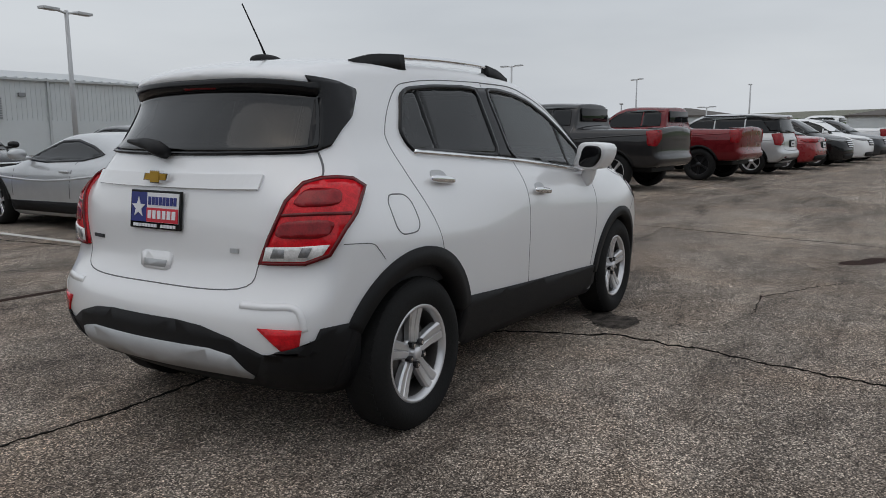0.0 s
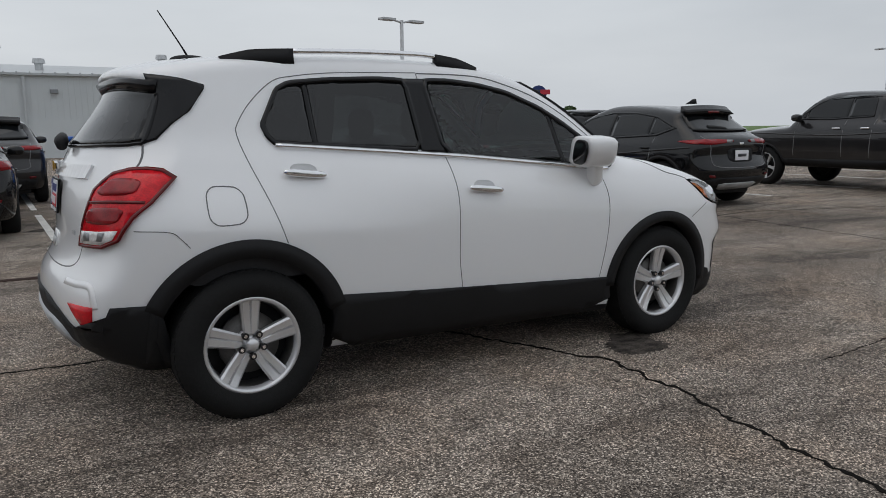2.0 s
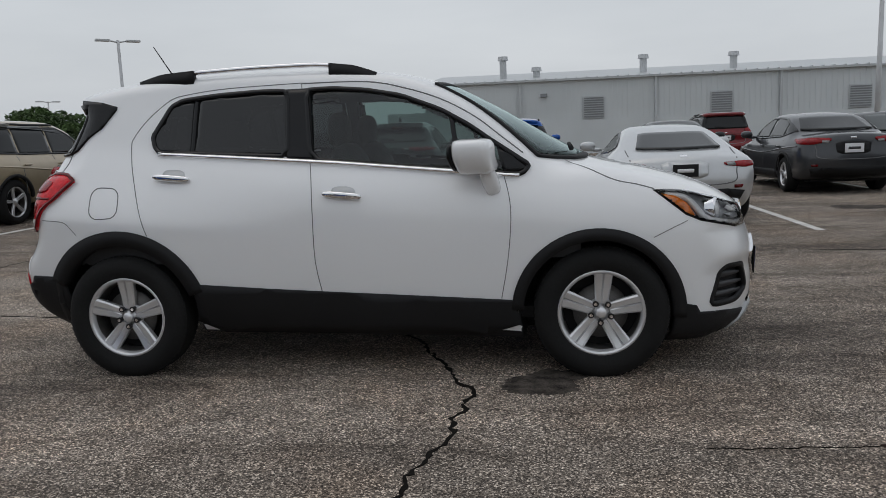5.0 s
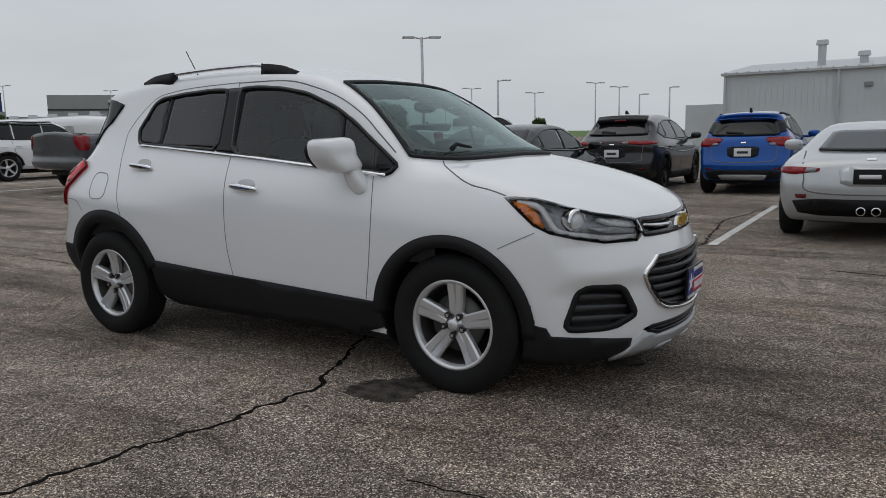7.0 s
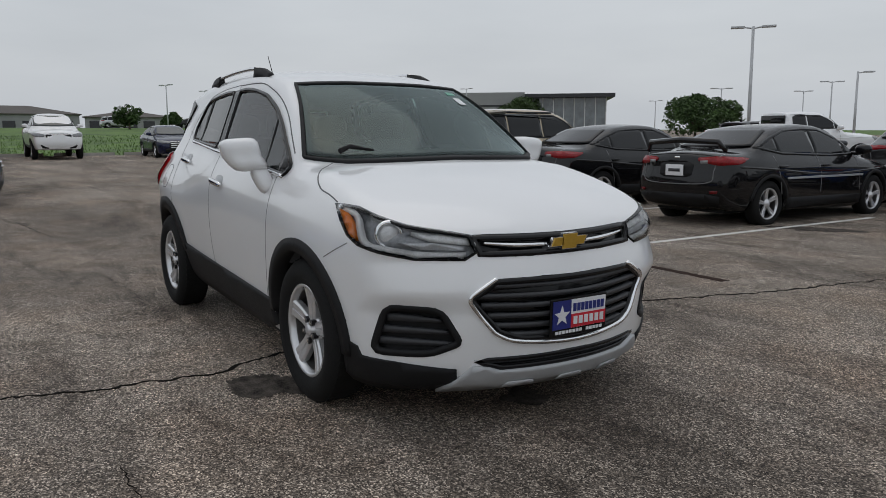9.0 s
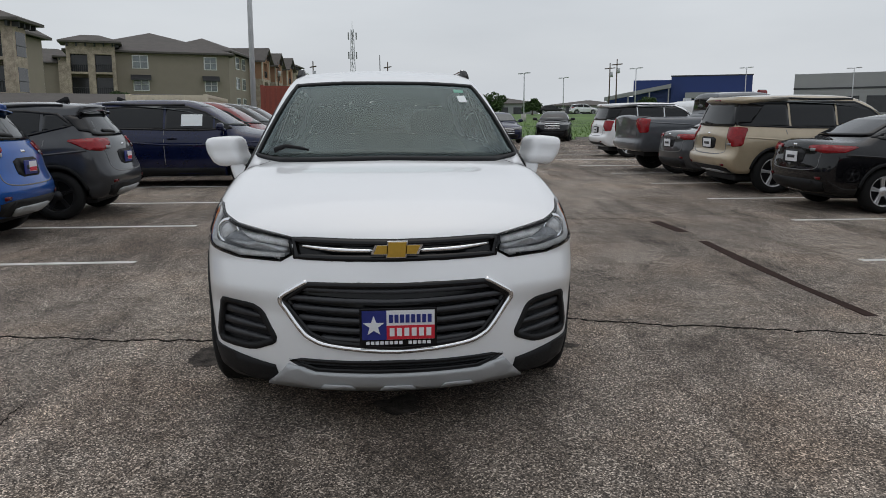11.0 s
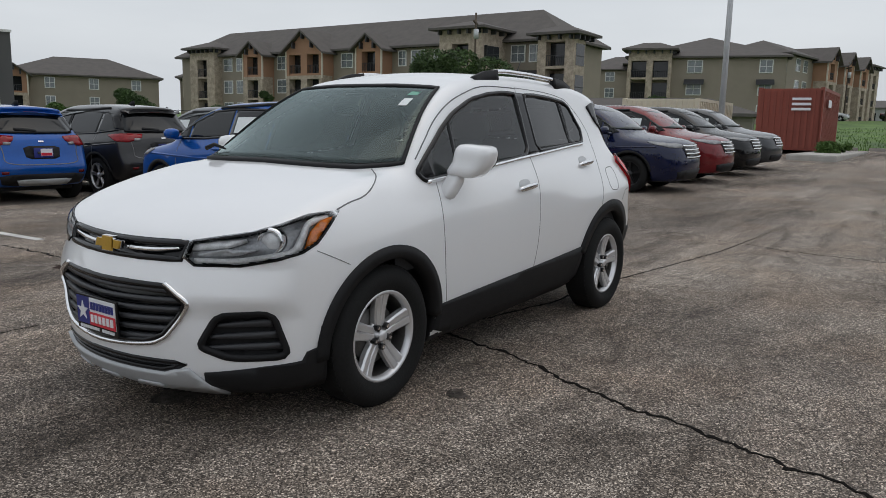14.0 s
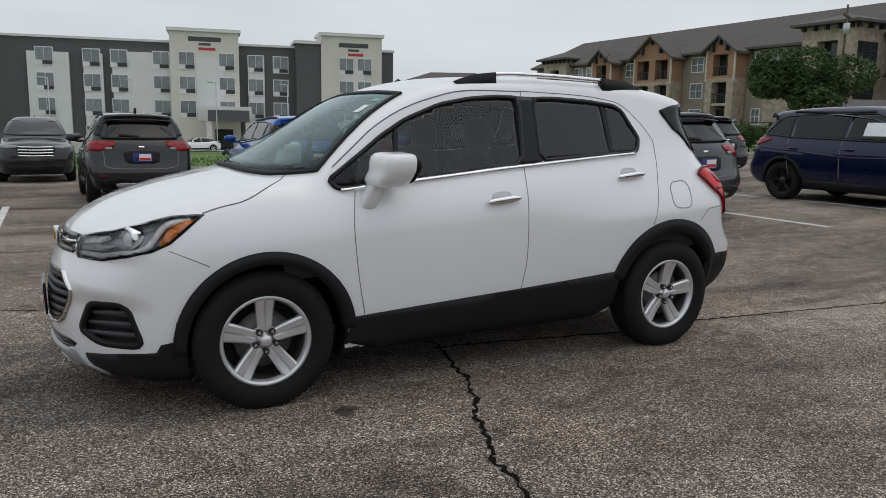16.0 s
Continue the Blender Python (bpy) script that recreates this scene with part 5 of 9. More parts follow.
# seams
REAR_DOOR = [(-0.286, 1.564), (-0.711, 1.555), (-0.943, 1.533), (-1.05, 1.504), (-1.167, 1.407), (-1.24, 1.311), (-1.251, 1.26), (-1.226, 1.149), (-1.172, 0.99), (-1.104, 0.782)]
both("rear_door_gap", lambda m: ribbon(HERO, side_pts(REAR_DOOR), RIGHT, 0.0042, 0.001, 0.004, mirror=m), SEAM)
both("door_gap", lambda m: ribbon(HERO, side_pts([(-0.286, 1.564), (-0.23, 1.222), (-0.2, 1.058), (-0.19, 0.896), (-0.19, 0.635), (-0.167, 0.466)]), RIGHT, 0.0042, 0.001, 0.004, mirror=m), SEAM)
both("front_door_gap", lambda m: ribbon(HERO, side_pts([(-0.281, 1.561), (0.073, 1.555), (0.287, 1.51), (0.483, 1.441), (0.654, 1.345), (0.778, 1.248), (0.9, 1.15)]), RIGHT, 0.006, 0.0012, 0.004, mirror=m), SEAM)
both("fender_gap", lambda m: ribbon(HERO, side_pts([(0.8, 1.048), (0.829, 0.925), (0.833, 0.8), (0.813, 0.611), (0.777, 0.417)]), RIGHT, 0.0042, 0.001, 0.004, mirror=m), SEAM)
both("bumper_gap", lambda m: ribbon(HERO, side_pts([(1.532, 0.716), (1.615, 0.755), (1.7, 0.793)]), RIGHT, 0.0035, 0.0012, 0.004, mirror=m), SEAM)
both("rear_bumper_gap", lambda m: ribbon(HERO, side_pts([(-1.523, 0.795), (-1.558, 0.835), (-1.601, 0.866), (-1.735, 0.878)]), RIGHT, 0.0035, 0.0012, 0.004, mirror=m), SEAM)
both("fuel_flap", lambda m: ribbon(HERO, side_pts(chaikin([(-1.437, 1.047), (-1.277, 1.037), (-1.27, 0.883), (-1.437, 0.878)], 2, 0.2)), RIGHT, 0.005, 0.0012, 0.004, closed=True, per=2, mirror=False), SEAM)[1:]
both("bonnet_gap", lambda m: ribbon(HERO, [(1.11, -0.62, 1.1), (1.18, -0.71, 1.08), (1.27, -0.768, 1.037), (1.36, -0.793, 0.997), (1.46, -0.795, 0.975), (1.545, -0.8, 0.952)], (0.5, -0.5, 0.8), 0.006, 0.0012, 0.004, mirror=m), SEAM)
part("tailgate_gap", ribbon(HERO, front_pts([(-0.622, 1.222), (-0.68, 1.11), (-0.63, 1.03), (-0.58, 0.9), (-0.53, 0.8), (-0.46, 0.705), (0, 0.695), (0.46, 0.705), (0.53, 0.8), (0.58, 0.9), (0.63, 1.03), (0.68, 1.11), (0.622, 1.222)], -2), BEHIND, 0.0045, 0.0012, 0.004), SEAM, hero, "", True)

# tailgate trim
part("tailgate_ledge", ribbon(HERO, front_pts([(-0.5, 1.108), (-0.25, 1.108), (0, 1.108), (0.25, 1.108), (0.5, 1.108)], -2), BEHIND, 0.055, 0.014, 0.018), WHITE_PAINT, hero, "", False)
part("tailgate_handle", patch(HERO, front_pts(chaikin([(-0.1, 0.82), (0.1, 0.82), (0.09, 0.745), (-0.09, 0.745)], 1, 0.15), -2), BEHIND, 0.006, 0.06, 0.01), WHITE_PAINT, hero, "", True)
part("handle_slot", patch(HERO, front_pts([(-0.07, 0.785), (0.07, 0.785), (0.065, 0.755), (-0.065, 0.755)], -2), BEHIND, 0.009, 0.06, 0.003), SATIN, hero, "", True)
part("brake_lamp", ribbon(HERO, [(-1.7, -0.1, 1.496), (-1.7, 0, 1.498), (-1.7, 0.1, 1.496)], (-1, 0, 0), 0.024, 0.022, 0.01), TAIL_DARK, hero, "red high brake lamp", True)
part("model_letters", patch(HERO, front_pts([(0.4, 0.858), (0.49, 0.858), (0.49, 0.843), (0.4, 0.843)], -2), BEHIND, 0.006, 0.06, 0.004), DARK_TRIM, hero, "small dark nameplate bar")
part("trim_letters", patch(HERO, front_pts([(-0.44, 0.856), (-0.4, 0.856), (-0.4, 0.838), (-0.44, 0.838)], -2), BEHIND, 0.006, 0.06, 0.004), SATIN, hero, "small dark trim badge bar")


def bars(bm, rows, y0):
    """Plain bars of writing: (x, z, width, height)."""
    for x, z, w, h in rows:
        add_box(bm, (x - w / 2, y0 - 0.003, z - h / 2), (x + w / 2, y0, z + h / 2))
    return bm


def dealer_plate(name, m):
    """A plate insert: blue field with a white star, white field, bars for the words."""
    p = part(name, box_bm((-0.158, 0, -0.08), (0.158, 0.012, 0.08), 0.004), GLOSS_BLACK, hero, "dealer plate in a black frame")
    p.matrix_basis = m
    part("blue_field", box_bm((-0.148, -0.003, -0.052), (-0.048, 0, 0.07)), PLATE_NAVY, p)
    part("white_field", box_bm((-0.048, -0.003, -0.052), (0.148, 0, 0.07)), PLATE_WHITE, p)
    bm = bmesh.new()
    star = [(-0.1 + (0.044 if i % 2 == 0 else 0.018) * math.sin(math.pi * i / 5), 0.006 + (0.044 if i % 2 == 0 else 0.018) * math.cos(math.pi * i / 5)) for i in range(10)]
    add_prism(bm, star, -0.006, -0.003)
    part("star", bm, PLATE_WHITE, p, "white star")
    for k in range(8):
        part("upper_bar", bars(bmesh.new(), [(-0.03 + 0.0225 * k, 0.036, 0.016, 0.034)], -0.003), PLATE_NAVY, p)
    part("red_field", bars(bmesh.new(), [(0.05, -0.022, 0.196, 0.058)], -0.002), PLATE_RED, p)
    for k in range(6):
        part("lower_bar", bars(bmesh.new(), [(-0.026 + 0.03 * k, -0.02, 0.02, 0.034)], -0.005), PLATE_WHITE, p)
    for k in range(14):
        if k != 8:
            part("frame_bar", bars(bmesh.new(), [(-0.125 + 0.0192 * k, -0.066, 0.014, 0.013)], -0.0005), PLATE_WHITE, p)
    return p


dealer_plate("front_plate", pose(2.205, 0, 0.478, 2, 0, 90))
dealer_plate("rear_plate", pose(-1.953, 0, 0.99, -7, 0, -90))


# mirrors
def mirror_taper(bm):
    """The housing leans in and forward towards its foot."""
    for v in bm.verts:
        low = 1.14 - v.co.z
        if low > 0:
            v.co.y += 0.55 * low
            v.co.x += 0.3 * low
        else:
            v.co.y += 0.12 * low
    return bm


def mirror(m):
    bm = add_blob(bmesh.new(), (0.645, -0.925, 1.145), (0.114, 0.098, 0.084), 5.0, 30, pose(0, 0, 0, 4, 0, -12))
    for v in bm.verts:
        if v.co.x < 0.575:
            v.co.x = 0.575 + (v.co.x - 0.575) * 0.3
    mirror_taper(bm)
    return flip_y(bm) if m else bm


def mirror_arm(m):
    bm = bmesh.new()
    add_blob(bm, (0.735, -0.845, 1.02), (0.042, 0.042, 0.075), 3.4, 20, pose(0, 0, 0, 22, -18, 0))
    return flip_y(bm) if m else bm


def mirror_glass(m):
    bm = bmesh.new()
    add_blob(bm, (0.556, -0.925, 1.142), (0.012, 0.072, 0.068), 3.4, 24, pose(0, 0, 0, 4, 0, -12))
    mirror_taper(bm)
    return flip_y(bm) if m else bm


for k, pod in enumerate(both("door_mirror", mirror, WHITE_PAINT, "white door mirror")):
    part("stem", mirror_arm(k == 1), WHITE_PAINT, pod, "", True)
    part("glass", mirror_glass(k == 1), GLOSS_BLACK, pod, "", True)


# handles
def handle(xc, zc, tilt):
    def make(m):
        bm = bmesh.new()
        q, n_ = HERO.drop_on([(xc, -0.9, zc)], RIGHT)
        add_blob(bm, (xc, q[0][1] - 0.022, zc), (0.105, 0.016, 0.018), 3.2, 24, pose(0, 0, 0, 0, tilt, 0))
        return flip_y(bm) if m else bm
    return make


def handle_cup(xc, zc):
    return lambda m: patch(HERO, side_pts(chaikin([(xc - 0.06, zc + 0.045), (xc + 0.06, zc + 0.04), (xc + 0.075, zc - 0.02), (xc - 0.06, zc - 0.018)], 2, 0.22)), RIGHT, 0.003, 0.05, 0.006, m)


for xc, zc, tl in ((-0.98, 1.083, 6), (-0.028, 0.97, 6)):
    both("handle_cup", handle_cup(xc, zc), SATIN)
    both("door_handle", handle(xc, zc, tl), CHROME, "chrome door handle")


# roof rails, antenna, wipers
def rail_line(x0, x1, n=16):
    """A line over the roof's edge that rises from the roof at both ends."""
    xs = np.linspace(x0, x1, n)
    ys = -np.interp(xs, [-1.26, -0.9, -0.4, 0.12], [0.49, 0.53, 0.55, 0.545])
    q, _ = HERO.drop_on(np.stack([xs, ys, 0 * xs], 1), ABOVE)
    lift = np.interp(xs, [-1.26, -1.12, -0.9, -0.2, 0.0, 0.12], [-0.004, 0.026, 0.04, 0.04, 0.026, -0.004])
    return [(float(x), float(y), float(z + h)) for x, y, z, h in zip(xs, ys, q[:, 2], lift)]


def rail(m):
    bm = add_tube(bmesh.new(), rail_line(-0.95, -0.1), 0.014, 10)
    return flip_y(bm) if m else bm


def rail_foot(pts):
    """A black rail end, wider at the roof than on top."""
    bm = bmesh.new()
    rows = [[bm.verts.new((x, y + s_ * 0.024, zz)) for s_, zz in ((-0.6, z + 0.012), (0.6, z + 0.012), (1.0, z - 0.06), (-1.0, z - 0.06))] for x, y, z in pts]
    for a, b in zip(rows, rows[1:]):
        for i in range(4):
            bm.faces.new((a[i], a[(i + 1) % 4], b[(i + 1) % 4], b[i]))
    bm.faces.new(rows[0])
    bm.faces.new(rows[-1][::-1])
    bmesh.ops.recalc_face_normals(bm, faces=bm.faces[:])
    return bm


for k, r_ in enumerate(both("roof_rail", rail, CHROME, "silver roof rail with black ends")):
    for pts in (rail_line(-1.26, -0.92, 9), rail_line(-0.14, 0.12, 9)):
        foot = rail_foot(pts)
        part("rail_end", flip_y(foot) if k == 1 else foot, PLASTIC, r_, "black rail end", True)
bm = bmesh.new()
add_blob(bm, (-1.28, 0, 1.632), (0.1, 0.035, 0.035), 2.4, 20)
fin = part("antenna_base", bm, PLASTIC, hero, "black antenna base", True)
part("antenna_mast", add_tube(bmesh.new(), [(-1.28, 0, 1.65), (-1.32, 0, 1.72), (-1.42, 0, 1.88)], [0.006, 0.004, 0.003], 8), PLASTIC, fin, "thin whip antenna", True)
for line in ([(1.19, -0.3, 1.125), (1.2, 0.05, 1.12), (1.17, 0.42, 1.13)],):
    part("wiper", ribbon(HERO, line, (0.6, 0, 0.8), 0.016, 0.014, 0.014), PLASTIC, hero, "black windscreen wiper", True)
part("wiper", add_tube(bmesh.new(), [(1.15, -0.6, 1.162), (1.14, -0.54, 1.185), (1.16, -0.42, 1.165)], [0.014, 0.011, 0.006], 8), PLASTIC, hero, "black windscreen wiper", True)
part("cowl_panel", patch(HERO, [(1.12, -0.62, 1.14), (1.19, -0.35, 1.14), (1.21, 0, 1.14), (1.19, 0.35, 1.14), (1.12, 0.62, 1.14), (1.08, 0.62, 1.2), (1.14, 0.3, 1.2), (1.15, 0, 1.2), (1.14, -0.3, 1.2), (1.08, -0.62, 1.2)], (0.4, 0, 0.9), 0.005, 0.06, 0.006), PLASTIC, hero, "", True)
part("rear_wiper", add_tube(bmesh.new(), [(-1.905, -0.03, 1.222), (-1.9, 0.03, 1.24), (-1.885, 0.13, 1.26), (-1.868, 0.26, 1.268)], [0.026, 0.033, 0.024, 0.008], 10), PLASTIC, hero, "black rear wiper", True)
part("windscreen_sticker", patch(HERO, [(0.58, 0.42, 1.46), (0.58, 0.47, 1.46), (0.64, 0.48, 1.42), (0.64, 0.43, 1.42)], AHEAD, 0.006, 0.05, 0.002), PAPER, hero)
part("windscreen_label", patch(HERO, [(0.52, 0.41, 1.5), (0.52, 0.47, 1.5), (0.545, 0.47, 1.48), (0.545, 0.41, 1.48)], AHEAD, 0.006, 0.05, 0.002), STICKER, hero)
bm = bmesh.new()
add_blob(bm, (0.62, 0, 1.4), (0.03, 0.11, 0.035), 2.6, 18)
part("inside_mirror", bm, GLOSS_BLACK, hero, "", True)


# cabin
def seat(x, y, wide):
    bm = bmesh.new()
    add_blob(bm, (x + 0.18, y, 0.62), (0.26, wide, 0.1), 3.2, 20)
    add_blob(bm, (x - 0.1, y, 0.92), (0.1, wide * 0.95, 0.32), 3.2, 20, pose(0, 0, 0, 0, -14, 0))
    return bm


def headrest(x, y):
    return add_blob(bmesh.new(), (x - 0.2, y, 1.31), (0.055, 0.13, 0.1), 3.0, 18)


for y in (-0.36, 0.36):
    s_ = part("front_seat", seat(0.05, y, 0.25), SEAT_FABRIC, hero, "charcoal front seat", True)
    part("headrest", headrest(0.05, y), SEAT_FABRIC, s_, "", True)
s_ = part("rear_bench", seat(-0.85, 0, 0.6), SEAT_FABRIC, hero, "charcoal rear bench", True)
for y in (-0.36, 0.36):
    part("headrest", headrest(-0.85, y), SEAT_FABRIC, s_, "", True)
bm = bmesh.new()
add_blob(bm, (0.95, 0, 0.93), (0.3, 0.7, 0.13), 3.0, 28)
part("dashboard", bm, INTERIOR, hero, "dark dashboard", True)
bm = bmesh.new()
add_tube(bm, [(0.58 + 0.06 * math.sin(a), 0.36 + 0.18 * math.cos(a), 0.98 + 0.17 * math.sin(a)) for a in np.linspace(0, 2 * math.pi, 28)], 0.015, 8)
part("steering_wheel", bm, INTERIOR, hero, "", True)
part("cabin_floor", box_bm((-1.7, -0.7, 0.28), (1.1, 0.7, 0.34)), INTERIOR, hero)


# wheels
def tyre_bm(r, half, rim_r):
    bm = bmesh.new()
    prof = [(rim_r - 0.012, half - 0.03), (rim_r + 0.004, half - 0.012), (rim_r + 0.03, half), (r - 0.055, half + 0.006), (r - 0.025, half - 0.006), (r - 0.006, half - 0.024), (r, half - 0.04)]
    for k in (0.6, 0.55, 0.2, 0.15, -0.15, -0.2, -0.55, -0.6):
        g = half * k
        prof.append((r, g))
    prof += [(r, -half + 0.04), (r - 0.006, -half + 0.024), (r - 0.025, -half + 0.006), (r - 0.055, -half - 0.006), (rim_r + 0.03, -half), (rim_r - 0.012, -half + 0.03)]
    add_lathe(bm, prof, 56)
    bmesh.ops.recalc_face_normals(bm, faces=bm.faces[:])
    return bm


def grooves_bm(r, half):
    """Tread blocks: short bars across the tyre's shoulders and ribs."""
    bm = bmesh.new()
    for i in range(64):
        a = 2 * math.pi * i / 64
        for side_ in (-1, 1):
            m = Matrix.Rotation(a, 4, "Y") @ Matrix.Translation((0, side_ * half * 0.52, r - 0.003)) @ Matrix.Rotation(0.25 * side_, 4, "Z")
            res = bmesh.ops.create_cube(bm, size=1.0)
            bmesh.ops.scale(bm, vec=(0.022, half * 0.36, 0.008), verts=res["verts"])
            bmesh.ops.transform(bm, matrix=m, verts=res["verts"])
    return bm


def barrel_bm(r, face):
    """The inner barrel of a rim, kept apart so that its shade can be coloured in."""
    bm = bmesh.new()
    add_lathe(bm, [(r - 0.018, 0.07), (r - 0.03, 0.0), (r - 0.022, face + 0.03)], 40)
    bmesh.ops.recalc_face_normals(bm, faces=bm.faces[:])
    return bm


def rim_bm(r, face):
    """The lip of a rim; the outer face looks to -y."""
    bm = bmesh.new()
    add_lathe(bm, [(r - 0.022, face + 0.03), (r - 0.016, face + 0.006), (r - 0.006, face - 0.004), (r + 0.004, face), (r + 0.006, face + 0.012), (r, face + 0.02)], 56)
    bmesh.ops.recalc_face_normals(bm, faces=bm.faces[:])
    return bm


def spoke_bm(r, face, w0=0.027, w1=0.04, split=True):
    """One broad spoke with a crease down its middle, pointing up."""
    bm = bmesh.new()
    rows = []
    for t in np.linspace(0, 1, 7):
        rad = 0.045 + (r - 0.062) * t
        w = w0 + (w1 - w0) * t
        dip = face + 0.026 - 0.02 * t + 0.006 * math.sin(math.pi * t)
        g = 0.014 * min(1.0, 0.3 + t) if split else 0.0
        rows.append([bm.verts.new((x, y, rad)) for x, y in ((-w, dip + 0.034), (-w, dip + 0.008), (-w * 0.78, dip), (-w * 0.13, dip + 0.002), (0, dip + g), (w * 0.13, dip + 0.002), (w * 0.78, dip), (w, dip + 0.008), (w, dip + 0.034))])
    for a, b in zip(rows, rows[1:]):
        for i in range(8):
            bm.faces.new((a[i], a[i + 1], b[i + 1], b[i]))
        bm.faces.new((a[8], a[0], b[0], b[8]))
    bm.faces.new(rows[0])
    bm.faces.new(rows[-1][::-1])
    bmesh.ops.recalc_face_normals(bm, faces=bm.faces[:])
    return bm


R_TYRE, R_RIM, FACE = 0.34, 0.218, -0.085
tyre_me = finish(tyre_bm(R_TYRE, 0.103, 0.215), "tyre", RUBBER)
tread_me = finish(grooves_bm(R_TYRE, 0.103), "tread", RUBBER, False)
rim_me = finish(rim_bm(R_RIM, FACE), "rim", ALLOY)
# silver in itself: the darker steel puts the wheel's inner shade into the colour
barrel_me = finish(barrel_bm(R_RIM, FACE), "barrel", BRAKE_AND_SHADED_BARREL)
spoke_me = finish(spoke_bm(R_RIM, FACE, 0.033, 0.047), "spoke", ALLOY, False)
cap_me = finish(add_lathe(bmesh.new(), [(0.0, FACE + 0.004), (0.024, FACE + 0.005), (0.029, FACE + 0.012), (0.031, FACE + 0.034), (0.07, FACE + 0.036), (0.072, FACE + 0.055)], 28), "hub_cap", ALLOY)
bolt_me = finish(add_cyl(bmesh.new(), (0, FACE + 0.006, 0.053), (0, FACE + 0.03, 0.053), 0.009, 0.009, 6), "bolt", CHROME, False)
nut_me = finish(add_cyl(bmesh.new(), (0, FACE + 0.01, 0.053), (0, FACE + 0.04, 0.053), 0.0165, 0.014, 10), "wheel_nut", DARK_ALLOY, False)
disc_me = finish(add_lathe(bmesh.new(), [(0.04, -0.02), (0.14, -0.02), (0.14, 0.0), (0.04, 0.0)], 40), "brake_disc", BRAKE_AND_SHADED_BARREL)
back_me = finish(add_lathe(bmesh.new(), [(0.0, 0.04), (0.2, 0.04)], 40), "wheel_back", PLASTIC)


def hero_wheel(x, left, turn):
    y = 0.77 if left else -0.77
    w = part("wheel", tyre_me, None, hero, "black tyre on a five-spoke silver alloy rim")
    w.matrix_basis = pose(x, y, R_TYRE - 0.006, 0, 0, 180 if left else 0) @ Matrix.Rotation(radians(turn), 4, "Y")
    tagged(part("tread", tread_me, None, w), kind="stuff")
    part("rim", rim_me, None, w, "silver alloy rim")
    part("barrel", barrel_me, None, w)
    for k in range(5):
        sp = part("spoke", spoke_me, None, w)
        sp.matrix_basis = Matrix.Rotation(2 * math.pi * k / 5, 4, "Y")
        nt_ = part("wheel_nut", nut_me, None, w)
        nt_.matrix_basis = Matrix.Rotation(2 * math.pi * (k + 0.5) / 5, 4, "Y")
        part("bolt", bolt_me, None, w).matrix_basis = nt_.matrix_basis
    part("hub_cap", cap_me, None, w)
    part("brake_disc", disc_me, None, w, "dull steel brake disc")
    part("wheel_back", back_me, None, w)
    return w


hero_wheel(-1.2775, False, 0)
hero_wheel(1.2775, False, 4)
hero_wheel(-1.2775, True, 8)
hero_wheel(1.2775, True, 0)


# ---- parked vehicles ----
def half_table(w, top, low=0.78):
    """Half widths by height over the belt line."""
    return [(-1.1, w * low), (-0.85, w * 0.92), (-0.6, w * 0.985), (-0.35, w), (-0.15, w * 0.985), (-0.05, w * 0.93), (0.02, w * 0.875), (0.15, w * 0.82), (0.3, w * (0.82 + top) / 2), (0.45, w * top), (0.6, w * top * 0.75), (0.9, w * 0.3)]


def plan_table(f, r, nose=0.8, tail=0.86):
    return [(r - 0.2, tail * 0.93), (r + 0.05, tail), (r + 0.35, 0.95), (r + 0.9, 1.0), (f - 1.1, 1.0), (f - 0.45, 0.95), (f - 0.1, nose), (f + 0.2, nose * 0.9)]


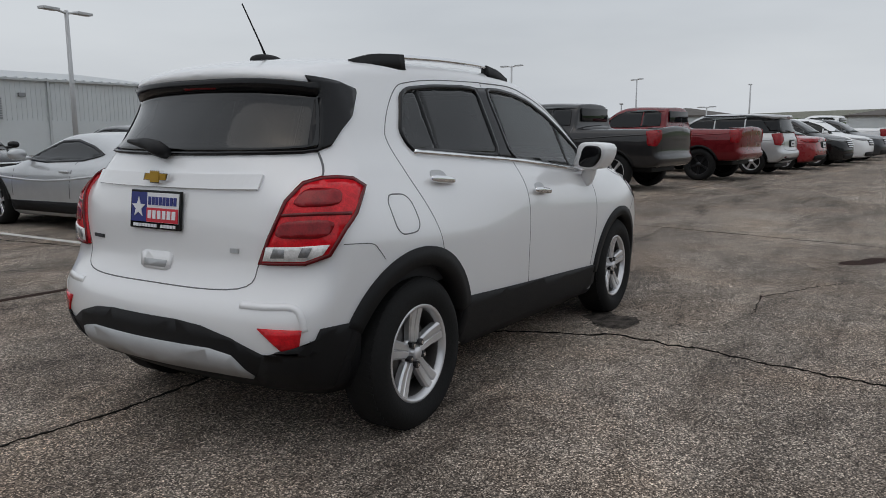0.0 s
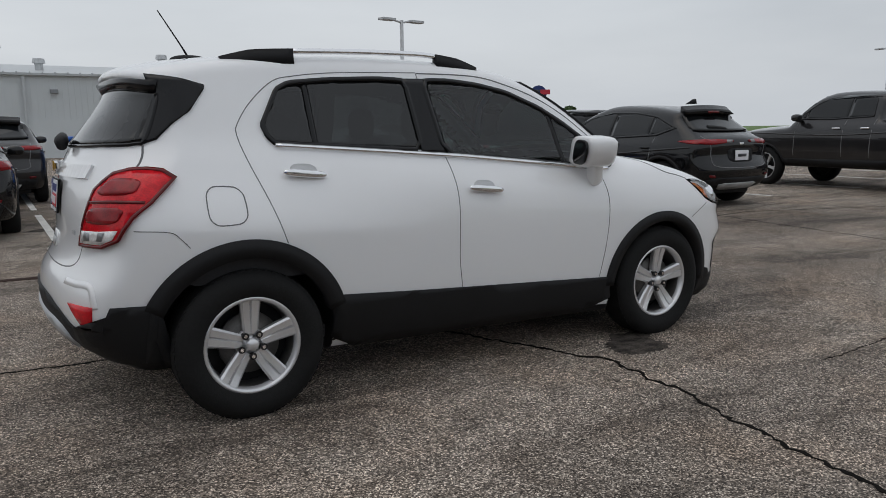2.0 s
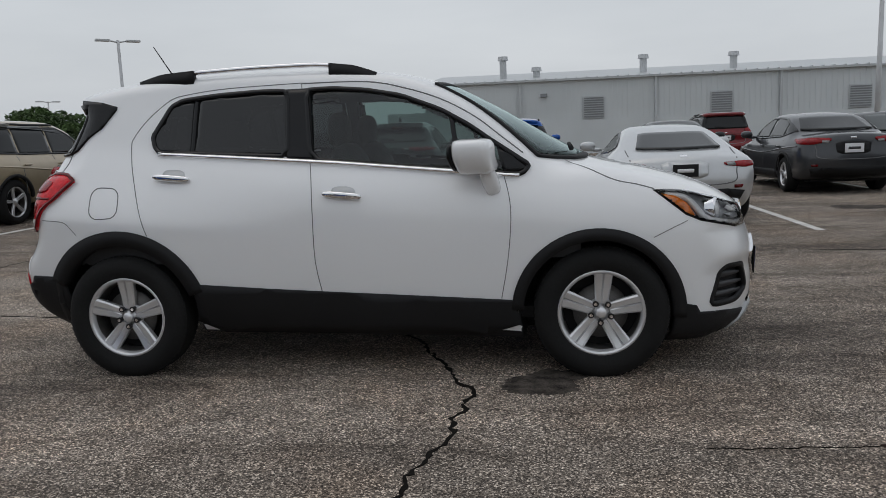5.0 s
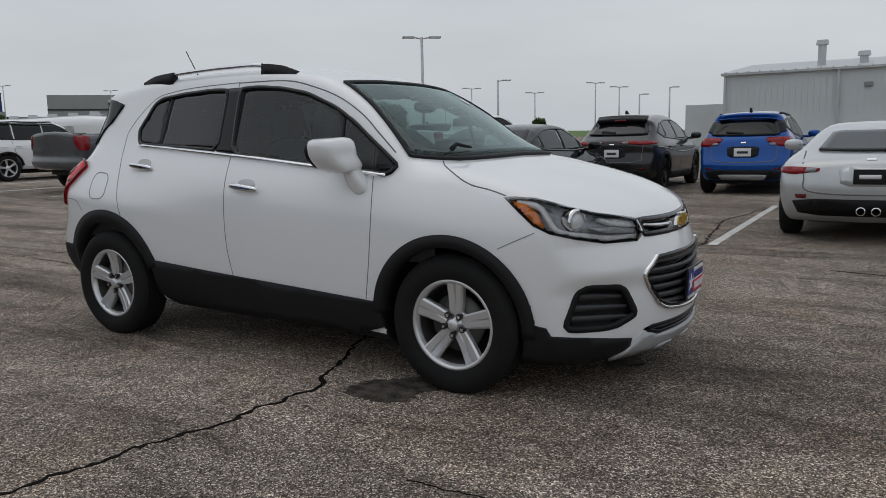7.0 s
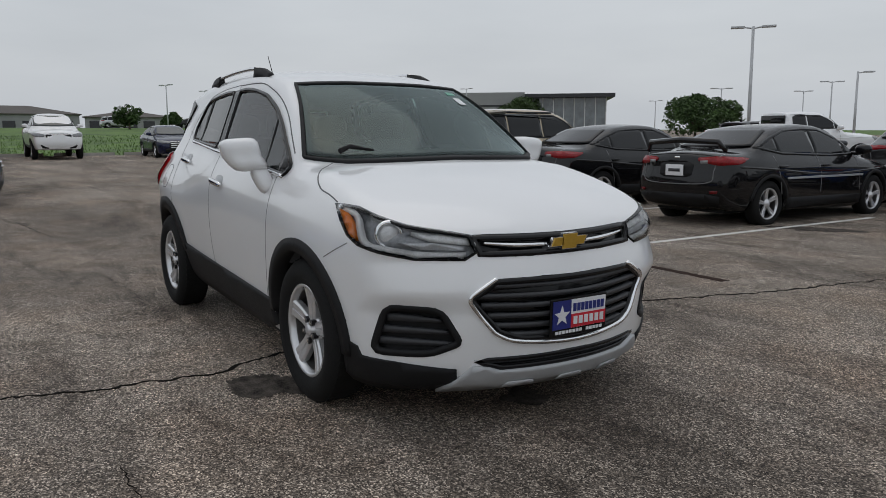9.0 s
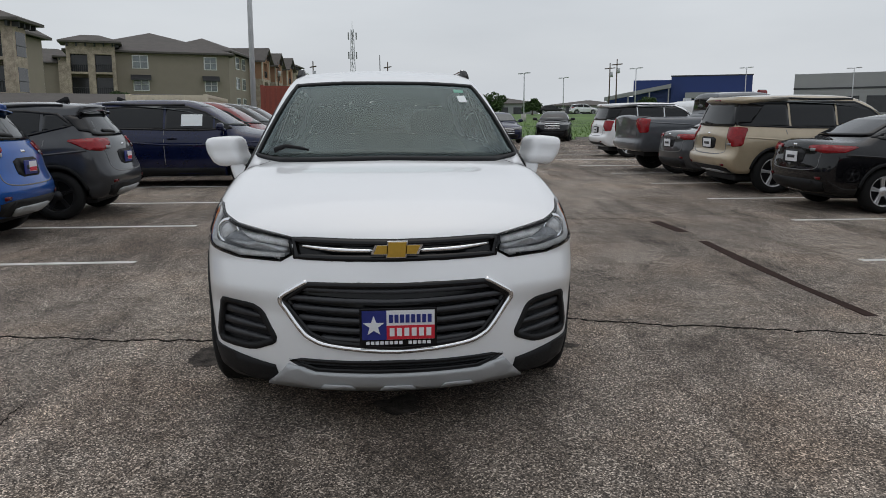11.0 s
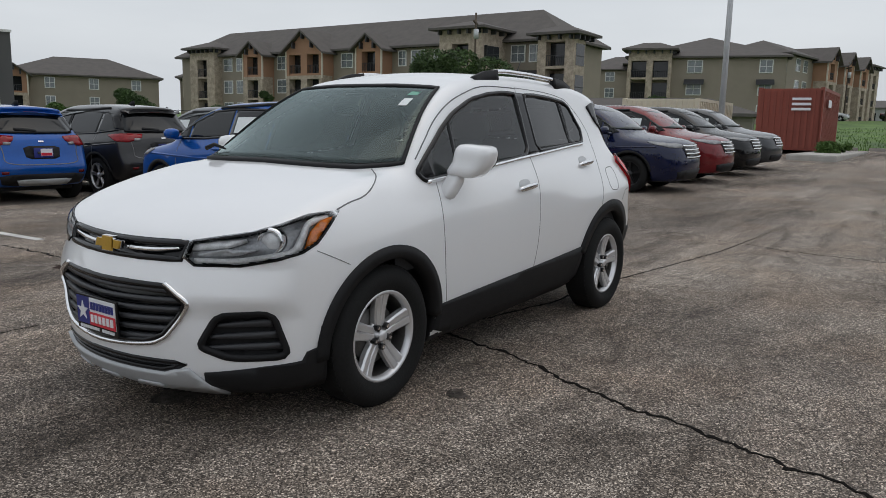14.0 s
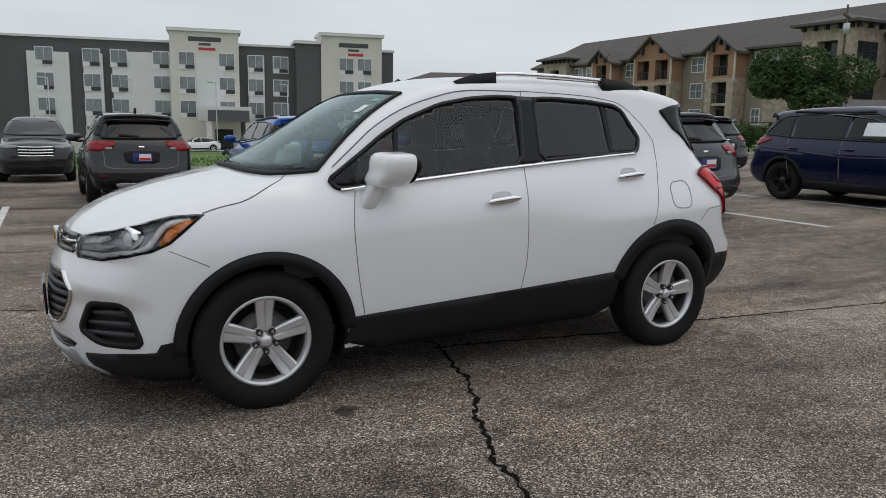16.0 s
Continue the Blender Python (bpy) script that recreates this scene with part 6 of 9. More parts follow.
SPECS = {
    "suv": {"profile": [(-1.8, 0.26), (-2.1, 0.3), (-2.25, 0.42), (-2.29, 0.6), (-2.22, 0.78), (-2.19, 1.0), (-2.1, 1.14), (-1.86, 1.44), (-1.83, 1.56), (-1.9, 1.6), (-1.6, 1.65), (-0.9, 1.69), (0, 1.69), (0.38, 1.63), (0.75, 1.46), (1.2, 1.18), (1.42, 1.11), (2.0, 1.02), (2.22, 0.93), (2.32, 0.75), (2.35, 0.5), (2.28, 0.3), (2.05, 0.22), (0, 0.22)],
            "half": half_table(0.92, 0.66), "plan": plan_table(2.35, -2.29), "belt": (1.08, -0.02), "front": 2.35, "rear": -2.29, "wb": 2.7, "r": 0.355, "width": 1.86, "height": 1.7,
            "win": [(-1.95, 1.2), (-1.75, 1.42), (-1.45, 1.52), (-0.5, 1.56), (0.2, 1.55), (0.55, 1.44), (0.85, 1.26), (1.05, 1.13), (0.4, 1.1), (-1.2, 1.14)],
            "splits": (-1.28, -0.22, 0.72), "screen": (0.62, 1.56, 0.74, 1.19), "back": (0.56, 1.5, 0.66, 1.16), "tail": (0.98, 1.14, 0.56), "head": (0.87, 0.98, 0.54), "seams": ((-1.3, -1.2), (-0.22, -0.2), (0.9, 0.95)), "plate": (0.86, 0.5), "gap": -0.45},
    "hatch": {"profile": [(-1.7, 0.26), (-1.95, 0.3), (-2.06, 0.42), (-2.1, 0.58), (-2.02, 0.78), (-1.98, 0.98), (-1.9, 1.12), (-1.66, 1.4), (-1.62, 1.5), (-1.72, 1.55), (-1.4, 1.59), (-0.8, 1.62), (0, 1.6), (0.35, 1.54), (0.75, 1.37), (1.15, 1.13), (1.35, 1.06), (1.85, 0.97), (2.06, 0.87), (2.15, 0.7), (2.18, 0.48), (2.1, 0.28), (1.9, 0.21), (0, 0.21)],
              "half": half_table(0.89, 0.66), "plan": plan_table(2.18, -2.1), "belt": (1.06, -0.05), "front": 2.18, "rear": -2.1, "wb": 2.62, "r": 0.335, "width": 1.8, "height": 1.63,
              "win": [(-1.55, 1.28), (-1.35, 1.43), (-0.9, 1.48), (-0.2, 1.5), (0.2, 1.47), (0.55, 1.34), (0.85, 1.19), (0.98, 1.08), (0.3, 1.08), (-1.0, 1.16)],
              "splits": (-1.15, -0.25, 0.66), "screen": (0.58, 1.49, 0.71, 1.13), "back": (0.52, 1.42, 0.62, 1.14), "tail": (0.93, 1.11, 0.57), "head": (0.78, 0.93, 0.48), "seams": ((-1.2, -1.12), (-0.25, -0.22), (0.85, 0.9)), "plate": (0.82, 0.46), "gap": -1.3},
    "sloping_suv": {"profile": [(-1.85, 0.27), (-2.1, 0.32), (-2.24, 0.45), (-2.28, 0.62), (-2.2, 0.82), (-2.22, 1.0), (-2.16, 1.1), (-1.95, 1.2), (-1.6, 1.42), (-1.58, 1.5), (-1.5, 1.53), (-0.8, 1.62), (-0.1, 1.655), (0.3, 1.61), (0.8, 1.4), (1.25, 1.15), (1.45, 1.08), (2.0, 0.97), (2.25, 0.86), (2.34, 0.68), (2.36, 0.45), (2.28, 0.28), (2.05, 0.21), (0, 0.21)],
                    "half": half_table(0.925, 0.64), "plan": plan_table(2.36, -2.28), "belt": (1.07, -0.03), "front": 2.36, "rear": -2.28, "wb": 2.775, "r": 0.365, "width": 1.86, "height": 1.67,
                    "win": [(-1.55, 1.25), (-1.1, 1.43), (-0.6, 1.5), (0.1, 1.52), (0.5, 1.42), (0.85, 1.23), (1.05, 1.1), (0.3, 1.07), (-1.2, 1.14)],
                    "splits": (-1.05, -0.15, 0.72), "screen": (0.6, 1.52, 0.73, 1.16), "back": (0.52, 1.46, 0.64, 1.2), "tail": (0.99, 1.07, 0.25), "head": (0.82, 0.92, 0.5), "seams": ((-1.2, -1.1), (-0.2, -0.16), (0.9, 0.95)), "plate": (0.82, 0.48), "gap": -1.3},
    "boxy_suv": {"profile": [(-1.9, 0.34), (-2.2, 0.38), (-2.36, 0.5), (-2.38, 0.66), (-2.3, 0.74), (-2.29, 1.05), (-2.24, 1.15), (-2.08, 1.62), (-2.0, 1.7), (-1.7, 1.74), (-0.8, 1.77), (0, 1.76), (0.3, 1.7), (0.62, 1.5), (0.95, 1.22), (1.15, 1.16), (1.9, 1.08), (2.22, 1.0), (2.34, 0.85), (2.42, 0.6), (2.38, 0.42), (2.15, 0.34), (0, 0.32)],
                 "half": half_table(0.94, 0.72), "plan": plan_table(2.42, -2.38, 0.86, 0.92), "belt": (1.13, -0.01), "front": 2.42, "rear": -2.38, "wb": 2.87, "r": 0.38, "width": 1.9, "height": 1.8,
                 "win": [(-2.12, 1.22), (-2.0, 1.56), (-1.7, 1.62), (0.15, 1.63), (0.42, 1.5), (0.8, 1.2), (0.3, 1.17), (-1.0, 1.18)],
                 "splits": (-1.15, -0.25, 0.55), "screen": (0.66, 1.66, 0.76, 1.24), "back": (0.62, 1.6, 0.7, 1.2), "wrap": 0.03, "tail": (0.84, 1.2, 0.76), "head": (0.86, 1.02, 0.56), "seams": ((-1.25, -1.15), (-0.28, -0.24), (0.75, 0.8)), "plate": (0.88, 0.5), "gap": -1.2},
    "sedan": {"profile": [(-1.8, 0.23), (-2.15, 0.28), (-2.3, 0.42), (-2.33, 0.62), (-2.29, 0.85), (-2.27, 1.0), (-2.15, 1.06), (-1.75, 1.09), (-1.35, 1.24), (-0.95, 1.39), (-0.5, 1.45), (0.0, 1.455), (0.35, 1.4), (0.75, 1.2), (1.1, 1.02), (1.35, 0.97), (1.95, 0.86), (2.22, 0.74), (2.33, 0.58), (2.32, 0.36), (2.22, 0.22), (1.95, 0.18), (0, 0.18)],
              "half": half_table(0.9, 0.64), "plan": plan_table(2.33, -2.33), "belt": (0.97, -0.03), "front": 2.33, "rear": -2.33, "wb": 2.72, "r": 0.325, "width": 1.82, "height": 1.47,
              "win": [(-1.5, 1.1), (-1.15, 1.24), (-0.8, 1.34), (-0.3, 1.37), (0.1, 1.36), (0.5, 1.22), (0.95, 1.0), (0.2, 0.98), (-1.0, 1.02)],
              "splits": (-1.1, -0.18, 0.6), "screen": (0.55, 1.37, 0.68, 1.04), "back": (0.5, 1.36, 0.62, 1.12), "wrap": 0.2, "tail": (0.87, 0.99, 0.42), "head": (0.66, 0.8, 0.46), "seams": ((-1.25, -1.1), (-0.18, -0.15), (0.85, 0.9)), "plate": (0.8, 0.42), "gap": -1.55},
    "coupe": {"profile": [(-1.7, 0.2), (-2.0, 0.25), (-2.15, 0.4), (-2.2, 0.6), (-2.14, 0.8), (-2.05, 0.9), (-1.75, 0.99), (-1.3, 1.13), (-0.8, 1.26), (-0.35, 1.31), (0.0, 1.29), (0.35, 1.17), (0.75, 0.98), (1.0, 0.9), (1.5, 0.84), (2.0, 0.72), (2.2, 0.58), (2.27, 0.42), (2.2, 0.26), (1.95, 0.17), (0, 0.17)],
              "half": [(-1.0, 0.74), (-0.75, 0.86), (-0.5, 0.94), (-0.3, 0.955), (-0.12, 0.93), (-0.03, 0.87), (0.03, 0.76), (0.12, 0.7), (0.28, 0.6), (0.4, 0.5), (0.6, 0.3)], "plan": plan_table(2.27, -2.2, 0.8, 0.9), "belt": (0.93, -0.01), "front": 2.27, "rear": -2.2, "wb": 2.62, "r": 0.335, "width": 1.92, "height": 1.32,
              "win": [(-1.05, 1.02), (-0.75, 1.12), (-0.35, 1.2), (0.0, 1.19), (0.35, 1.06), (0.62, 0.95), (0.1, 0.92), (-0.7, 0.95)],
              "splits": (), "screen": (0.5, 1.22, 0.64, 0.96), "back": (0.44, 1.19, 0.54, 0.98), "tail": (0.74, 0.82, 0.56), "head": (0.62, 0.76, 0.5), "seams": ((-0.62, -0.55), (0.75, 0.8)), "plate": (0.72, 0.42), "gap": -1.2},
    "pickup": {"profile": [(-2.1, 0.5), (-2.7, 0.52), (-2.88, 0.6), (-2.9, 0.75), (-2.85, 0.82), (-2.86, 1.3), (-2.84, 1.37), (-2.7, 1.38), (-1.0, 1.4), (-0.82, 1.42), (-0.78, 1.86), (-0.68, 1.91), (0.2, 1.94), (0.62, 1.88), (0.98, 1.64), (1.32, 1.38), (1.5, 1.3), (2.4, 1.23), (2.72, 1.16), (2.82, 1.0), (2.88, 0.7), (2.82, 0.5), (2.6, 0.42), (0, 0.42)],
               "half": half_table(1.0, 0.7, 0.86), "plan": plan_table(2.88, -2.9, 0.9, 0.96), "belt": (1.33, 0.0), "front": 2.88, "rear": -2.9, "wb": 3.6, "r": 0.41, "width": 2.02, "height": 1.96,
               "win": [(-0.66, 1.42), (-0.62, 1.74), (-0.5, 1.79), (0.4, 1.8), (0.68, 1.68), (1.08, 1.4), (0.3, 1.38)],
               "splits": (-0.12, 0.86), "screen": (0.68, 1.84, 0.8, 1.4), "back": (0.6, 1.8, 0.64, 1.5), "wrap": 0.0, "tail": (0.96, 1.3, 0.84), "head": (0.95, 1.14, 0.62), "seams": ((-0.75, -0.7), (-0.12, -0.1), (1.0, 1.05)), "plate": (0.72, 0.7), "gap": -0.12, "bed": (-2.72, -0.95, 0.78, 0.95)},
}
for s_ in SPECS.values():
    s_.update({"bow_front": 0.26, "bow_from": 0.4, "bow_rear": 0.14, "bow_back": 0.9, "crown": 0.1, "round": 0.09, "hubs": (-s_["wb"] / 2, s_["wb"] / 2), "hub_z": s_["r"], "arch": s_["r"] + 0.055})
SPECS["pickup"].update({"bow_front": 0.14, "bow_rear": 0.05, "round": 0.07})
SPECS["boxy_suv"].update({"bow_front": 0.16, "bow_rear": 0.08, "round": 0.07})
KIT = {}


def clip_poly(poly, lo, hi):
    """The part of an (x, z) outline between two x."""
    out = []
    n = len(poly)
    for sgn, lim in ((1, lo), (-1, -hi)):
        src = poly if sgn == 1 else out
        res = []
        for i in range(len(src)):
            a, b = src[i], src[(i + 1) % len(src)]
            ia, ib = sgn * a[0] >= lim, sgn * b[0] >= lim
            if ia:
                res.append(a)
            if ia != ib:
                t = (lim / sgn - a[0]) / (b[0] - a[0])
                res.append((lim / sgn, a[1] + t * (b[1] - a[1])))
        out = res
    return out


def kit(kind):
    """The meshes of one kind of vehicle, made once: (name, mesh, material key or material, label)."""
    if kind in KIT:
        return KIT[kind]
    s = SPECS[kind]
    so = Solid(s)
    rows = []
    v, q = so.mesh(0.05)
    mid = v[q].mean(1)
    nrm = np.cross(v[q[:, 2]] - v[q[:, 0]], v[q[:, 3]] - v[q[:, 1]])
    if (nrm[:, 2] * (mid[:, 2] - 0.8)).sum() < 0:
        q = q[:, ::-1]
    body = quads_bm(v, q, np.ones(len(q), bool))
    body.materials.append(WHITE_PAINT)
    rows.append(("body", body, "paint", ""))
    F, R = s["front"], s["rear"]

    def add(name, bm, mat, label=""):
        rows.append((name, finish(bm, name, mat if not isinstance(mat, str) else WHITE_PAINT), mat, label))

    def twin(name, make, mat, label=""):
        bm = make(False)
        other = flip_y(bm.copy())
        add(name, bm, mat, label)
        add(name, other, mat, label)

    xs = sorted([p[0] for p in s["win"]])
    cuts = [xs[0] - 0.1, *s["splits"], xs[-1] + 0.1]
    for a, b in zip(cuts, cuts[1:]):
        pane = clip_poly(s["win"], a + 0.022, b - 0.022)
        if len(pane) >= 3:
            twin("side_window", lambda m: patch(so, side_pts(pane), RIGHT, 0.008, 0.06, 0.01, m), DARK_GLASS)
    twin("window_trim", lambda m: ribbon(so, side_pts(dense(s["win"], 0.08)), RIGHT, 0.03, 0.01, 0.014, closed=True, mirror=m, smooth=False), GLOSS_BLACK)
    yt, zt, yb, zb = s["screen"]
    add("windscreen", curved_pane(so, front_pts([(-yt, zt - 0.01), (-yt * 0.8, zt), (yt * 0.8, zt), (yt, zt - 0.01)]), front_pts([(-yb, zb), (0, zb - 0.02), (yb, zb)]), AHEAD, 0.012, 14, 8, 0.02), SCREEN_GLASS)
    yt, zt, yb, zb = s["back"]
    if kind != "pickup":
        add("rear_window", curved_pane(so, front_pts([(-yt, zt - 0.015), (-yt * 0.8, zt), (yt * 0.8, zt), (yt, zt - 0.015)], R), front_pts([(-yb, zb), (-yb * 0.9, zb - 0.012), (0, zb - 0.018), (yb * 0.9, zb - 0.012), (yb, zb)], R), BEHIND, 0.016, 14, 8, 0.02), DARK_GLASS)
    else:
        add("rear_window", box_bm((-0.835, -0.6, 1.5), (-0.8, 0.6, 1.8), 0.01), DARK_GLASS)
    z0, z1, yi = s["tail"]
    w = s["width"] / 2
    back_x = R + 0.25
    twin("tail_lamp", lambda m: patch(so, chaikin([(back_x + s.get("wrap", 0.28), -w, z1 - 0.02), (R + 0.1, -(w + yi) / 2, z1), (R, -yi, z1 - 0.01), (R, -yi, (z0 + z1) / 2), (R + 0.1, -(w + yi) / 2, z0), (back_x, -w, z0 + 0.02)], 1, 0.12), (-0.75, -0.65, 0.05), 0.014, 0.07, 0.02, m), TAIL_MID, "red tail lamp")
    z0, z1, yi = s["head"]
    twin("headlamp", lambda m: patch(so, chaikin([(F - 0.55, -w, z1), (F - 0.2, -(w + yi) / 2, z1 - 0.03), (F, -yi, (z0 + z1) / 2 + 0.01), (F, -yi, z0), (F - 0.2, -(w + yi) / 2, z0 - 0.01), (F - 0.45, -w, z0 + 0.06)], 1, 0.12), (0.75, -0.65, 0.05), 0.012, 0.07, 0.02, m), LAMP_DARK, "headlamp with grey housing")
    hz = s["hub_z"]
    for hx in s["hubs"]:
        twin("wheel_arch", lambda m: ribbon(so, side_pts(arc(hx, hz, s["arch"] + 0.012, 8, 172, 22)), RIGHT, 0.05, 0.008, 0.05, mirror=m, smooth=False), "trim")
    lowz = 0.3 if kind != "pickup" else 0.5
    h0, h1 = s["hubs"]
    ra = s["arch"]
    twin("sill", lambda m: patch(so, side_pts([(h0 + ra + 0.03, lowz + 0.1), (h1 - ra - 0.03, lowz + 0.08), (h1 - ra - 0.03, lowz - 0.06), (h0 + ra + 0.03, lowz - 0.06)]), RIGHT, 0.008, 0.12, 0.015, m), "trim")
    for a, b in s["seams"]:
        zt_ = np.interp(a, [p[0] for p in sorted(s["win"])], [p[1] for p in sorted(s["win"])]) * 0 + s["belt"][0] + 0.03
        twin("door_gap", lambda m: ribbon(so, side_pts([(a, zt_), (b, lowz + 0.15)]), RIGHT, 0.014, 0.002, 0.004, mirror=m), SEAM)
    zb = s["belt"][0] - 0.13
    for a, b in zip(s["seams"], s["seams"][1:]):
        xc = a[0] + 0.16
        qd, _ = so.drop_on([(xc, -0.9, zb)], RIGHT)
        for m in (False, True):
            bm = add_blob(bmesh.new(), (xc, qd[0][1] - 0.02, zb), (0.1, 0.016, 0.018), 3.0, 14)
            add("door_handle", flip_y(bm) if m else bm, "paint" if kind != "pickup" else CHROME)
    twin("body_crease", lambda m: ribbon(so, side_pts([(R + 0.35, s["belt"][0] - 0.12), (h0, s["belt"][0] - 0.16), (0, s["belt"][0] - 0.26), (h1, s["belt"][0] - 0.22), (F - 0.5, s["belt"][0] - 0.2)]), RIGHT, 0.03, 0.004, 0.008, mirror=m), "paint")
    # bumpers, plates, grille
    add("rear_bumper", patch(so, front_pts(chaikin([(-0.78 * w, 0.48 if kind != "pickup" else 0.78), (0.78 * w, 0.48 if kind != "pickup" else 0.78), (0.7 * w, lowz), (-0.7 * w, lowz)], 1, 0.15), R), BEHIND, 0.012, 0.1, 0.03), CHROME if kind == "pickup" else PLASTIC)
    add("front_bumper", patch(so, front_pts(chaikin([(-0.7 * w, lowz + 0.14), (0.7 * w, lowz + 0.14), (0.6 * w, lowz - 0.04), (-0.6 * w, lowz - 0.04)], 1, 0.15), F), AHEAD, 0.012, 0.1, 0.03), PLASTIC)
    gz0, gz1 = (s["head"][0] - 0.22, s["head"][1] - 0.06)
    add("grille", patch(so, front_pts(chaikin([(-0.5 * w, gz1), (0.5 * w, gz1), (0.42 * w, gz0), (-0.42 * w, gz0)], 1, 0.15), F), AHEAD, 0.01, 0.1, 0.02), GLOSS_BLACK)
    for k in range(4):
        zz = gz0 + 0.03 + (gz1 - gz0 - 0.06) * k / 3
        add("grille_slat", ribbon(so, front_pts([(-0.42 * w, zz), (0, zz - 0.008), (0.42 * w, zz)], F), AHEAD, 0.022, 0.024, 0.02), CHROME)
    pz, py = s["plate"]
    qd, _ = so.drop_on([(R, 0, pz)], BEHIND)
    add("plate_recess", patch(so, front_pts(chaikin([(-0.3, pz + 0.11), (0.3, pz + 0.11), (0.27, pz - 0.1), (-0.27, pz - 0.1)], 1, 0.15), R), BEHIND, 0.004, 0.1, 0.008), "trim" if kind != "coupe" else "paint")
    x0 = qd[0][0] - 0.035
    add("number_plate", box_bm((x0, -0.155, pz - 0.078), (x0 + 0.012, 0.155, pz + 0.078), 0.003), "plate")
    add("plate_bar", box_bm((x0 - 0.003, -0.1, pz - 0.022), (x0, 0.1, pz + 0.022)), "bar")
    for m in (False, True):
        zb2 = s["belt"][0] + 0.09
        mx = xs[-1] - 0.17
        bm = add_blob(bmesh.new(), (mx, -w - 0.07, zb2), (0.075, 0.12, 0.075), 2.7, 16)
        add_blob(bm, (mx + 0.04, -w + 0.06, zb2 - 0.06), (0.05, 0.09, 0.03), 2.5, 12)
        add("door_mirror", flip_y(bm) if m else bm, "mirror")
    if kind in ("suv", "hatch", "boxy_suv", "sloping_suv"):
        zr = s["height"]
        if kind != "sloping_suv":
            twin("roof_rail", lambda m: ribbon(so, [(-1.4, -0.55, zr), (-0.6, -0.57, zr), (0.15, -0.55, zr)], ABOVE, 0.028, 0.02, 0.024, mirror=m), "rail")
        add("rear_wiper", ribbon(so, front_pts([(0.02, s["back"][3] + 0.02), (0.18, s["back"][3] + 0.04), (0.34, s["back"][3] + 0.05)], R), BEHIND, 0.03, 0.03, 0.02), PLASTIC)
    if kind == "pickup":
        add("tailgate", patch(so, front_pts(chaikin([(-0.76, 1.34), (0.76, 1.34), (0.76, 0.84), (-0.76, 0.84)], 1, 0.06), R), BEHIND, 0.012, 0.12, 0.02), "paint")
        add("tailgate_handle", patch(so, front_pts([(-0.13, 1.26), (0.13, 1.26), (0.13, 1.18), (-0.13, 1.18)], R), BEHIND, 0.022, 0.12, 0.01), GLOSS_BLACK)
        add("bed_floor", box_bm((-2.72, -0.8, 0.86), (-0.92, 0.8, 0.94)), PLASTIC)
    if kind != "pickup":
        tz = s["belt"][0]
        add("tailgate_gap", ribbon(so, front_pts([(-0.7 * w, tz + 0.05), (-0.66 * w, pz), (-0.6 * w, pz - 0.16), (0, pz - 0.19), (0.6 * w, pz - 0.16), (0.66 * w, pz), (0.7 * w, tz + 0.05)], R), BEHIND, 0.014, 0.0025, 0.004), SEAM)
        add("rear_badge", ribbon(so, front_pts([(-0.045, pz + 0.18), (0, pz + 0.18), (0.045, pz + 0.18)], R), BEHIND, 0.028, 0.006, 0.006), CHROME)
        zl0, zl1, yl = s["tail"]
        twin("reverse_lens", lambda m: patch(so, [(R, -yl - 0.03, zl0 + 0.07), (R, -yl - 0.16, zl0 + 0.075), (R, -yl - 0.16, zl0 + 0.03), (R, -yl - 0.04, zl0 + 0.03)], (-0.75, -0.65, 0.05), 0.016, 0.07, 0.006, m), LAMP_DARK)
        twin("bumper_reflector", lambda m: patch(so, [(R, -0.66 * w, 0.53), (R, -0.8 * w, 0.53), (R, -0.79 * w, 0.49), (R, -0.67 * w, 0.49)], (-0.85, -0.5, 0), 0.014, 0.07, 0.006, m), TAIL_DARK)
    if kind in ("suv", "hatch", "sloping_suv", "boxy_suv"):
        # roof spoiler over the rear window, high brake lamp, lower diffuser and wheel-side cladding
        yt, zt, yb, zb = s["back"]
        add("spoiler", ribbon(so, front_pts([(-yt * 1.02, zt + 0.02), (-yt * 0.5, zt + 0.035), (0, zt + 0.04), (yt * 0.5, zt + 0.035), (yt * 1.02, zt + 0.02)], R), BEHIND, 0.05, 0.09, 0.1), "paint" if kind != "sloping_suv" else GLOSS_BLACK)
        add("brake_lamp", ribbon(so, front_pts([(-0.12, zt + 0.022), (0, zt + 0.024), (0.12, zt + 0.022)], R), BEHIND, 0.02, 0.096, 0.02), TAIL_DARK)
        add("diffuser", patch(so, front_pts(chaikin([(-0.45, 0.4), (0.45, 0.4), (0.38, 0.3), (-0.38, 0.3)], 1, 0.12), R), BEHIND, 0.022, 0.1, 0.02), SATIN)
        twin("window_wing", lambda m: patch(so, [(R + 0.2, -yt * 1.0, zt), (R + 0.75, -yt * 1.12, zt - 0.02), (R + 0.5, -yb * 1.1, zb + 0.06), (R + 0.2, -yb * 1.03, zb + 0.03)], (-0.7, -0.7, 0.1), 0.012, 0.08, 0.02, m), GLOSS_BLACK)
    if kind == "coupe":
        for yy in (-0.07, 0.07):
            bm = bmesh.new()
            add_lathe(bm, [(0.036, 0.0), (0.045, 0.0), (0.045, -0.16), (0.036, -0.16)], 20)
            bmesh.ops.transform(bm, matrix=Matrix.Translation((R - 0.02, yy, 0.36)) @ Matrix.Rotation(math.pi / 2, 4, "Z"), verts=bm.verts[:])
            bmesh.ops.recalc_face_normals(bm, faces=bm.faces[:])
            add("exhaust_tip", bm, CHROME)
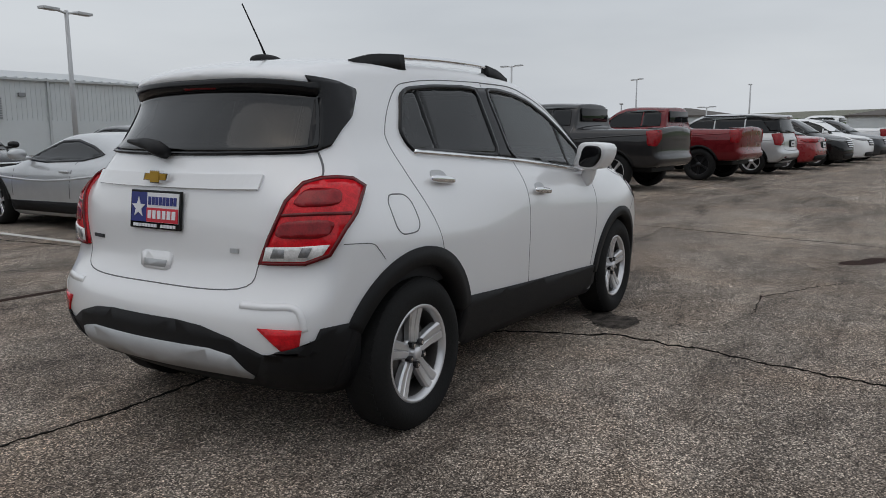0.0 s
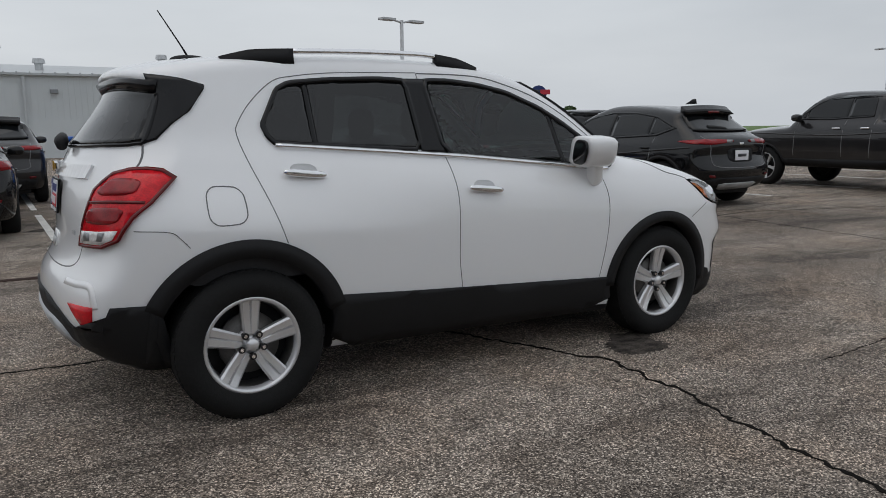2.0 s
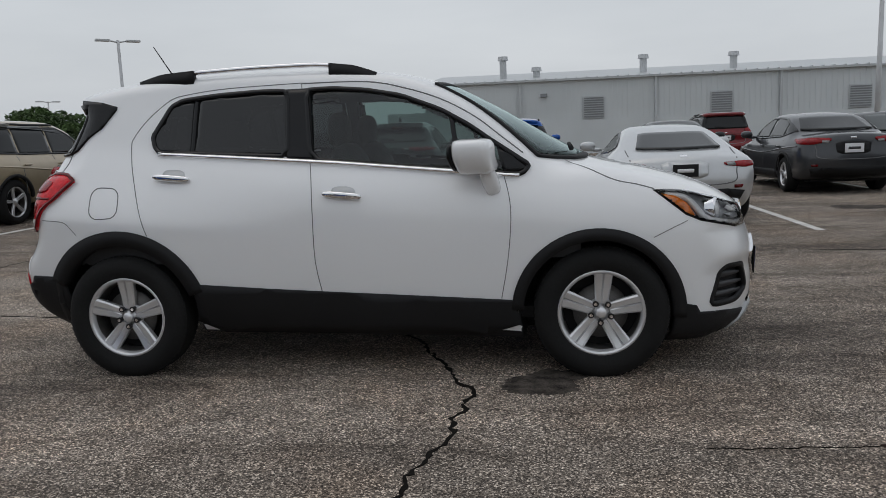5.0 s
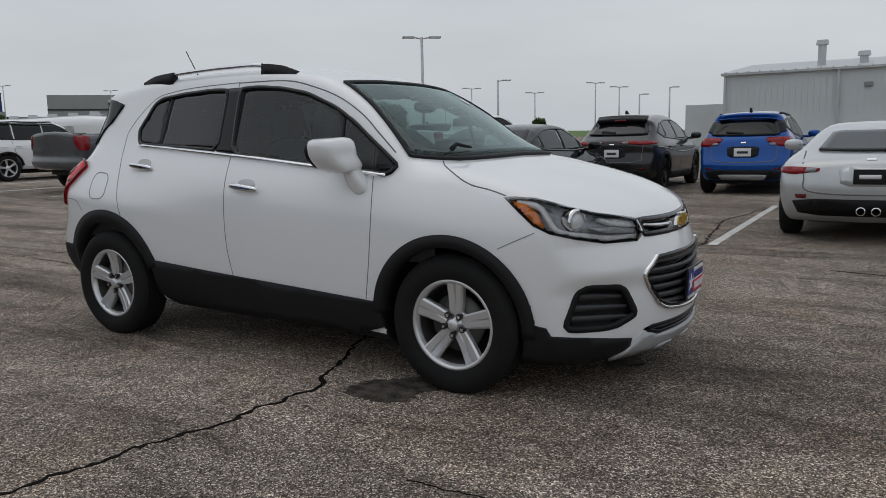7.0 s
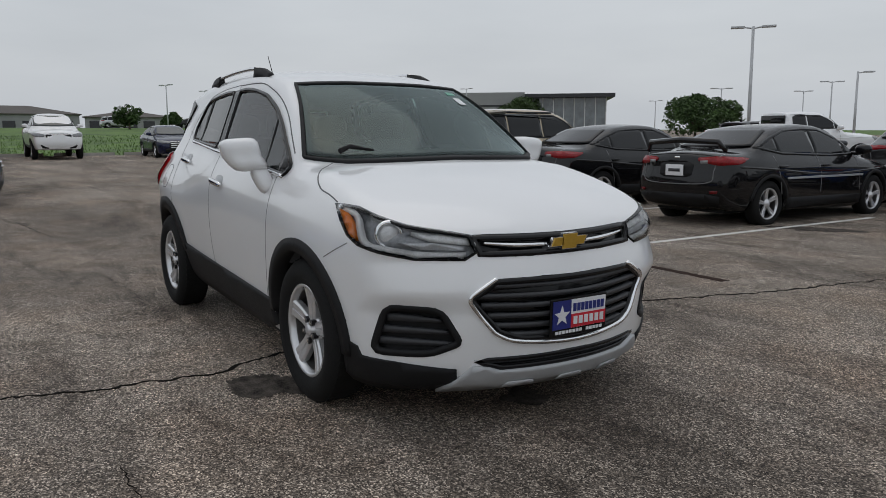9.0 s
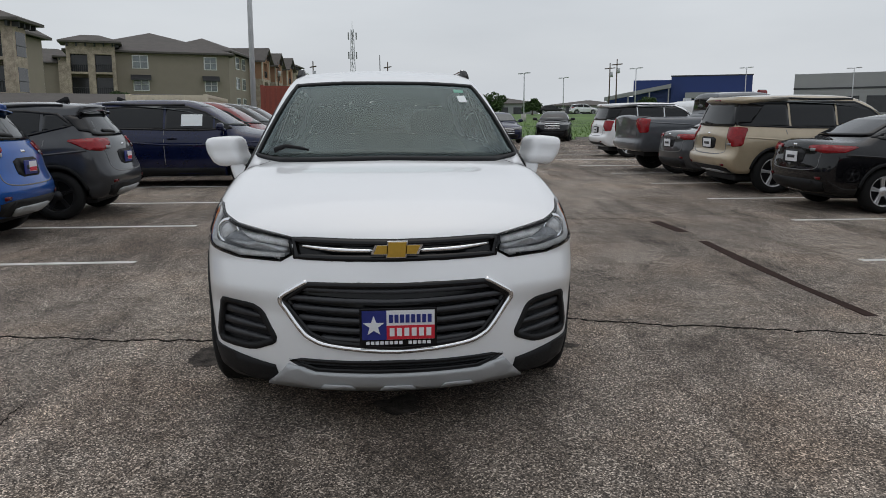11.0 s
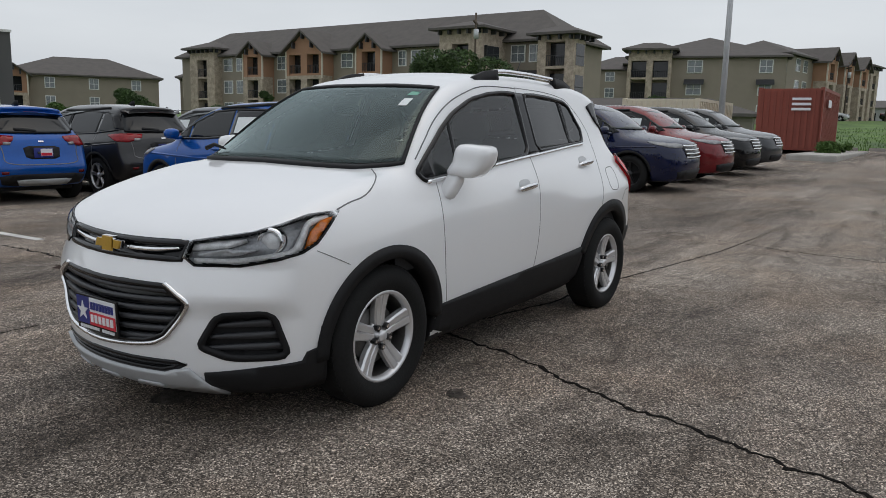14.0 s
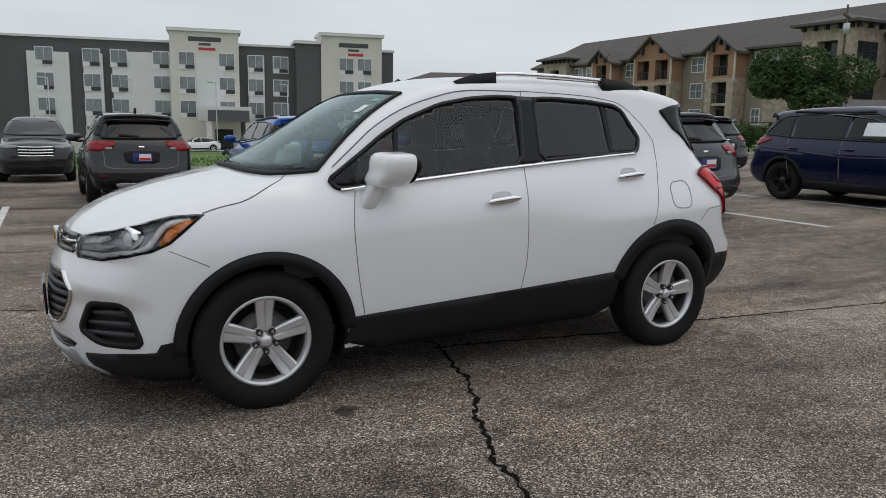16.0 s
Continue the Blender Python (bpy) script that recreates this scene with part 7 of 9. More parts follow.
    if kind in ("suv", "hatch", "sloping_suv"):
        fin_bm = bmesh.new()
        add_prism(fin_bm, [(-1.3, s["height"] - 0.03), (-1.28, s["height"] + 0.05), (-1.24, s["height"] + 0.05), (-1.08, s["height"] - 0.03)], -0.016, 0.016)
        add("antenna_fin", fin_bm, PLASTIC)
    add("underbody", box_bm((R + 0.35, -0.6, lowz - 0.1), (F - 0.35, 0.6, lowz + 0.02), 0.03), PLASTIC)
    KIT[kind] = rows
    return rows


WHEELS = {}


def wheel_kit(r, style):
    key = (round(r, 3), style)
    if key not in WHEELS:
        rim = r * 0.68
        half = 0.11
        face = -half + 0.02
        alloy = DARK_ALLOY if style == "dark" else ALLOY
        t = bmesh.new()
        add_lathe(t, [(rim - 0.01, half - 0.03), (rim + 0.02, half), (r - 0.04, half), (r, half - 0.035), (r, -half + 0.035), (r - 0.04, -half), (rim + 0.02, -half), (rim - 0.01, -half + 0.03)], 32)
        bmesh.ops.recalc_face_normals(t, faces=t.faces[:])
        c = bmesh.new()
        add_lathe(c, [(0.0, face - 0.002), (0.035, face), (0.05, face + 0.02), (0.07, face + 0.03)], 16)
        b = bmesh.new()
        add_lathe(b, [(0.0, 0.02), (rim - 0.01, 0.02)], 24)
        WHEELS[key] = (finish(t, "tyre", RUBBER), finish(rim_bm(rim, face), "rim", alloy), finish(spoke_bm(rim, face, 0.022, 0.035 if style != "dark" else 0.026), "spoke", alloy, False), finish(c, "hub_cap", alloy), finish(b, "wheel_back", PLASTIC), finish(barrel_bm(rim, face), "barrel", BRAKE_AND_SHADED_BARREL))
    return WHEELS[key]


def park(name, kind, paint, label, x, y, heading, wheel="silver", plate=None, trim=None, rail=None, turn=0, sticker=False, group="parked vehicles", raise_by=0.0):
    """A vehicle standing at (x, y), its nose towards heading: degrees to the left of +x."""
    s = SPECS[kind]
    fx, fy = math.cos(radians(heading)), math.sin(radians(heading))
    zf, zr = base_z(x + fx * 1.3, y + fy * 1.3), base_z(x - fx * 1.3, y - fy * 1.3)
    zl, zright = base_z(x - fy * 0.8, y + fx * 0.8), base_z(x + fy * 0.8, y - fx * 0.8)
    at = pose(x, y, (zf + zr) / 2 + raise_by, 0, 0, heading) @ pose(0, 0, 0, math.degrees(math.atan2(zl - zright, 1.6)), -math.degrees(math.atan2(zf - zr, 2.6)), 0)
    car = thing(name, label, "car" if kind != "pickup" else "truck", group, at=at)
    look_up = {"paint": paint, "trim": trim or PLASTIC, "plate": plate or PLATE_WHITE, "bar": DARK_TRIM if plate is not PLASTIC else PLATE_WHITE, "mirror": paint, "rail": rail or PLASTIC}
    for nm, me, mat, lab in kit(kind):
        ob = new(nm, me)
        ob.parent = car
        if lab:
            ob["label"] = lab
        if isinstance(mat, str):
            ob.material_slots[0].link = "OBJECT"
            ob.material_slots[0].material = look_up[mat]
    ty, rm, sp, cp, bk, br = wheel_kit(s["r"], wheel)
    for hx in s["hubs"]:
        for left in (False, True):
            w = part("wheel", ty, None, car, "dark alloy wheel" if wheel == "dark" else "silver alloy wheel")
            w.matrix_basis = pose(hx, (s["width"] / 2 - 0.14) * (1 if left else -1), s["r"], 0, 0, 180 if left else 0)
            part("rim", rm, None, w)
            part("barrel", br, None, w)
            for k in range(5):
                o = part("spoke", sp, None, w)
                o.matrix_basis = Matrix.Rotation(2 * math.pi * k / 5 + hx, 4, "Y")
            part("hub_cap", cp, None, w)
            part("wheel_back", bk, None, w)
    if plate is PLATE_NAVY:
        field = [me for nm, me, mat, lab in kit(kind) if nm == "number_plate"][0]
        xp = min(v.co.x for v in field.vertices)
        zp = sum(v.co.z for v in field.vertices) / len(field.vertices)
        part("plate_field", box_bm((xp - 0.005, -0.14, zp - 0.05), (xp - 0.001, 0.05, zp + 0.065)), PLATE_WHITE, car)
        part("plate_word", box_bm((xp - 0.008, -0.13, zp - 0.045), (xp - 0.004, 0.045, zp - 0.0)), PLATE_RED, car)
    if sticker:
        so = Solid(s)
        for m in (False, True):
            part("window_sticker", patch(so, side_pts([(s["gap"] + 0.55, s["belt"][0] + 0.32), (s["gap"] + 0.95, s["belt"][0] + 0.32), (s["gap"] + 0.95, s["belt"][0] + 0.1), (s["gap"] + 0.55, s["belt"][0] + 0.1)]), RIGHT, 0.012, 0.2, 0.003, m), PAPER, car, "white paper window sticker")
    return car


N_, S_, E_, W_ = 90, -90, 0, 180
# north row, tails to the aisle
park("sports_coupe", "coupe", SILVER_PAINT, "silver sports coupe parked nose-in with black number plate", 2.8, 7.3, N_, plate=PLASTIC)
park("parked_suv", "sloping_suv", BLACK_PAINT, "glossy black sloping-roof SUV on black wheels", 7.95, 5.9, N_, "dark")
park("pickup_truck", "pickup", DARK_GREY_PAINT, "gunmetal grey crew-cab pickup truck with chrome bumper", 13.15, 4.58, 82, "silver")
park("pickup_truck", "pickup", RED_PAINT, "dark red crew-cab pickup truck with chrome bumper", 17.45, 3.78, 82, "dark")
park("parked_suv", "boxy_suv", SILVER_PAINT, "older silver boxy SUV in the parking row", 20.8, 2.75, 82)
park("parked_sedan", "sedan", BRIGHT_RED_PAINT, "bright red sedan in the parking row", 23.8, 2.2, 82)
park("parked_suv", "suv", BLACK_PAINT, "black SUV parked nose-out in the row", 26.9, 1.6, -98)
park("parked_suv", "suv", WHITE_PAINT, "white SUV parked nose-out in the row", 29.8, 1.1, -98)
park("parked_suv", "suv", GREY_PAINT, "grey SUV parked in the row", 32.8, 0.7, -98, "dark")
park("pickup_truck", "pickup", WHITE_PAINT, "white pickup truck at the end of the row", 36.5, 1.2, 82)
old_sedan = park("parked_sedan", "sedan", BLACK_PAINT, "older black sedan with a boot spoiler", -2.75, 8.75, N_, raise_by=-0.03)
part("boot_spoiler", add_tube(bmesh.new(), [(-2.1, -0.68, 1.06), (-2.16, -0.6, 1.19), (-2.2, 0, 1.22), (-2.16, 0.6, 1.19), (-2.1, 0.68, 1.06)], [0.03, 0.04, 0.045, 0.04, 0.03], 8), BLACK_PAINT, old_sedan, "", True)
for m_ in (-1, 1):
    part("side_moulding", box_bm((-1.0, m_ * 0.905 - 0.008, 0.66), (0.95, m_ * 0.905 + 0.008, 0.69), 0.004), SILVER_PAINT, old_sedan)
park("parked_sedan", "sedan", BLACK_PAINT, "newer black sedan with red tail lamps", -5.95, 8.7, N_)
park("parked_suv", "boxy_suv", GOLD_PAINT, "beige boxy SUV with red tail lamps", -8.72, 8.6, N_)
park("parked_sedan", "sedan", GREY_PAINT, "grey sports sedan in the parking row", -10.75, 8.65, N_)
park("pickup_truck", "pickup", SLATE_PAINT, "matte grey pickup truck in the row", -13.2, 9.05, N_, "dark", trim=PLASTIC)
park("parked_suv", "boxy_suv", WHITE_PAINT, "white SUV with dark glass in the row", -19.7, 9.75, N_)
# second row north
park("parked_suv", "hatch", BLUE_PAINT, "bright blue small SUV parked tail out", 0.45, 13.6, N_)
park("parked_suv", "sloping_suv", DARK_GREY_PAINT, "dark grey sloping-roof SUV parked tail out", -2.1, 13.7, N_, "dark")
park("parked_sedan", "sedan", BLACK_PAINT, "black sedan parked nose towards the aisle", 8.6, 13.4, S_)
park("parked_sedan", "sedan", BLACK_PAINT, "glossy black sedan parked nose towards the aisle", 4.3, 15.0, S_)
park("parked_sedan", "sedan", GREY_PAINT, "grey sedan with spoiler parked tail out", 6.4, 11.6, N_)
park("parked_suv", "boxy_suv", RED_PAINT, "maroon boxy SUV beyond the row", 7.2, 24.0, N_, "dark")
park("parked_suv", "boxy_suv", GREY_PAINT, "grey SUV with roof rack in the second row", 12.2, 13.0, N_)
park("parked_sedan", "sedan", GREY_PAINT, "dark green-grey sedan in the second row", -6.2, 14.2, N_)
park("pickup_truck", "pickup", WHITE_PAINT, "white pickup truck beyond the parked rows", -10.6, 21.5, 70)
park("parked_suv", "suv", BLACK_PAINT, "black SUV with roof rails beyond the row", -15.0, 26.0, N_)
tank = thing("tank_trailer", "white tank trailer with equipment on its roof", "trailer", "parked vehicles", at=pose(-26.8, 15.0, base_z(-26.8, 15.0)))
bm = bmesh.new()
add_blob(bm, (0, 0, 1.3), (4.3, 1.2, 0.68), 7.0, 36)
part("tank", bm, WHITE_PAINT, tank, "white rounded tank", True)
part("chassis", box_bm((-4.0, -0.9, 0.55), (4.0, 0.9, 0.85), 0.02), PLASTIC, tank)
part("roof_walkway", box_bm((-3.6, -0.35, 1.97), (3.4, 0.35, 2.03), 0.01), GALVANISED, tank)
for k in range(5):
    part("hatch_lid", add_cyl(bmesh.new(), (-3.0 + 1.4 * k, -0.1, 2.03), (-3.0 + 1.4 * k, -0.1, 2.16), 0.2, 0.18, 14), GALVANISED, tank)
part("hose_reel", add_cyl(bmesh.new(), (3.7, -0.14, 2.12), (3.7, 0.14, 2.12), 0.13, None, 14), RED_PAINT, tank, "red hose reel")
part("reel_stand", box_bm((3.65, -0.1, 1.9), (3.75, 0.1, 2.05), 0.01), PLASTIC, tank)
part("vent_panel", box_bm((2.0, -1.23, 1.2), (2.8, -1.17, 1.6), 0.01), SILVER_PAINT, tank)
ty, rm, sp, cp, bk, br = wheel_kit(0.41, "silver")
for hx in (-3.0, -1.9, 2.9):
    for left in (False, True):
        w = part("wheel", ty, None, tank)
        w.matrix_basis = pose(hx, 0.95 if left else -0.95, 0.41, 0, 0, 180 if left else 0)
        part("rim", rm, None, w)
        part("wheel_back", bk, None, w)
        part("hub_cap", cp, None, w)
# south row
park("parked_suv", "hatch", BLUE_PAINT, "bright blue small SUV parked tail out", -3.95, -6.0, S_, plate=PLATE_NAVY, sticker=True)
park("parked_suv", "hatch", GREY_PAINT, "dark grey small SUV parked tail out", -6.4, -5.65, S_, "dark", plate=PLATE_NAVY)
park("parked_suv", "suv", NAVY_PAINT, "navy blue SUV parked nose to the aisle", -10.8, -3.8, N_, "dark", sticker=True)
park("parked_suv", "suv", RED_PAINT, "dark red SUV parked nose to the aisle", -13.5, -3.85, N_, sticker=True)
park("parked_suv", "suv", BLACK_PAINT, "black SUV parked nose to the aisle", -16.2, -3.9, N_, sticker=True)
park("parked_suv", "suv", GREY_PAINT, "grey SUV parked nose to the aisle", -18.9, -3.95, N_, sticker=True)
# second row south
park("parked_suv", "hatch", DARK_GREY_PAINT, "gunmetal SUV parked tail out with dealer plate", 0.65, -11.6, S_, plate=PLATE_NAVY)
park("parked_suv", "hatch", BLUE_PAINT, "bright blue small SUV parked tail out", -2.4, -11.5, S_, "dark", plate=PLATE_NAVY)
park("parked_suv", "suv", DARK_GREY_PAINT, "gunmetal SUV parked tail out with dealer plate", -4.7, -11.7, S_, plate=PLATE_NAVY, sticker=True)
park("parked_suv", "suv", GREY_PAINT, "grey SUV with paper sticker in its window", -7.6, -11.6, S_, sticker=True)
park("parked_suv", "suv", BLACK_PAINT, "black SUV parked tail out in the second row", -13.3, -11.6, S_, "dark")
park("parked_suv", "suv", WHITE_PAINT, "white SUV parked beside the gunmetal one", 4.35, -13.2, N_, "dark")
park("parked_suv", "suv", DARK_GREY_PAINT, "dark SUV parked facing the aisle", 2.3, -19.4, N_)
# west end, noses to the lot
park("pickup_truck", "pickup", WHITE_PAINT, "white pickup truck facing the lot", -33.6, 1.6, E_)
park("parked_sedan", "sedan", NAVY_PAINT, "dark blue sedan with chrome grille facing the lot", -32.8, 6.4, E_)
park("parked_suv", "hatch", BLACK_PAINT, "small black hatchback facing the lot", -34.5, 9.7, -17)


# ---- buildings and poles ----
def put_box(name, parent, lo, hi, mat, bevel=0.0, label=""):
    return part(name, box_bm(lo, hi, bevel), mat, parent, label)


# the long metal building to the north
def metal_building():
    t = thing("metal_building", "long pale metal-sided building with ribbed walls", "building", at=pose(0, 0, 0))
    x0, x1, y0, y1, z1 = -5.7, 31.0, 41.7, 62.0, 4.45
    put_box("wall", t, (x0, y0, -0.4), (x1, y1, z1), METAL_SIDING)
    put_box("base_panel", t, (x0 - 0.06, y0 - 0.06, -0.4), (x1 + 0.06, y0, 2.0), METAL_SIDING, 0.0, "pale lower wall panel")
    bm = bmesh.new()
    add_prism(bm, [(y0 - 0.25, z1), ((y0 + y1) / 2, z1 + 1.2), (y1 + 0.25, z1), (y1 + 0.25, z1 - 0.12), (y0 - 0.25, z1 - 0.12)], x0 - 0.2, x1 + 0.2)
    bmesh.ops.transform(bm, matrix=Matrix(((0, 1, 0, 0), (1, 0, 0, 0), (0, 0, 1, 0), (0, 0, 0, 1))), verts=bm.verts[:])
    bmesh.ops.recalc_face_normals(bm, faces=bm.faces[:])
    part("roof", bm, METAL_ROOF, t, "pale metal roof")
    rib = box_bm((0, y0 - 0.03, 2.02), (0.05, y0 + 0.01, z1 - 0.14))
    rib_me = finish(rib, "rib", METAL_SIDING, False)
    k = 0
    x = x0 + 0.3
    while x < x1 - 0.1:
        o = part("rib", rib_me, None, t)
        o.matrix_basis = pose(x, 0, 0)
        x += 0.3
    ridge = finish(box_bm((0, y0 - 0.28, z1 - 0.02), (0.06, y0 + 3, z1 + 0.06)), "roof_seam", METAL_ROOF, False)
    x = x0
    while x < x1:
        o = part("roof_seam", ridge, None, t)
        o.matrix_basis = pose(x, 0, 0)
        x += 0.6
    for x in (x0 + 0.02, 0.0, 7.9, 14.9, 22.6, x1 - 0.1):
        put_box("downpipe", t, (x - 0.07, y0 - 0.18, -0.2), (x + 0.07, y0 - 0.06, z1 - 0.1), METAL_ROOF)
    for x in (3.7, 18.6, 11.0):
        v = put_box("vent", t, (x, y0 - 0.1, 2.05), (x + 1.25, y0 - 0.04, 3.35), METAL_ROOF, 0.0, "louvred wall vent")
        for i in range(9):
            put_box("slat", v, (x + 0.06, y0 - 0.15, 2.12 + 0.135 * i), (x + 1.19, y0 - 0.09, 2.2 + 0.135 * i), LOUVRE)
    for x in (1.2, 20.8):
        put_box("wall_lamp", t, (x, y0 - 0.2, 3.4), (x + 0.4, y0 - 0.03, 3.62), LOUVRE, 0.03)
    for x, h in ((-1.1, 1.2), (7.6, 0.9), (1.0, 0.45), (13.0, 0.8)):
        v = part("roof_vent", add_cyl(bmesh.new(), (x, y0 + 3, z1 + 0.2), (x, y0 + 3, z1 + 0.4 + h), 0.22, 0.22, 14), GALVANISED, t)
        part("vent_cap", add_cyl(bmesh.new(), (x, y0 + 3, z1 + 0.3 + h), (x, y0 + 3, z1 + 0.55 + h), 0.34, 0.3, 14), GALVANISED, v)
    put_box("annex", t, (x0 - 3.6, y0 + 6, -0.4), (x0 - 0.05, y1 - 4, 3.0), METAL_SIDING)
    put_box("door_frame", t, (x1 - 0.02, y0 + 0.5, 0), (x1 + 0.35, y0 + 1.0, z1 - 0.3), DARK_TRIM)
    return t


metal_building()


# lamp posts
def lamp_post(x, y, h, arms=2, turn=0.0, base=0.0, r=0.1):
    t = thing("lamp_post", "tall grey steel lamp post with flat lamp heads" if arms == 2 else "tall grey steel lamp post with one lamp head", "lamp post", "lamp posts", at=pose(x, y, base, 0, 0, turn))
    part("pole", add_cyl(bmesh.new(), (0, 0, 0), (0, 0, h), r, r * 0.7, 12), GALVANISED, t, "", True)
    part("base", add_cyl(bmesh.new(), (0, 0, -0.2), (0, 0, 0.7), 0.28, 0.28, 16), CONCRETE, t, "round concrete base", True)
    for s_ in ((-1, 1) if arms == 2 else (1,)):
        a = part("arm", add_cyl(bmesh.new(), (0, 0, h - 0.1), (s_ * 0.45, 0, h - 0.02), 0.04, 0.04, 8), GALVANISED, t)
        part("lamp_head", box_bm((min(s_ * 0.4, s_ * 1.05), -0.17, h - 0.07), (max(s_ * 0.4, s_ * 1.05), 0.17, h + 0.03), 0.02), GALVANISED, a, "flat lamp head")
    return t


lamp_post(12.6, 23.4, 5.6, 2, 10)
lamp_post(-19.7, 31.9, 6.7, 2, 40)
lamp_post(-21.0, -3.9, 9.5, 2, 80)
for x, y, h in ((50.2, 24.7, 6.3), (71.7, 21.6, 6.3), (74.2, 11.3, 5.6), (73.4, 15.1, 3.5), (71.1, 22.9, 3.9)):
    lamp_post(x, y, h, 1 if x == 74.2 else 2, random.Random(x).uniform(0, 90), 0.0, 0.09)
# the far lot to the north
for x, y, h in ((-24.1, 71.6, 6.5), (-21.8, 72.2, 6.0), (-29.8, 69.3, 5.7), (-35.6, 66.3, 6.3), (-43.7, 61.2, 6.0), (-48.3, 82.2, 6.6)):
    lamp_post(x, y, h, 2, 55, 0.0, 0.075)
for x, y, h in ((-24.15, 49.75, 5.6), (-19.9, 72.8, 5.2), (-17.1, 73.6, 5.8)):
    lamp_post(x, y, h, 1, 50, 0.0, 0.1)
for x, y, top in ((-86.0, 32.4, 8.2), (-92.9, 49.9, 8.9), (-93.6, 65.5, 9.0), (-78.1, 17.0, 7.0), (-101.3, 27.4, 8.0), (-75.1, 87.2, 6.8)):
    lamp_post(x, y, top - base_z(x, y), 2, 20, base_z(x, y), 0.075)


def utility_pole(x, y, h):
    t = thing("utility_pole", "weathered wooden utility pole with crossarm", "utility pole", "utility poles", at=pose(x, y, base_z(x, y) - 0.2, 0, 0, 25))
    part("pole", add_cyl(bmesh.new(), (0, 0, 0), (0, 0, h), 0.12, 0.08, 10), BARK, t, "", True)
    part("crossarm", box_bm((-1.2, -0.06, h - 0.9), (1.2, 0.06, h - 0.75)), BARK, t)
    part("transformer", add_cyl(bmesh.new(), (0.3, 0.1, h - 2.2), (0.3, 0.1, h - 1.4), 0.22, 0.22, 12), GALVANISED, t, "", True)
    return t


for x, y, h in ((-112, 3, 8), (-110, -8, 8), (-118, -14, 8.5), (-117.4, 39.2, 8.4), (-114.5, 39.4, 8.8), (-52.5, -34.0, 10.5)):
    utility_pole(x, y, h)

# cell tower
tower = thing("cell_tower", "slim lattice cell tower with antennas", "tower", at=pose(-145, -2.8, base_z(-145, -2.8)))
for a in (0, 120, 240):
    c, s_ = math.cos(radians(a)), math.sin(radians(a))
    part("leg", add_cyl(bmesh.new(), (0.75 * c, 0.75 * s_, 0), (0.3 * c, 0.3 * s_, 16.5), 0.09, 0.06, 6), GALVANISED, tower)
for i in range(11):
    z, r0, r1 = 1.5 * i, 0.75 - 0.041 * i, 0.75 - 0.041 * (i + 1)
    for a in (0, 120, 240):
        part("brace", add_cyl(bmesh.new(), (r0 * math.cos(radians(a)), r0 * math.sin(radians(a)), z), (r1 * math.cos(radians(a + 120)), r1 * math.sin(radians(a + 120)), z + 1.5), 0.045, 0.045, 5), GALVANISED, tower)
for z in (11.6, 15.2):
    for a in range(0, 360, 60):
        part("antenna", box_bm((0.85 * math.cos(radians(a)) - 0.12, 0.85 * math.sin(radians(a)) - 0.12, z - 0.6), (0.85 * math.cos(radians(a)) + 0.12, 0.85 * math.sin(radians(a)) + 0.12, z + 0.6)), PALE_CLAD, tower)
part("mast", add_cyl(bmesh.new(), (0, 0, 15), (0, 0, 18), 0.05, 0.03, 6), GALVANISED, tower)


# ---- apartment buildings ----
def window(parent, x, z, w=1.25, h=1.5, y=0.0, dark=False):
    """A framed window in a wall that faces -y."""
    f = part("window", box_bm((x - w / 2 - 0.1, y - 0.08, z - 0.1), (x + w / 2 + 0.1, y + 0.05, z + h + 0.1)), WHITE_FRAME, parent)
    for s_ in (-1, 1):
        xa = x + s_ * (w / 4 + 0.01)
        part("pane", box_bm((xa - w / 4 + 0.03, y - 0.1, z), (xa + w / 4 - 0.03, y - 0.06, z + h / 2 - 0.03)), DARK_WINDOW if dark else WINDOW, f)
        part("pane", box_bm((xa - w / 4 + 0.03, y - 0.1, z + h / 2 + 0.03), (xa + w / 4 - 0.03, y - 0.06, z + h)), DARK_WINDOW if dark else WINDOW, f)
    return f


def hip_roof(parent, x0, x1, y0, y1, z, rise, over=0.6, name="roof"):
    bm = bmesh.new()
    x0, x1, y0, y1 = x0 - over, x1 + over, y0 - over, y1 + over
    run = min(x1 - x0, y1 - y0) / 2
    if x1 - x0 >= y1 - y0:
        a, b = (x0 + run, (y0 + y1) / 2, z + rise), (x1 - run, (y0 + y1) / 2, z + rise)
    else:
        a, b = ((x0 + x1) / 2, y0 + run, z + rise), ((x0 + x1) / 2, y1 - run, z + rise)
    base = [bm.verts.new(p) for p in ((x0, y0, z), (x1, y0, z), (x1, y1, z), (x0, y1, z))]
    low = [bm.verts.new((v.co.x, v.co.y, z - 0.22)) for v in base]
    ra, rb = bm.verts.new(a), bm.verts.new(Vector(b) + Vector((0.001, 0.001, 0)))
    if x1 - x0 >= y1 - y0:
        bm.faces.new((base[0], base[1], rb, ra))
        bm.faces.new((base[1], base[2], rb))
        bm.faces.new((base[2], base[3], ra, rb))
        bm.faces.new((base[3], base[0], ra))
    else:
        bm.faces.new((base[0], base[1], ra))
        bm.faces.new((base[1], base[2], rb, ra))
        bm.faces.new((base[2], base[3], rb))
        bm.faces.new((base[3], base[0], ra, rb))
    for i in range(4):
        bm.faces.new((low[i], low[(i + 1) % 4], base[(i + 1) % 4], base[i]))
    bm.faces.new(low[::-1])
    bmesh.ops.recalc_face_normals(bm, faces=bm.faces[:])
    return part(name, bm, SHINGLE, parent, "brown-grey shingle roof")


ST = 2.75


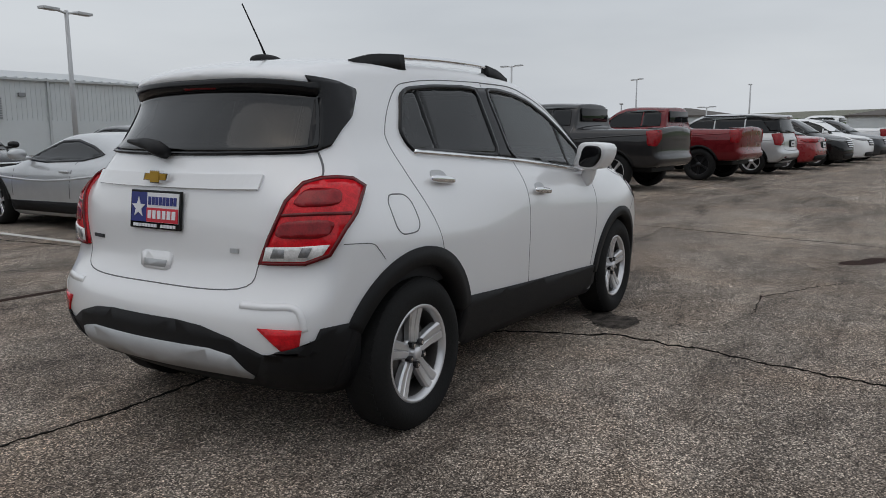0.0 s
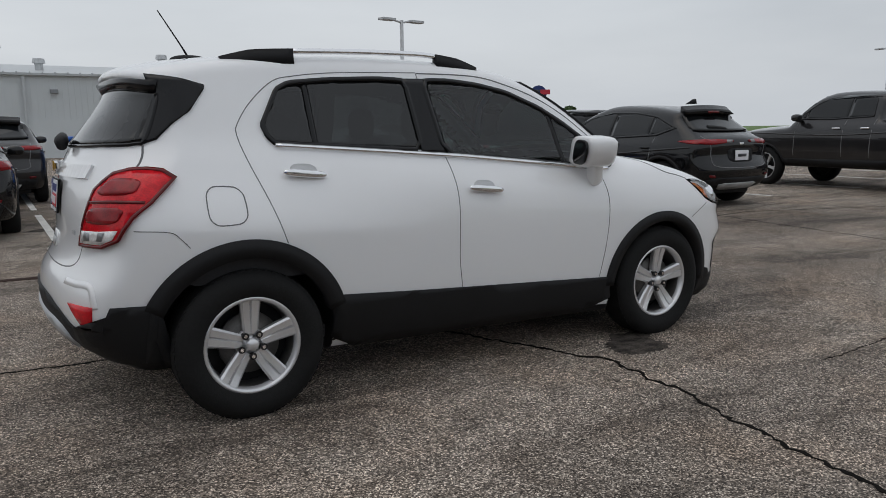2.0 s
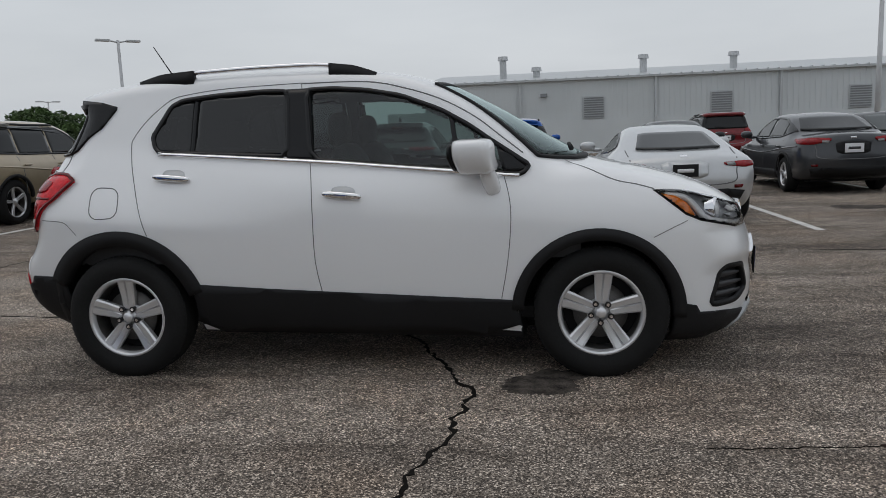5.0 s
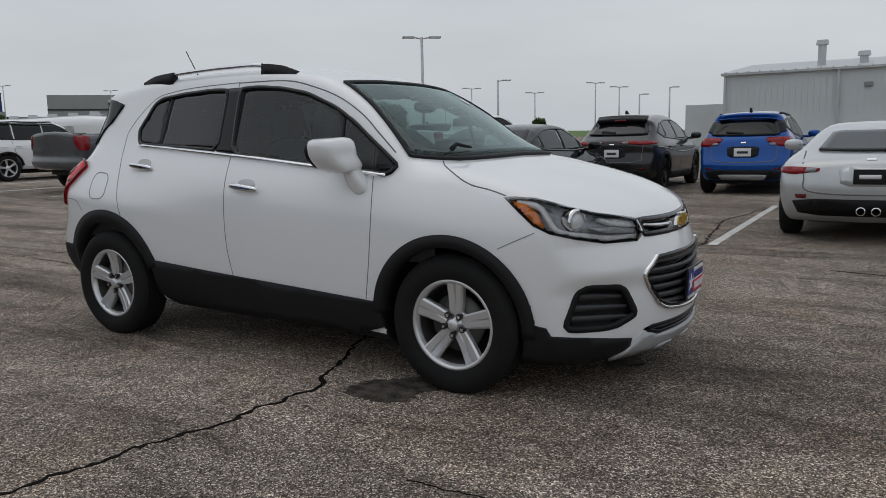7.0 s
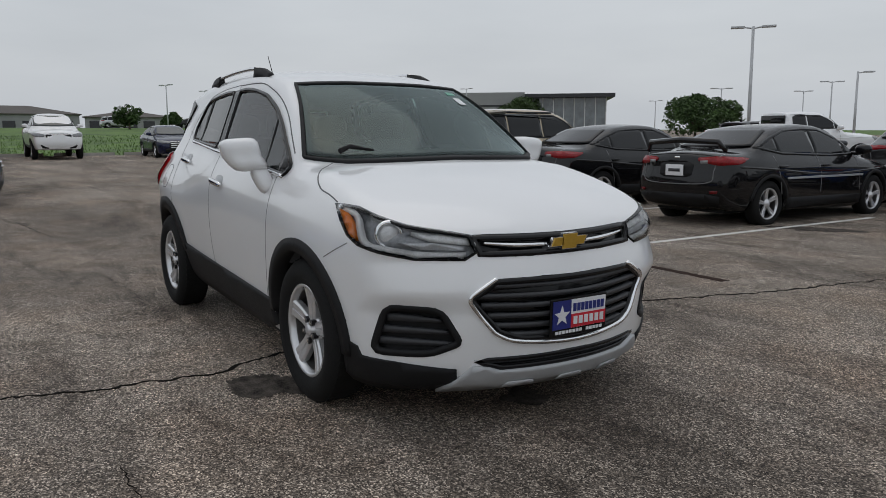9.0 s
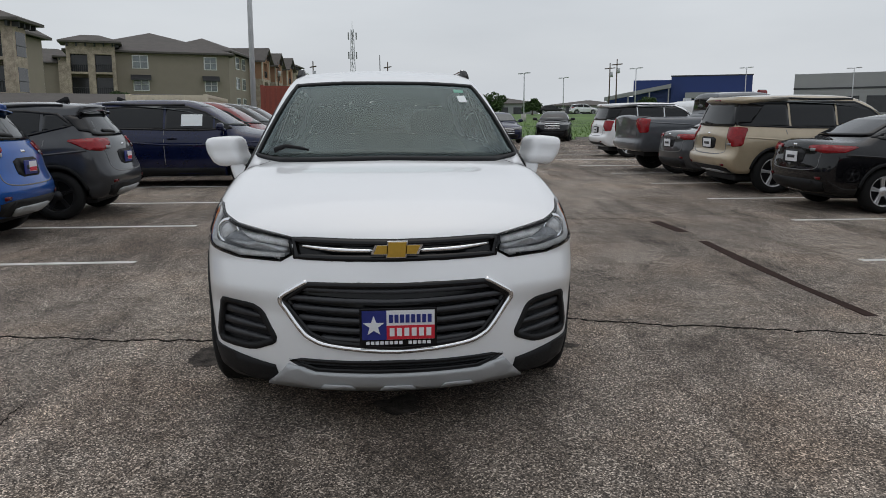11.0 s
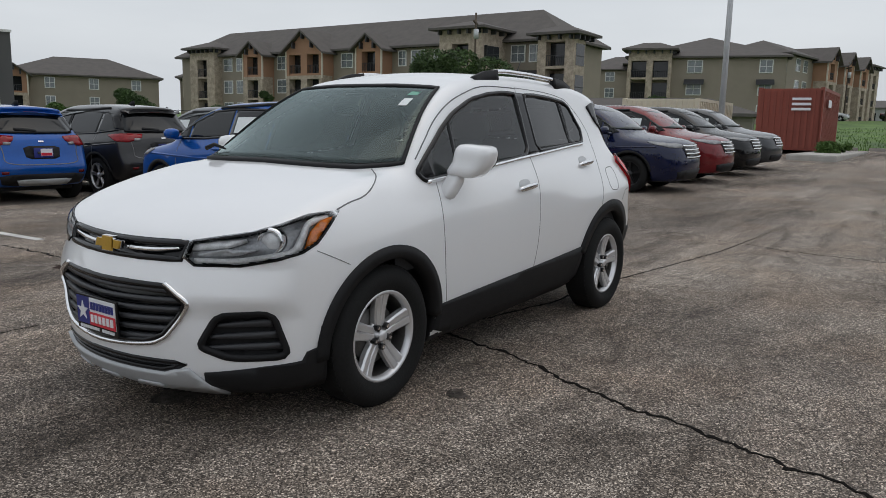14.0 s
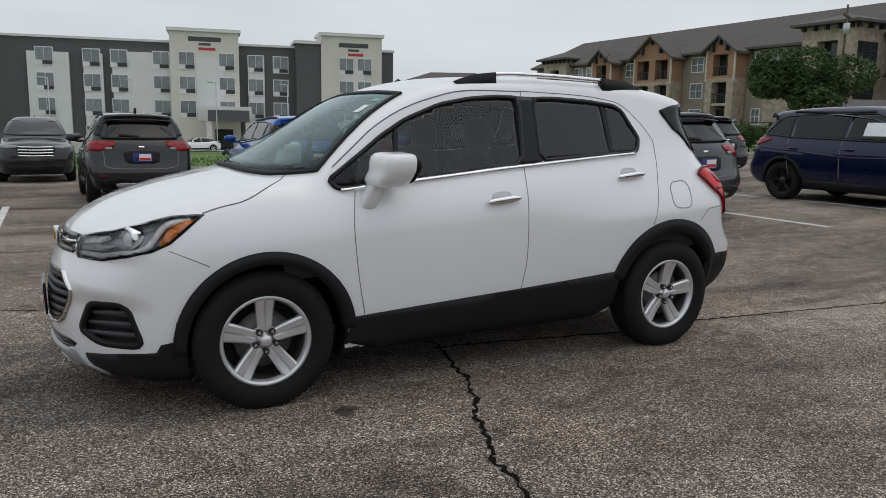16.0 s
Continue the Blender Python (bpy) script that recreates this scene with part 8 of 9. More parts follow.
def balcony_bay(b, x, w, y, floors, mat, z0=0.0):
    """A projecting bay with a recessed balcony on each floor, its shade painted as a dark panel."""
    if w > 5.2:
        balcony_bay(b, x - w / 4, w / 2, y, floors, mat, z0)
        balcony_bay(b, x + w / 4, w / 2, y, floors, mat, z0)
        return
    pier = max(0.4, (w - 1.9) / 2)
    for s_ in (-1, 1):
        put_box("bay_pier", b, (x + s_ * w / 2 - (pier if s_ > 0 else 0), y - 1.2, z0 - (1 if z0 < 2 else 0)), (x + s_ * w / 2 + (pier if s_ < 0 else 0), y + 0.5, floors * ST + z0), mat)
    w = w - 2 * pier + 0.9
    for f in range(floors):
        z = z0 + f * ST
        put_box("bay_spandrel", b, (x - w / 2 + 0.45, y - 1.15, z - (0.4 if z < 2 else 0.0)), (x + w / 2 - 0.45, y + 0.5, z + 0.25), mat)
        # dark panel at the back of the recess, standing in for its shade
        put_box("balcony_shade", b, (x - w / 2 + 0.45, y - 0.25, z + 0.15), (x + w / 2 - 0.45, y - 0.02, z + ST - 0.4), DARK_WINDOW)
        r = put_box("balcony_rail", b, (x - w / 2 + 0.45, y - 1.12, z + 1.12), (x + w / 2 - 0.45, y - 1.06, z + 1.18), DARK_TRIM, 0.0, "black balcony railing")
        for i in range(9):
            xx = x - w / 2 + 0.5 + (w - 1.0) * i / 8
            put_box("baluster", r, (xx - 0.02, y - 1.11, z + 0.15), (xx + 0.02, y - 1.07, z + 1.12), DARK_TRIM)
    put_box("bay_lintel", b, (x - w / 2 + 0.45, y - 1.18, z0 + floors * ST - 0.4), (x + w / 2 - 0.45, y + 0.5, z0 + floors * ST), mat)


def bracket_row(b, x0, x1, y, z):
    n = max(2, int((x1 - x0) / 0.9))
    for i in range(n + 1):
        x = x0 + (x1 - x0) * i / n
        put_box("eave_bracket", b, (x - 0.09, y - 0.5, z - 0.6), (x + 0.09, y, z), DARK_TRIM)


def tower_bay(b, x, w, y, z0, floors=3, out=1.2, head=1.1):
    """A stone corner tower with open balconies, a taller top and its own hipped roof."""
    top = z0 + floors * ST + head
    y = y - (out - 1.2)
    balcony_bay(b, x, w, y, floors, STONE, z0)
    if out > 1.5:
        put_box("tower_wall", b, (x - w / 2 + 0.05, y + 0.45, z0 - 1), (x + w / 2 - 0.05, 0.1, z0 + floors * ST), STONE, 0.0, "tan stone tower wall")
        for f in range(floors):
            # dark panel laid on the flank: painted shade of an open balcony side
            put_box("side_shade", b, (x + w / 2 - 0.1, y - 0.7, z0 + f * ST + 0.3), (x + w / 2 + 0.02, min(y + 1.9, -0.2), z0 + f * ST + 2.2), DARK_WINDOW)
            put_box("side_rail", b, (x + w / 2, y - 0.75, z0 + f * ST + 1.1), (x + w / 2 + 0.05, min(y + 1.95, -0.15), z0 + f * ST + 1.17), DARK_TRIM)
    back_y = max(y + 2.2, 0.4)
    put_box("tower_head", b, (x - w / 2, y - 1.2, z0 + floors * ST), (x + w / 2, back_y, top), STONE, 0.0, "tan stone tower head")
    hip_roof(b, x - w / 2, x + w / 2, y - 1.2, back_y, top, 0.9, 0.8, "tower_roof")
    bracket_row(b, x - w / 2 + 0.2, x + w / 2 - 0.2, y - 1.2, top - 0.02)
    for i in range(4):
        yy = y - 1.0 + (back_y - y + 0.8) * i / 3
        put_box("eave_bracket", b, (x + w / 2, yy - 0.09, top - 0.62), (x + w / 2 + 0.5, yy + 0.09, top - 0.02), DARK_TRIM)


def gable_bay(b, x, w, y, z0, floors=3):
    """A gabled bay: stone below, terracotta stucco on the top floor."""
    y = y - 0.7
    balcony_bay(b, x, w, y, floors - 1, STONE, z0)
    balcony_bay(b, x, w, y, 1, STUCCO_ORANGE, z0 + (floors - 1) * ST)
    put_box("bay_flank", b, (x - w / 2 + 0.03, y + 0.4, z0 - 1), (x + w / 2 - 0.03, 0.1, z0 + floors * ST), STUCCO_ORANGE, 0.0, "terracotta stucco bay")
    for k in (-1, 1):
        put_box("corner_trim", b, (x + k * w / 2 - 0.09, y - 1.26, z0 + (floors - 1) * ST - 0.3), (x + k * w / 2 + 0.09, y - 1.1, z0 + floors * ST + 0.02), CREAM)
    top = z0 + floors * ST
    bm = bmesh.new()
    add_prism(bm, [(x - w / 2, top), (x + w / 2, top), (x, top + w * 0.36)], y - 1.2, y + 5)
    part("gable", bm, STUCCO_ORANGE, b, "terracotta stucco gable")
    bm = bmesh.new()
    for s_ in (-1, 1):
        add_prism(bm, [(x, top + w * 0.36), (x + s_ * (w / 2 + 0.6), top - 0.43), (x + s_ * (w / 2 + 0.6), top - 0.2), (x, top + w * 0.36 + 0.24)], y - 1.8, y + 6.5)
    part("gable_roof", bm, SHINGLE, b, "brown-grey shingle gable roof")
    for i in (-1, 0, 1):
        put_box("eave_bracket", b, (x + i * w * 0.25 - 0.1, y - 1.65, top + w * (0.36 - abs(i) * 0.18) - 0.75), (x + i * w * 0.25 + 0.1, y - 1.2, top + w * (0.36 - abs(i) * 0.18) - 0.1), DARK_TRIM)


def apartment(label, at, length, depth, plan, roof_rise=4.0, floors=3, end_windows=(), z0=0.0):
    """A three-storey block whose front faces -y. plan: (kind, x, width) along the front."""
    b = thing("apartment_building", label, "building", "apartment buildings", at=at)
    put_box("wall", b, (0, 0, -1.5), (length, depth, floors * ST), STUCCO_OLIVE)
    hip_roof(b, 0, length, 0, depth, floors * ST + 0.2, roof_rise, 0.7)
    put_box("eave", b, (-0.3, -0.35, floors * ST - 0.02), (length + 0.3, depth + 0.3, floors * ST + 0.02), CREAM)
    for kind, x, w in plan:
        if kind == "tower":
            tower_bay(b, x, w, 0, 0, floors)
        elif kind == "deep_tower":
            tower_bay(b, x, w, 0, 0, floors, 4.4)
        elif kind == "low_tower":
            tower_bay(b, x, w, 0, 0, floors, 2.4, 0.4)
        elif kind == "gable":
            gable_bay(b, x, w, 0, 0, floors)
        elif kind == "window":
            for f in range(floors):
                window(b, x, f * ST + 0.95, w, 1.45)
        elif kind == "stone":
            put_box("stone_facing", b, (x - w / 2, -0.12, -1), (x + w / 2, 0.1, 1.5 * ST), STONE, 0.0, "tan stone facing")
        elif kind == "awning":
            bm = bmesh.new()
            ring = [(0.0, 2 * ST + 0.1), (0.0, 2 * ST - 0.05), (-1.03, 2 * ST - 0.62), (-1.03, 2 * ST - 0.5)]
            near = [bm.verts.new((x - w / 2, y, z)) for y, z in ring]
            far = [bm.verts.new((x + w / 2, y, z)) for y, z in ring]
            bm.faces.new(near)
            bm.faces.new(far[::-1])
            for i in range(4):
                bm.faces.new((near[i], far[i], far[(i + 1) % 4], near[(i + 1) % 4]))
            bmesh.ops.recalc_face_normals(bm, faces=bm.faces[:])
            part("awning", bm, DARK_TRIM, b, "dark metal awning")
    for x, f in end_windows:
        o = part("end_window", box_bm((length - 0.02, x - 0.6, f * ST + 0.9), (length + 0.08, x + 0.6, f * ST + 2.4)), WHITE_FRAME, b)
        part("pane", box_bm((length + 0.08, x - 0.5, f * ST + 1.0), (length + 0.1, x + 0.5, f * ST + 2.3)), WINDOW, o)
    return b


def along(p, q, z):
    """A pose at p whose x axis runs to q and whose -y side faces right of that way."""
    a = math.degrees(math.atan2(q[1] - p[1], q[0] - p[0]))
    return pose(p[0], p[1], z, 0, 0, a)


A_PLAN = [("tower", 5.8, 5.0), ("window", 9.6, 1.5), ("window", 12.0, 1.4), ("gable", 16.4, 3.5), ("window", 19.6, 1.5), ("gable", 25.2, 5.8), ("window", 30.2, 1.6), ("window", 32.2, 0.7), ("gable", 35.0, 3.6),
          ("window", 38.2, 0.9), ("window", 40.3, 1.7), ("window", 43.2, 1.5), ("deep_tower", 48.6, 4.8), ("window", 52.4, 1.4), ("window", 54.4, 1.4), ("awning", 52.4, 1.9), ("awning", 54.4, 1.8), ("stone", 41.5, 5.0), ("low_tower", 57.6, 3.6)]
apartment("three-storey apartment block with terracotta gables and stone towers", along((-61.0, -87.0), (-61.0, -29.0), 1.0), 57.0, 9, A_PLAN, 3.4)
apt_b = apartment("three-storey olive apartment block with hipped shingle roof", along((-92.7, -36.0), (-97.7, -18.0), 2.1), 18.7, 20, [("tower", 2.5, 5.4), ("window", 8.0, 1.7), ("awning", 8.0, 2.4), ("window", 16.4, 1.4), ("awning", 16.4, 2.1)], 3.3, end_windows=((1.6, 0), (1.6, 1), (1.6, 2)))
apartment("long wing of the apartment block with gabled bays", along((-100.0, -18.4), (-141.5, -13.7), 2.7), 41.8, 10, [("window", 4.0, 1.5), ("window", 7.0, 1.5), ("gable", 12.5, 4.4), ("window", 16.6, 1.4), ("gable", 20.8, 4.4), ("window", 25.0, 1.4), ("gable", 29.2, 4.4), ("window", 33.2, 1.4), ("tower", 38.4, 5.0)], 2.2)
apartment("olive apartment block farther back", along((-120.9, -56.9), (-125.9, -43.5), 3.0), 14.3, 12, [("window", 2.5, 1.5), ("window", 5.4, 1.4), ("tower", 10.6, 4.6)], 2.6)
apartment("brown apartment block seen across the lawn", along((-50.0, -115.0), (-69.0, -104.4), -1.0), 21.8, 14, [("gable", 2.0, 3.4), ("window", 6.5, 1.2), ("window", 12.5, 1.2), ("window", 18.5, 1.2)], 3.0)
apartment("brown apartment block with stone bay", along((-72.0, -103.0), (-78.0, -97.0), -0.6), 8.5, 10, [("gable", 2.4, 3.2), ("window", 6.4, 1.1)], 2.2)

# low garage row and fence before the apartments
garage = thing("garage_row", "long low garage row with shingle roof", "building", at=along((-45.5, -33.0), (-50.5, -10.0), 0.2))
put_box("wall", garage, (0, 0, -1.5), (23.5, 6, 2.2), STUCCO_GREY)
hip_roof(garage, 0, 23.5, 0, 6, 2.3, 1.1, 0.5)
for k in range(7):
    put_box("garage_door", garage, (0.8 + 3.2 * k, -0.06, -0.6), (3.2 + 3.2 * k, 0.04, 1.7), CREAM, 0.0, "cream garage door")
fence = thing("metal_fence", "black steel picket fence before the apartments", "fence", at=along((-30.0, -46.0), (-52.0, -10.0), 0.4))
post_me = finish(box_bm((-0.05, -0.05, -0.5), (0.05, 0.05, 1.7)), "post", DARK_TRIM, False)
for k in range(18):
    part("post", post_me, None, fence).matrix_basis = pose(2.45 * k, 0, 0)
for z in (0.35, 1.45):
    put_box("rail", fence, (0, -0.025, z), (41.7, 0.025, z + 0.05), DARK_TRIM)

# ---- hotel ----
hotel = thing("hotel", "four-storey grey and cream hotel with small windows", "building", at=along((5.3, -90.6), (-36.6, -82.4), -1.9))
HT = 2.65
put_box("wall", hotel, (-26, 0, -0.5), (42.6, 16, 11.8), HOTEL_GREY, 0.0, "charcoal render wall")
put_box("parapet", hotel, (-26.1, -0.2, 11.8), (42.7, 0.3, 12.05), HOTEL_WHITE)


def hotel_window(x, y, f, h=1.75, w=1.6):
    z = f * HT + 1.0 if f else 0.7
    o = put_box("window", hotel, (x - w / 2 - 0.1, y - 0.07, z - 0.1), (x + w / 2 + 0.1, y + 0.05, z + h + 0.1), WHITE_FRAME)
    put_box("pane", o, (x - w / 2, y - 0.1, z + 0.45), (x - 0.03, y - 0.06, z + h), WINDOW)
    put_box("pane", o, (x + 0.03, y - 0.1, z + 0.45), (x + w / 2, y - 0.06, z + h), WINDOW)
    put_box("air_unit", o, (x - w * 0.1, y - 0.14, z), (x + w / 2, y - 0.05, z + 0.42), DARK_TRIM)


def px(v):
    return v * 42.6 / 697


def bay(x0, x1, y, mat, top, name="bay", cap=True):
    b = put_box(name, hotel, (x0, y, -0.5), (x1, 2.0, top), mat, 0.0, "cream render bay" if mat is HOTEL_CREAM else "pale render bay")
    if cap:
        put_box("cornice", b, (x0 - 0.25, y - 0.3, top), (x1 + 0.25, 2.2, top + 0.35), HOTEL_WHITE)


bay(px(277), px(398), -1.6, HOTEL_CREAM, 13.0)
bay(px(549), px(666), -2.2, HOTEL_CREAM, 13.2)
bay(px(40), px(107), -0.5, HOTEL_WHITE, 10.3, cap=False)
bay(px(130), px(162), -0.4, HOTEL_WHITE, 10.3, cap=False)
bay(px(178), px(277), -0.6, HOTEL_WHITE, 10.6, cap=False)
bay(px(503), px(549), -1.9, HOTEL_GREY, 12.2)
bay(px(415), px(445), -0.4, HOTEL_WHITE, 10.6, cap=False)
bay(-22, -14, -0.5, HOTEL_WHITE, 10.3, cap=False)
bay(-10, -2, -1.6, HOTEL_CREAM, 12.8)
put_box("panel", hotel, (px(322), -1.66, 3.2), (px(370), -1.55, 10.2), HOTEL_WHITE)
put_box("panel", hotel, (px(592), -2.26, 0), (px(632), -2.15, 9.6), HOTEL_WHITE)
put_box("base_band", hotel, (-26, -0.2, -0.5), (42.5, 0.02, 1.1), HOTEL_CREAM, 0.0, "cream base band")
for f in range(4):
    for u, y in ((68, -0.5), (144, -0.4), (190, -0.6), (261, -0.6), (306, -1.6), (376, -1.6), (429, -0.4), (476, 0.0), (597, -2.2), (632, -2.2)):
        if f or u in (68, 144, 190, 261, 429):
            hotel_window(px(u), y, f)
    for x in (-20, -16.5, -8.5, -4):
        hotel_window(x, -0.5 if x < -12 else -1.6, f)
for u, y in ((338, -1.62), (611, -2.22)):
    s_ = part("roof_sign", bars(bmesh.new(), [(px(u), 12.2, 3.5, 0.5)], y), SIGN_GREY, hotel, "dark grey sign bar")
    part("sign_line", bars(bmesh.new(), [(px(u), 11.65, 1.3, 0.25)], y), SIGN_GREY, s_)
    part("sign_word", bars(bmesh.new(), [(px(u + 4), 11.15, 1.8, 0.3)], y), SIGN_RED, s_, "red sign bar")
porch = put_box("porch_canopy", hotel, (px(336), -6.5, 3.6), (px(415), -1.6, 4.8), HOTEL_WHITE, 0.0, "white entrance canopy")
put_box("canopy_panel", porch, (px(340), -6.6, 3.2), (px(411), -6.5, 4.4), HOTEL_GREY)
for u in (342, 409):
    put_box("canopy_post", porch, (px(u) - 0.3, -6.4, -0.5), (px(u) + 0.3, -5.8, 3.6), HOTEL_CREAM)
put_box("entrance_door", hotel, (px(352), -1.75, -0.4), (px(384), -1.6, 2.3), DARK_WINDOW, 0.0, "dark glass entrance doors")
for u in (63, 191, 321, 441):
    lamp_post(5.3 - 41.9 * u / 697 - 0.3, -90.6 + 8.2 * u / 697 + 9.0, 7.2, 1, 30, -1.9, 0.07)
solo("hotel_drive", sheet([-46, -30, -15, 0, 20, 50], [-81, -76, -72], -0.1), CONCRETE, "pale concrete drive before the hotel", "road", kind="structure")
park("parked_sedan", "sedan", WHITE_PAINT, "white car parked before the hotel", -12.0, -76.5, 10, raise_by=-0.05)

# ---- far north-west: blue and grey dealership buildings ----
blue = thing("blue_building", "large dark blue flat-roofed building", "building", at=along((-138.5, 42.0), (-127.0, 70.0), ground_z(-132, 55)))
put_box("wall", blue, (15, 0, -1), (29, 22, 7.1), BLUE_CLAD)
put_box("mid_wing", blue, (8.2, 0.6, -1), (15.1, 18, 6.4), BLUE_CLAD)
put_box("low_wing", blue, (3.5, 1.2, -1), (8.3, 16, 3.4), BLUE_CLAD)
put_box("fascia", blue, (14.9, -0.1, 6.95), (29.1, 0.1, 7.15), DARK_TRIM)
bm = bmesh.new()
add_prism(bm, [(3.0, 2.6), (15.0, 4.9), (15.0, 5.6), (3.0, 3.3)], -1.6, 0.3)
part("sloping_canopy", bm, PALE_CLAD, blue, "pale sloping canopy band")
for u_ in (3.6, 7.4, 11.2, 14.6):
    put_box("canopy_post", blue, (u_ - 0.12, -1.5, -1), (u_ + 0.12, -1.26, 2.7 + 0.19 * (u_ - 3.0)), PALE_CLAD)
put_box("canopy", blue, (17.5, -3.5, 2.9), (29, 0, 3.9), PALE_CLAD)
for u_ in (18.0, 28.4):
    put_box("canopy_post", blue, (u_ - 0.12, -3.4, -1), (u_ + 0.12, -3.16, 2.95), PALE_CLAD)
for k in range(3):
    put_box("shop_window", blue, (18 + 3.6 * k, -0.08, 0.2), (20.8 + 3.6 * k, 0.05, 2.6), DARK_WINDOW)
for k in range(3):
    put_box("bay_door", blue, (8.8 + 2.1 * k, 0.5, 0.0), (10.2 + 2.1 * k, 0.65, 2.3), DARK_WINDOW)
grey_b = thing("grey_building", "low grey commercial building", "building", at=along((-124.5, 75.0), (-112.0, 92.0), ground_z(-118, 83)))
put_box("wall", grey_b, (0, 0, -1), (21, 18, 6.9), PALE_CLAD)
put_box("wall_band", grey_b, (-0.05, -0.08, 4.2), (21.05, 0.02, 4.5), DARK_TRIM)
for k in range(4):
    put_box("shop_window", grey_b, (2 + 4.7 * k, -0.08, 0.2), (5.6 + 4.7 * k, 0.05, 3.0), DARK_WINDOW)
show = thing("glass_showroom", "glass-fronted showroom with a flat dark roof", "building", at=along((-111.0, 93.0), (-102.0, 104.0), ground_z(-106, 98)))
put_box("wall", show, (0, 0, -1), (14, 16, 6.0), WINDOW)
put_box("roof", show, (-1.5, -2.0, 6.0), (15.5, 17, 6.7), DARK_TRIM)
for k in range(8):
    put_box("mullion", show, (2 * k - 0.08, -0.1, -1), (2 * k + 0.08, 0.0, 6.0), WHITE_FRAME)

# ---- far west: long low buildings beyond the field ----
for k, (p, q, h) in enumerate((((-196, -30), (-197, -6), 4.6), ((-197, -5), (-196, 24), 5.2), ((-195, 25), (-191, 44), 4.4), ((-190, 46), (-184, 66), 3.6), ((-182, 74), (-160, 110), 4.0))):
    b = thing("low_building", "long low grey commercial building across the field", "building", "low buildings", at=along(p, q, ground_z(-190, 0) + 0.6))
    ln = math.hypot(q[0] - p[0], q[1] - p[1])
    put_box("wall", b, (0, 0, -2), (ln, 20, h * 0.72), PALE_CLAD)
    hip_roof(b, 0, ln, 0, 20, h * 0.74, h * 0.42, 0.5)
    for i in range(int(ln / 4)):
        put_box("shop_window", b, (1 + 4 * i, -0.1, 0.4), (3.6 + 4 * i, 0.05, 2.2), DARK_WINDOW)
for k in range(11):
    rnd = random.Random(k + 70)
    park("distant_car", "suv" if k % 2 else "sedan", (WHITE_PAINT, SILVER_PAINT, BLACK_PAINT, WHITE_PAINT)[k % 4], "car parked far off beyond the grass field", -112 - rnd.uniform(0, 6), -24 + 8.5 * k + rnd.uniform(-2, 2), rnd.choice((N_, S_, 20)), group="distant cars")

# ---- east: elevated road ----
over = thing("overpass", "long pale concrete overpass on piers", "bridge", at=pose(0, 0, 0))
bm = bmesh.new()
pts = smooth_line([(150, 90, 3.2), (185, 50, 3.9), (196, 12, 5.0), (190, -40, 5.6), (170, -90, 5.6)], 8)
for a, b in zip(pts, pts[1:]):
    d = Vector(b - a)
    s_ = Vector((-d.y, d.x, 0)).normalized() * 5
    lo, hi = Vector((0, 0, -1.0)), Vector((0, 0, 0.5))
    vs = [bm.verts.new(p) for p in (Vector(a) - s_ + lo, Vector(b) - s_ + lo, Vector(b) + s_ + lo, Vector(a) + s_ + lo, Vector(a) - s_ + hi, Vector(b) - s_ + hi, Vector(b) + s_ + hi, Vector(a) + s_ + hi)]
    for f in ((0, 3, 2, 1), (4, 5, 6, 7), (0, 1, 5, 4), (2, 3, 7, 6)):
        bm.faces.new([vs[i] for i in f])
part("deck", bm, CONCRETE, over)
for p in pts[::3]:
    part("pier", box_bm((p[0] - 0.8, p[1] - 2.5, -0.5), (p[0] + 0.8, p[1] + 2.5, p[2] - 0.9)), CONCRETE, over)
for k, (x, y, w) in enumerate(((120, 20, 12), (135, 45, 20), (140, -5, 14))):
    b = thing("low_building", "low pale industrial building far off", "building", "low buildings", at=pose(x, y, 0, 0, 0, 80 + 10 * k))
    put_box("wall", b, (0, 0, -0.5), (w, 14, 3.2), METAL_SIDING)
    hip_roof(b, 0, w, 0, 14, 3.3, 1.2, 0.4)

# ---- containers, sign, island ----
def container(name, at, size, mat, label):
    t = thing(name, label, "shipping container", at=at)
    lx, ly, lz = size
    put_box("body", t, (0.04, 0.04, 0.12), (lx - 0.04, ly - 0.04, lz - 0.04), mat)
    for x in (0, lx - 0.14):
        for y in (0, ly - 0.14):
            put_box("corner_post", t, (x, y, 0), (x + 0.14, y + 0.14, lz), mat)
    for y in (0, ly - 0.1):
        put_box("top_rail", t, (0.14, y, lz - 0.12), (lx - 0.14, y + 0.1, lz), mat)
    rib_ = finish(box_bm((0, -0.03, 0.15), (0.12, 0.05, lz - 0.12), 0.0), "rib", mat, False)
    for k in range(int(lx / 0.28)):
        for y in (0.03, ly - 0.05):
            part("rib", rib_, None, t).matrix_basis = pose(0.2 + 0.28 * k, y, 0)
    rib2 = finish(box_bm((-0.02, 0, 0.15), (0.05, 0.1, lz - 0.12), 0.0), "door_rib", mat, False)
    for k in range(int(ly / 0.24)):
        part("door_rib", rib2, None, t).matrix_basis = pose(lx - 0.05, 0.12 + 0.24 * k, 0)
    return t


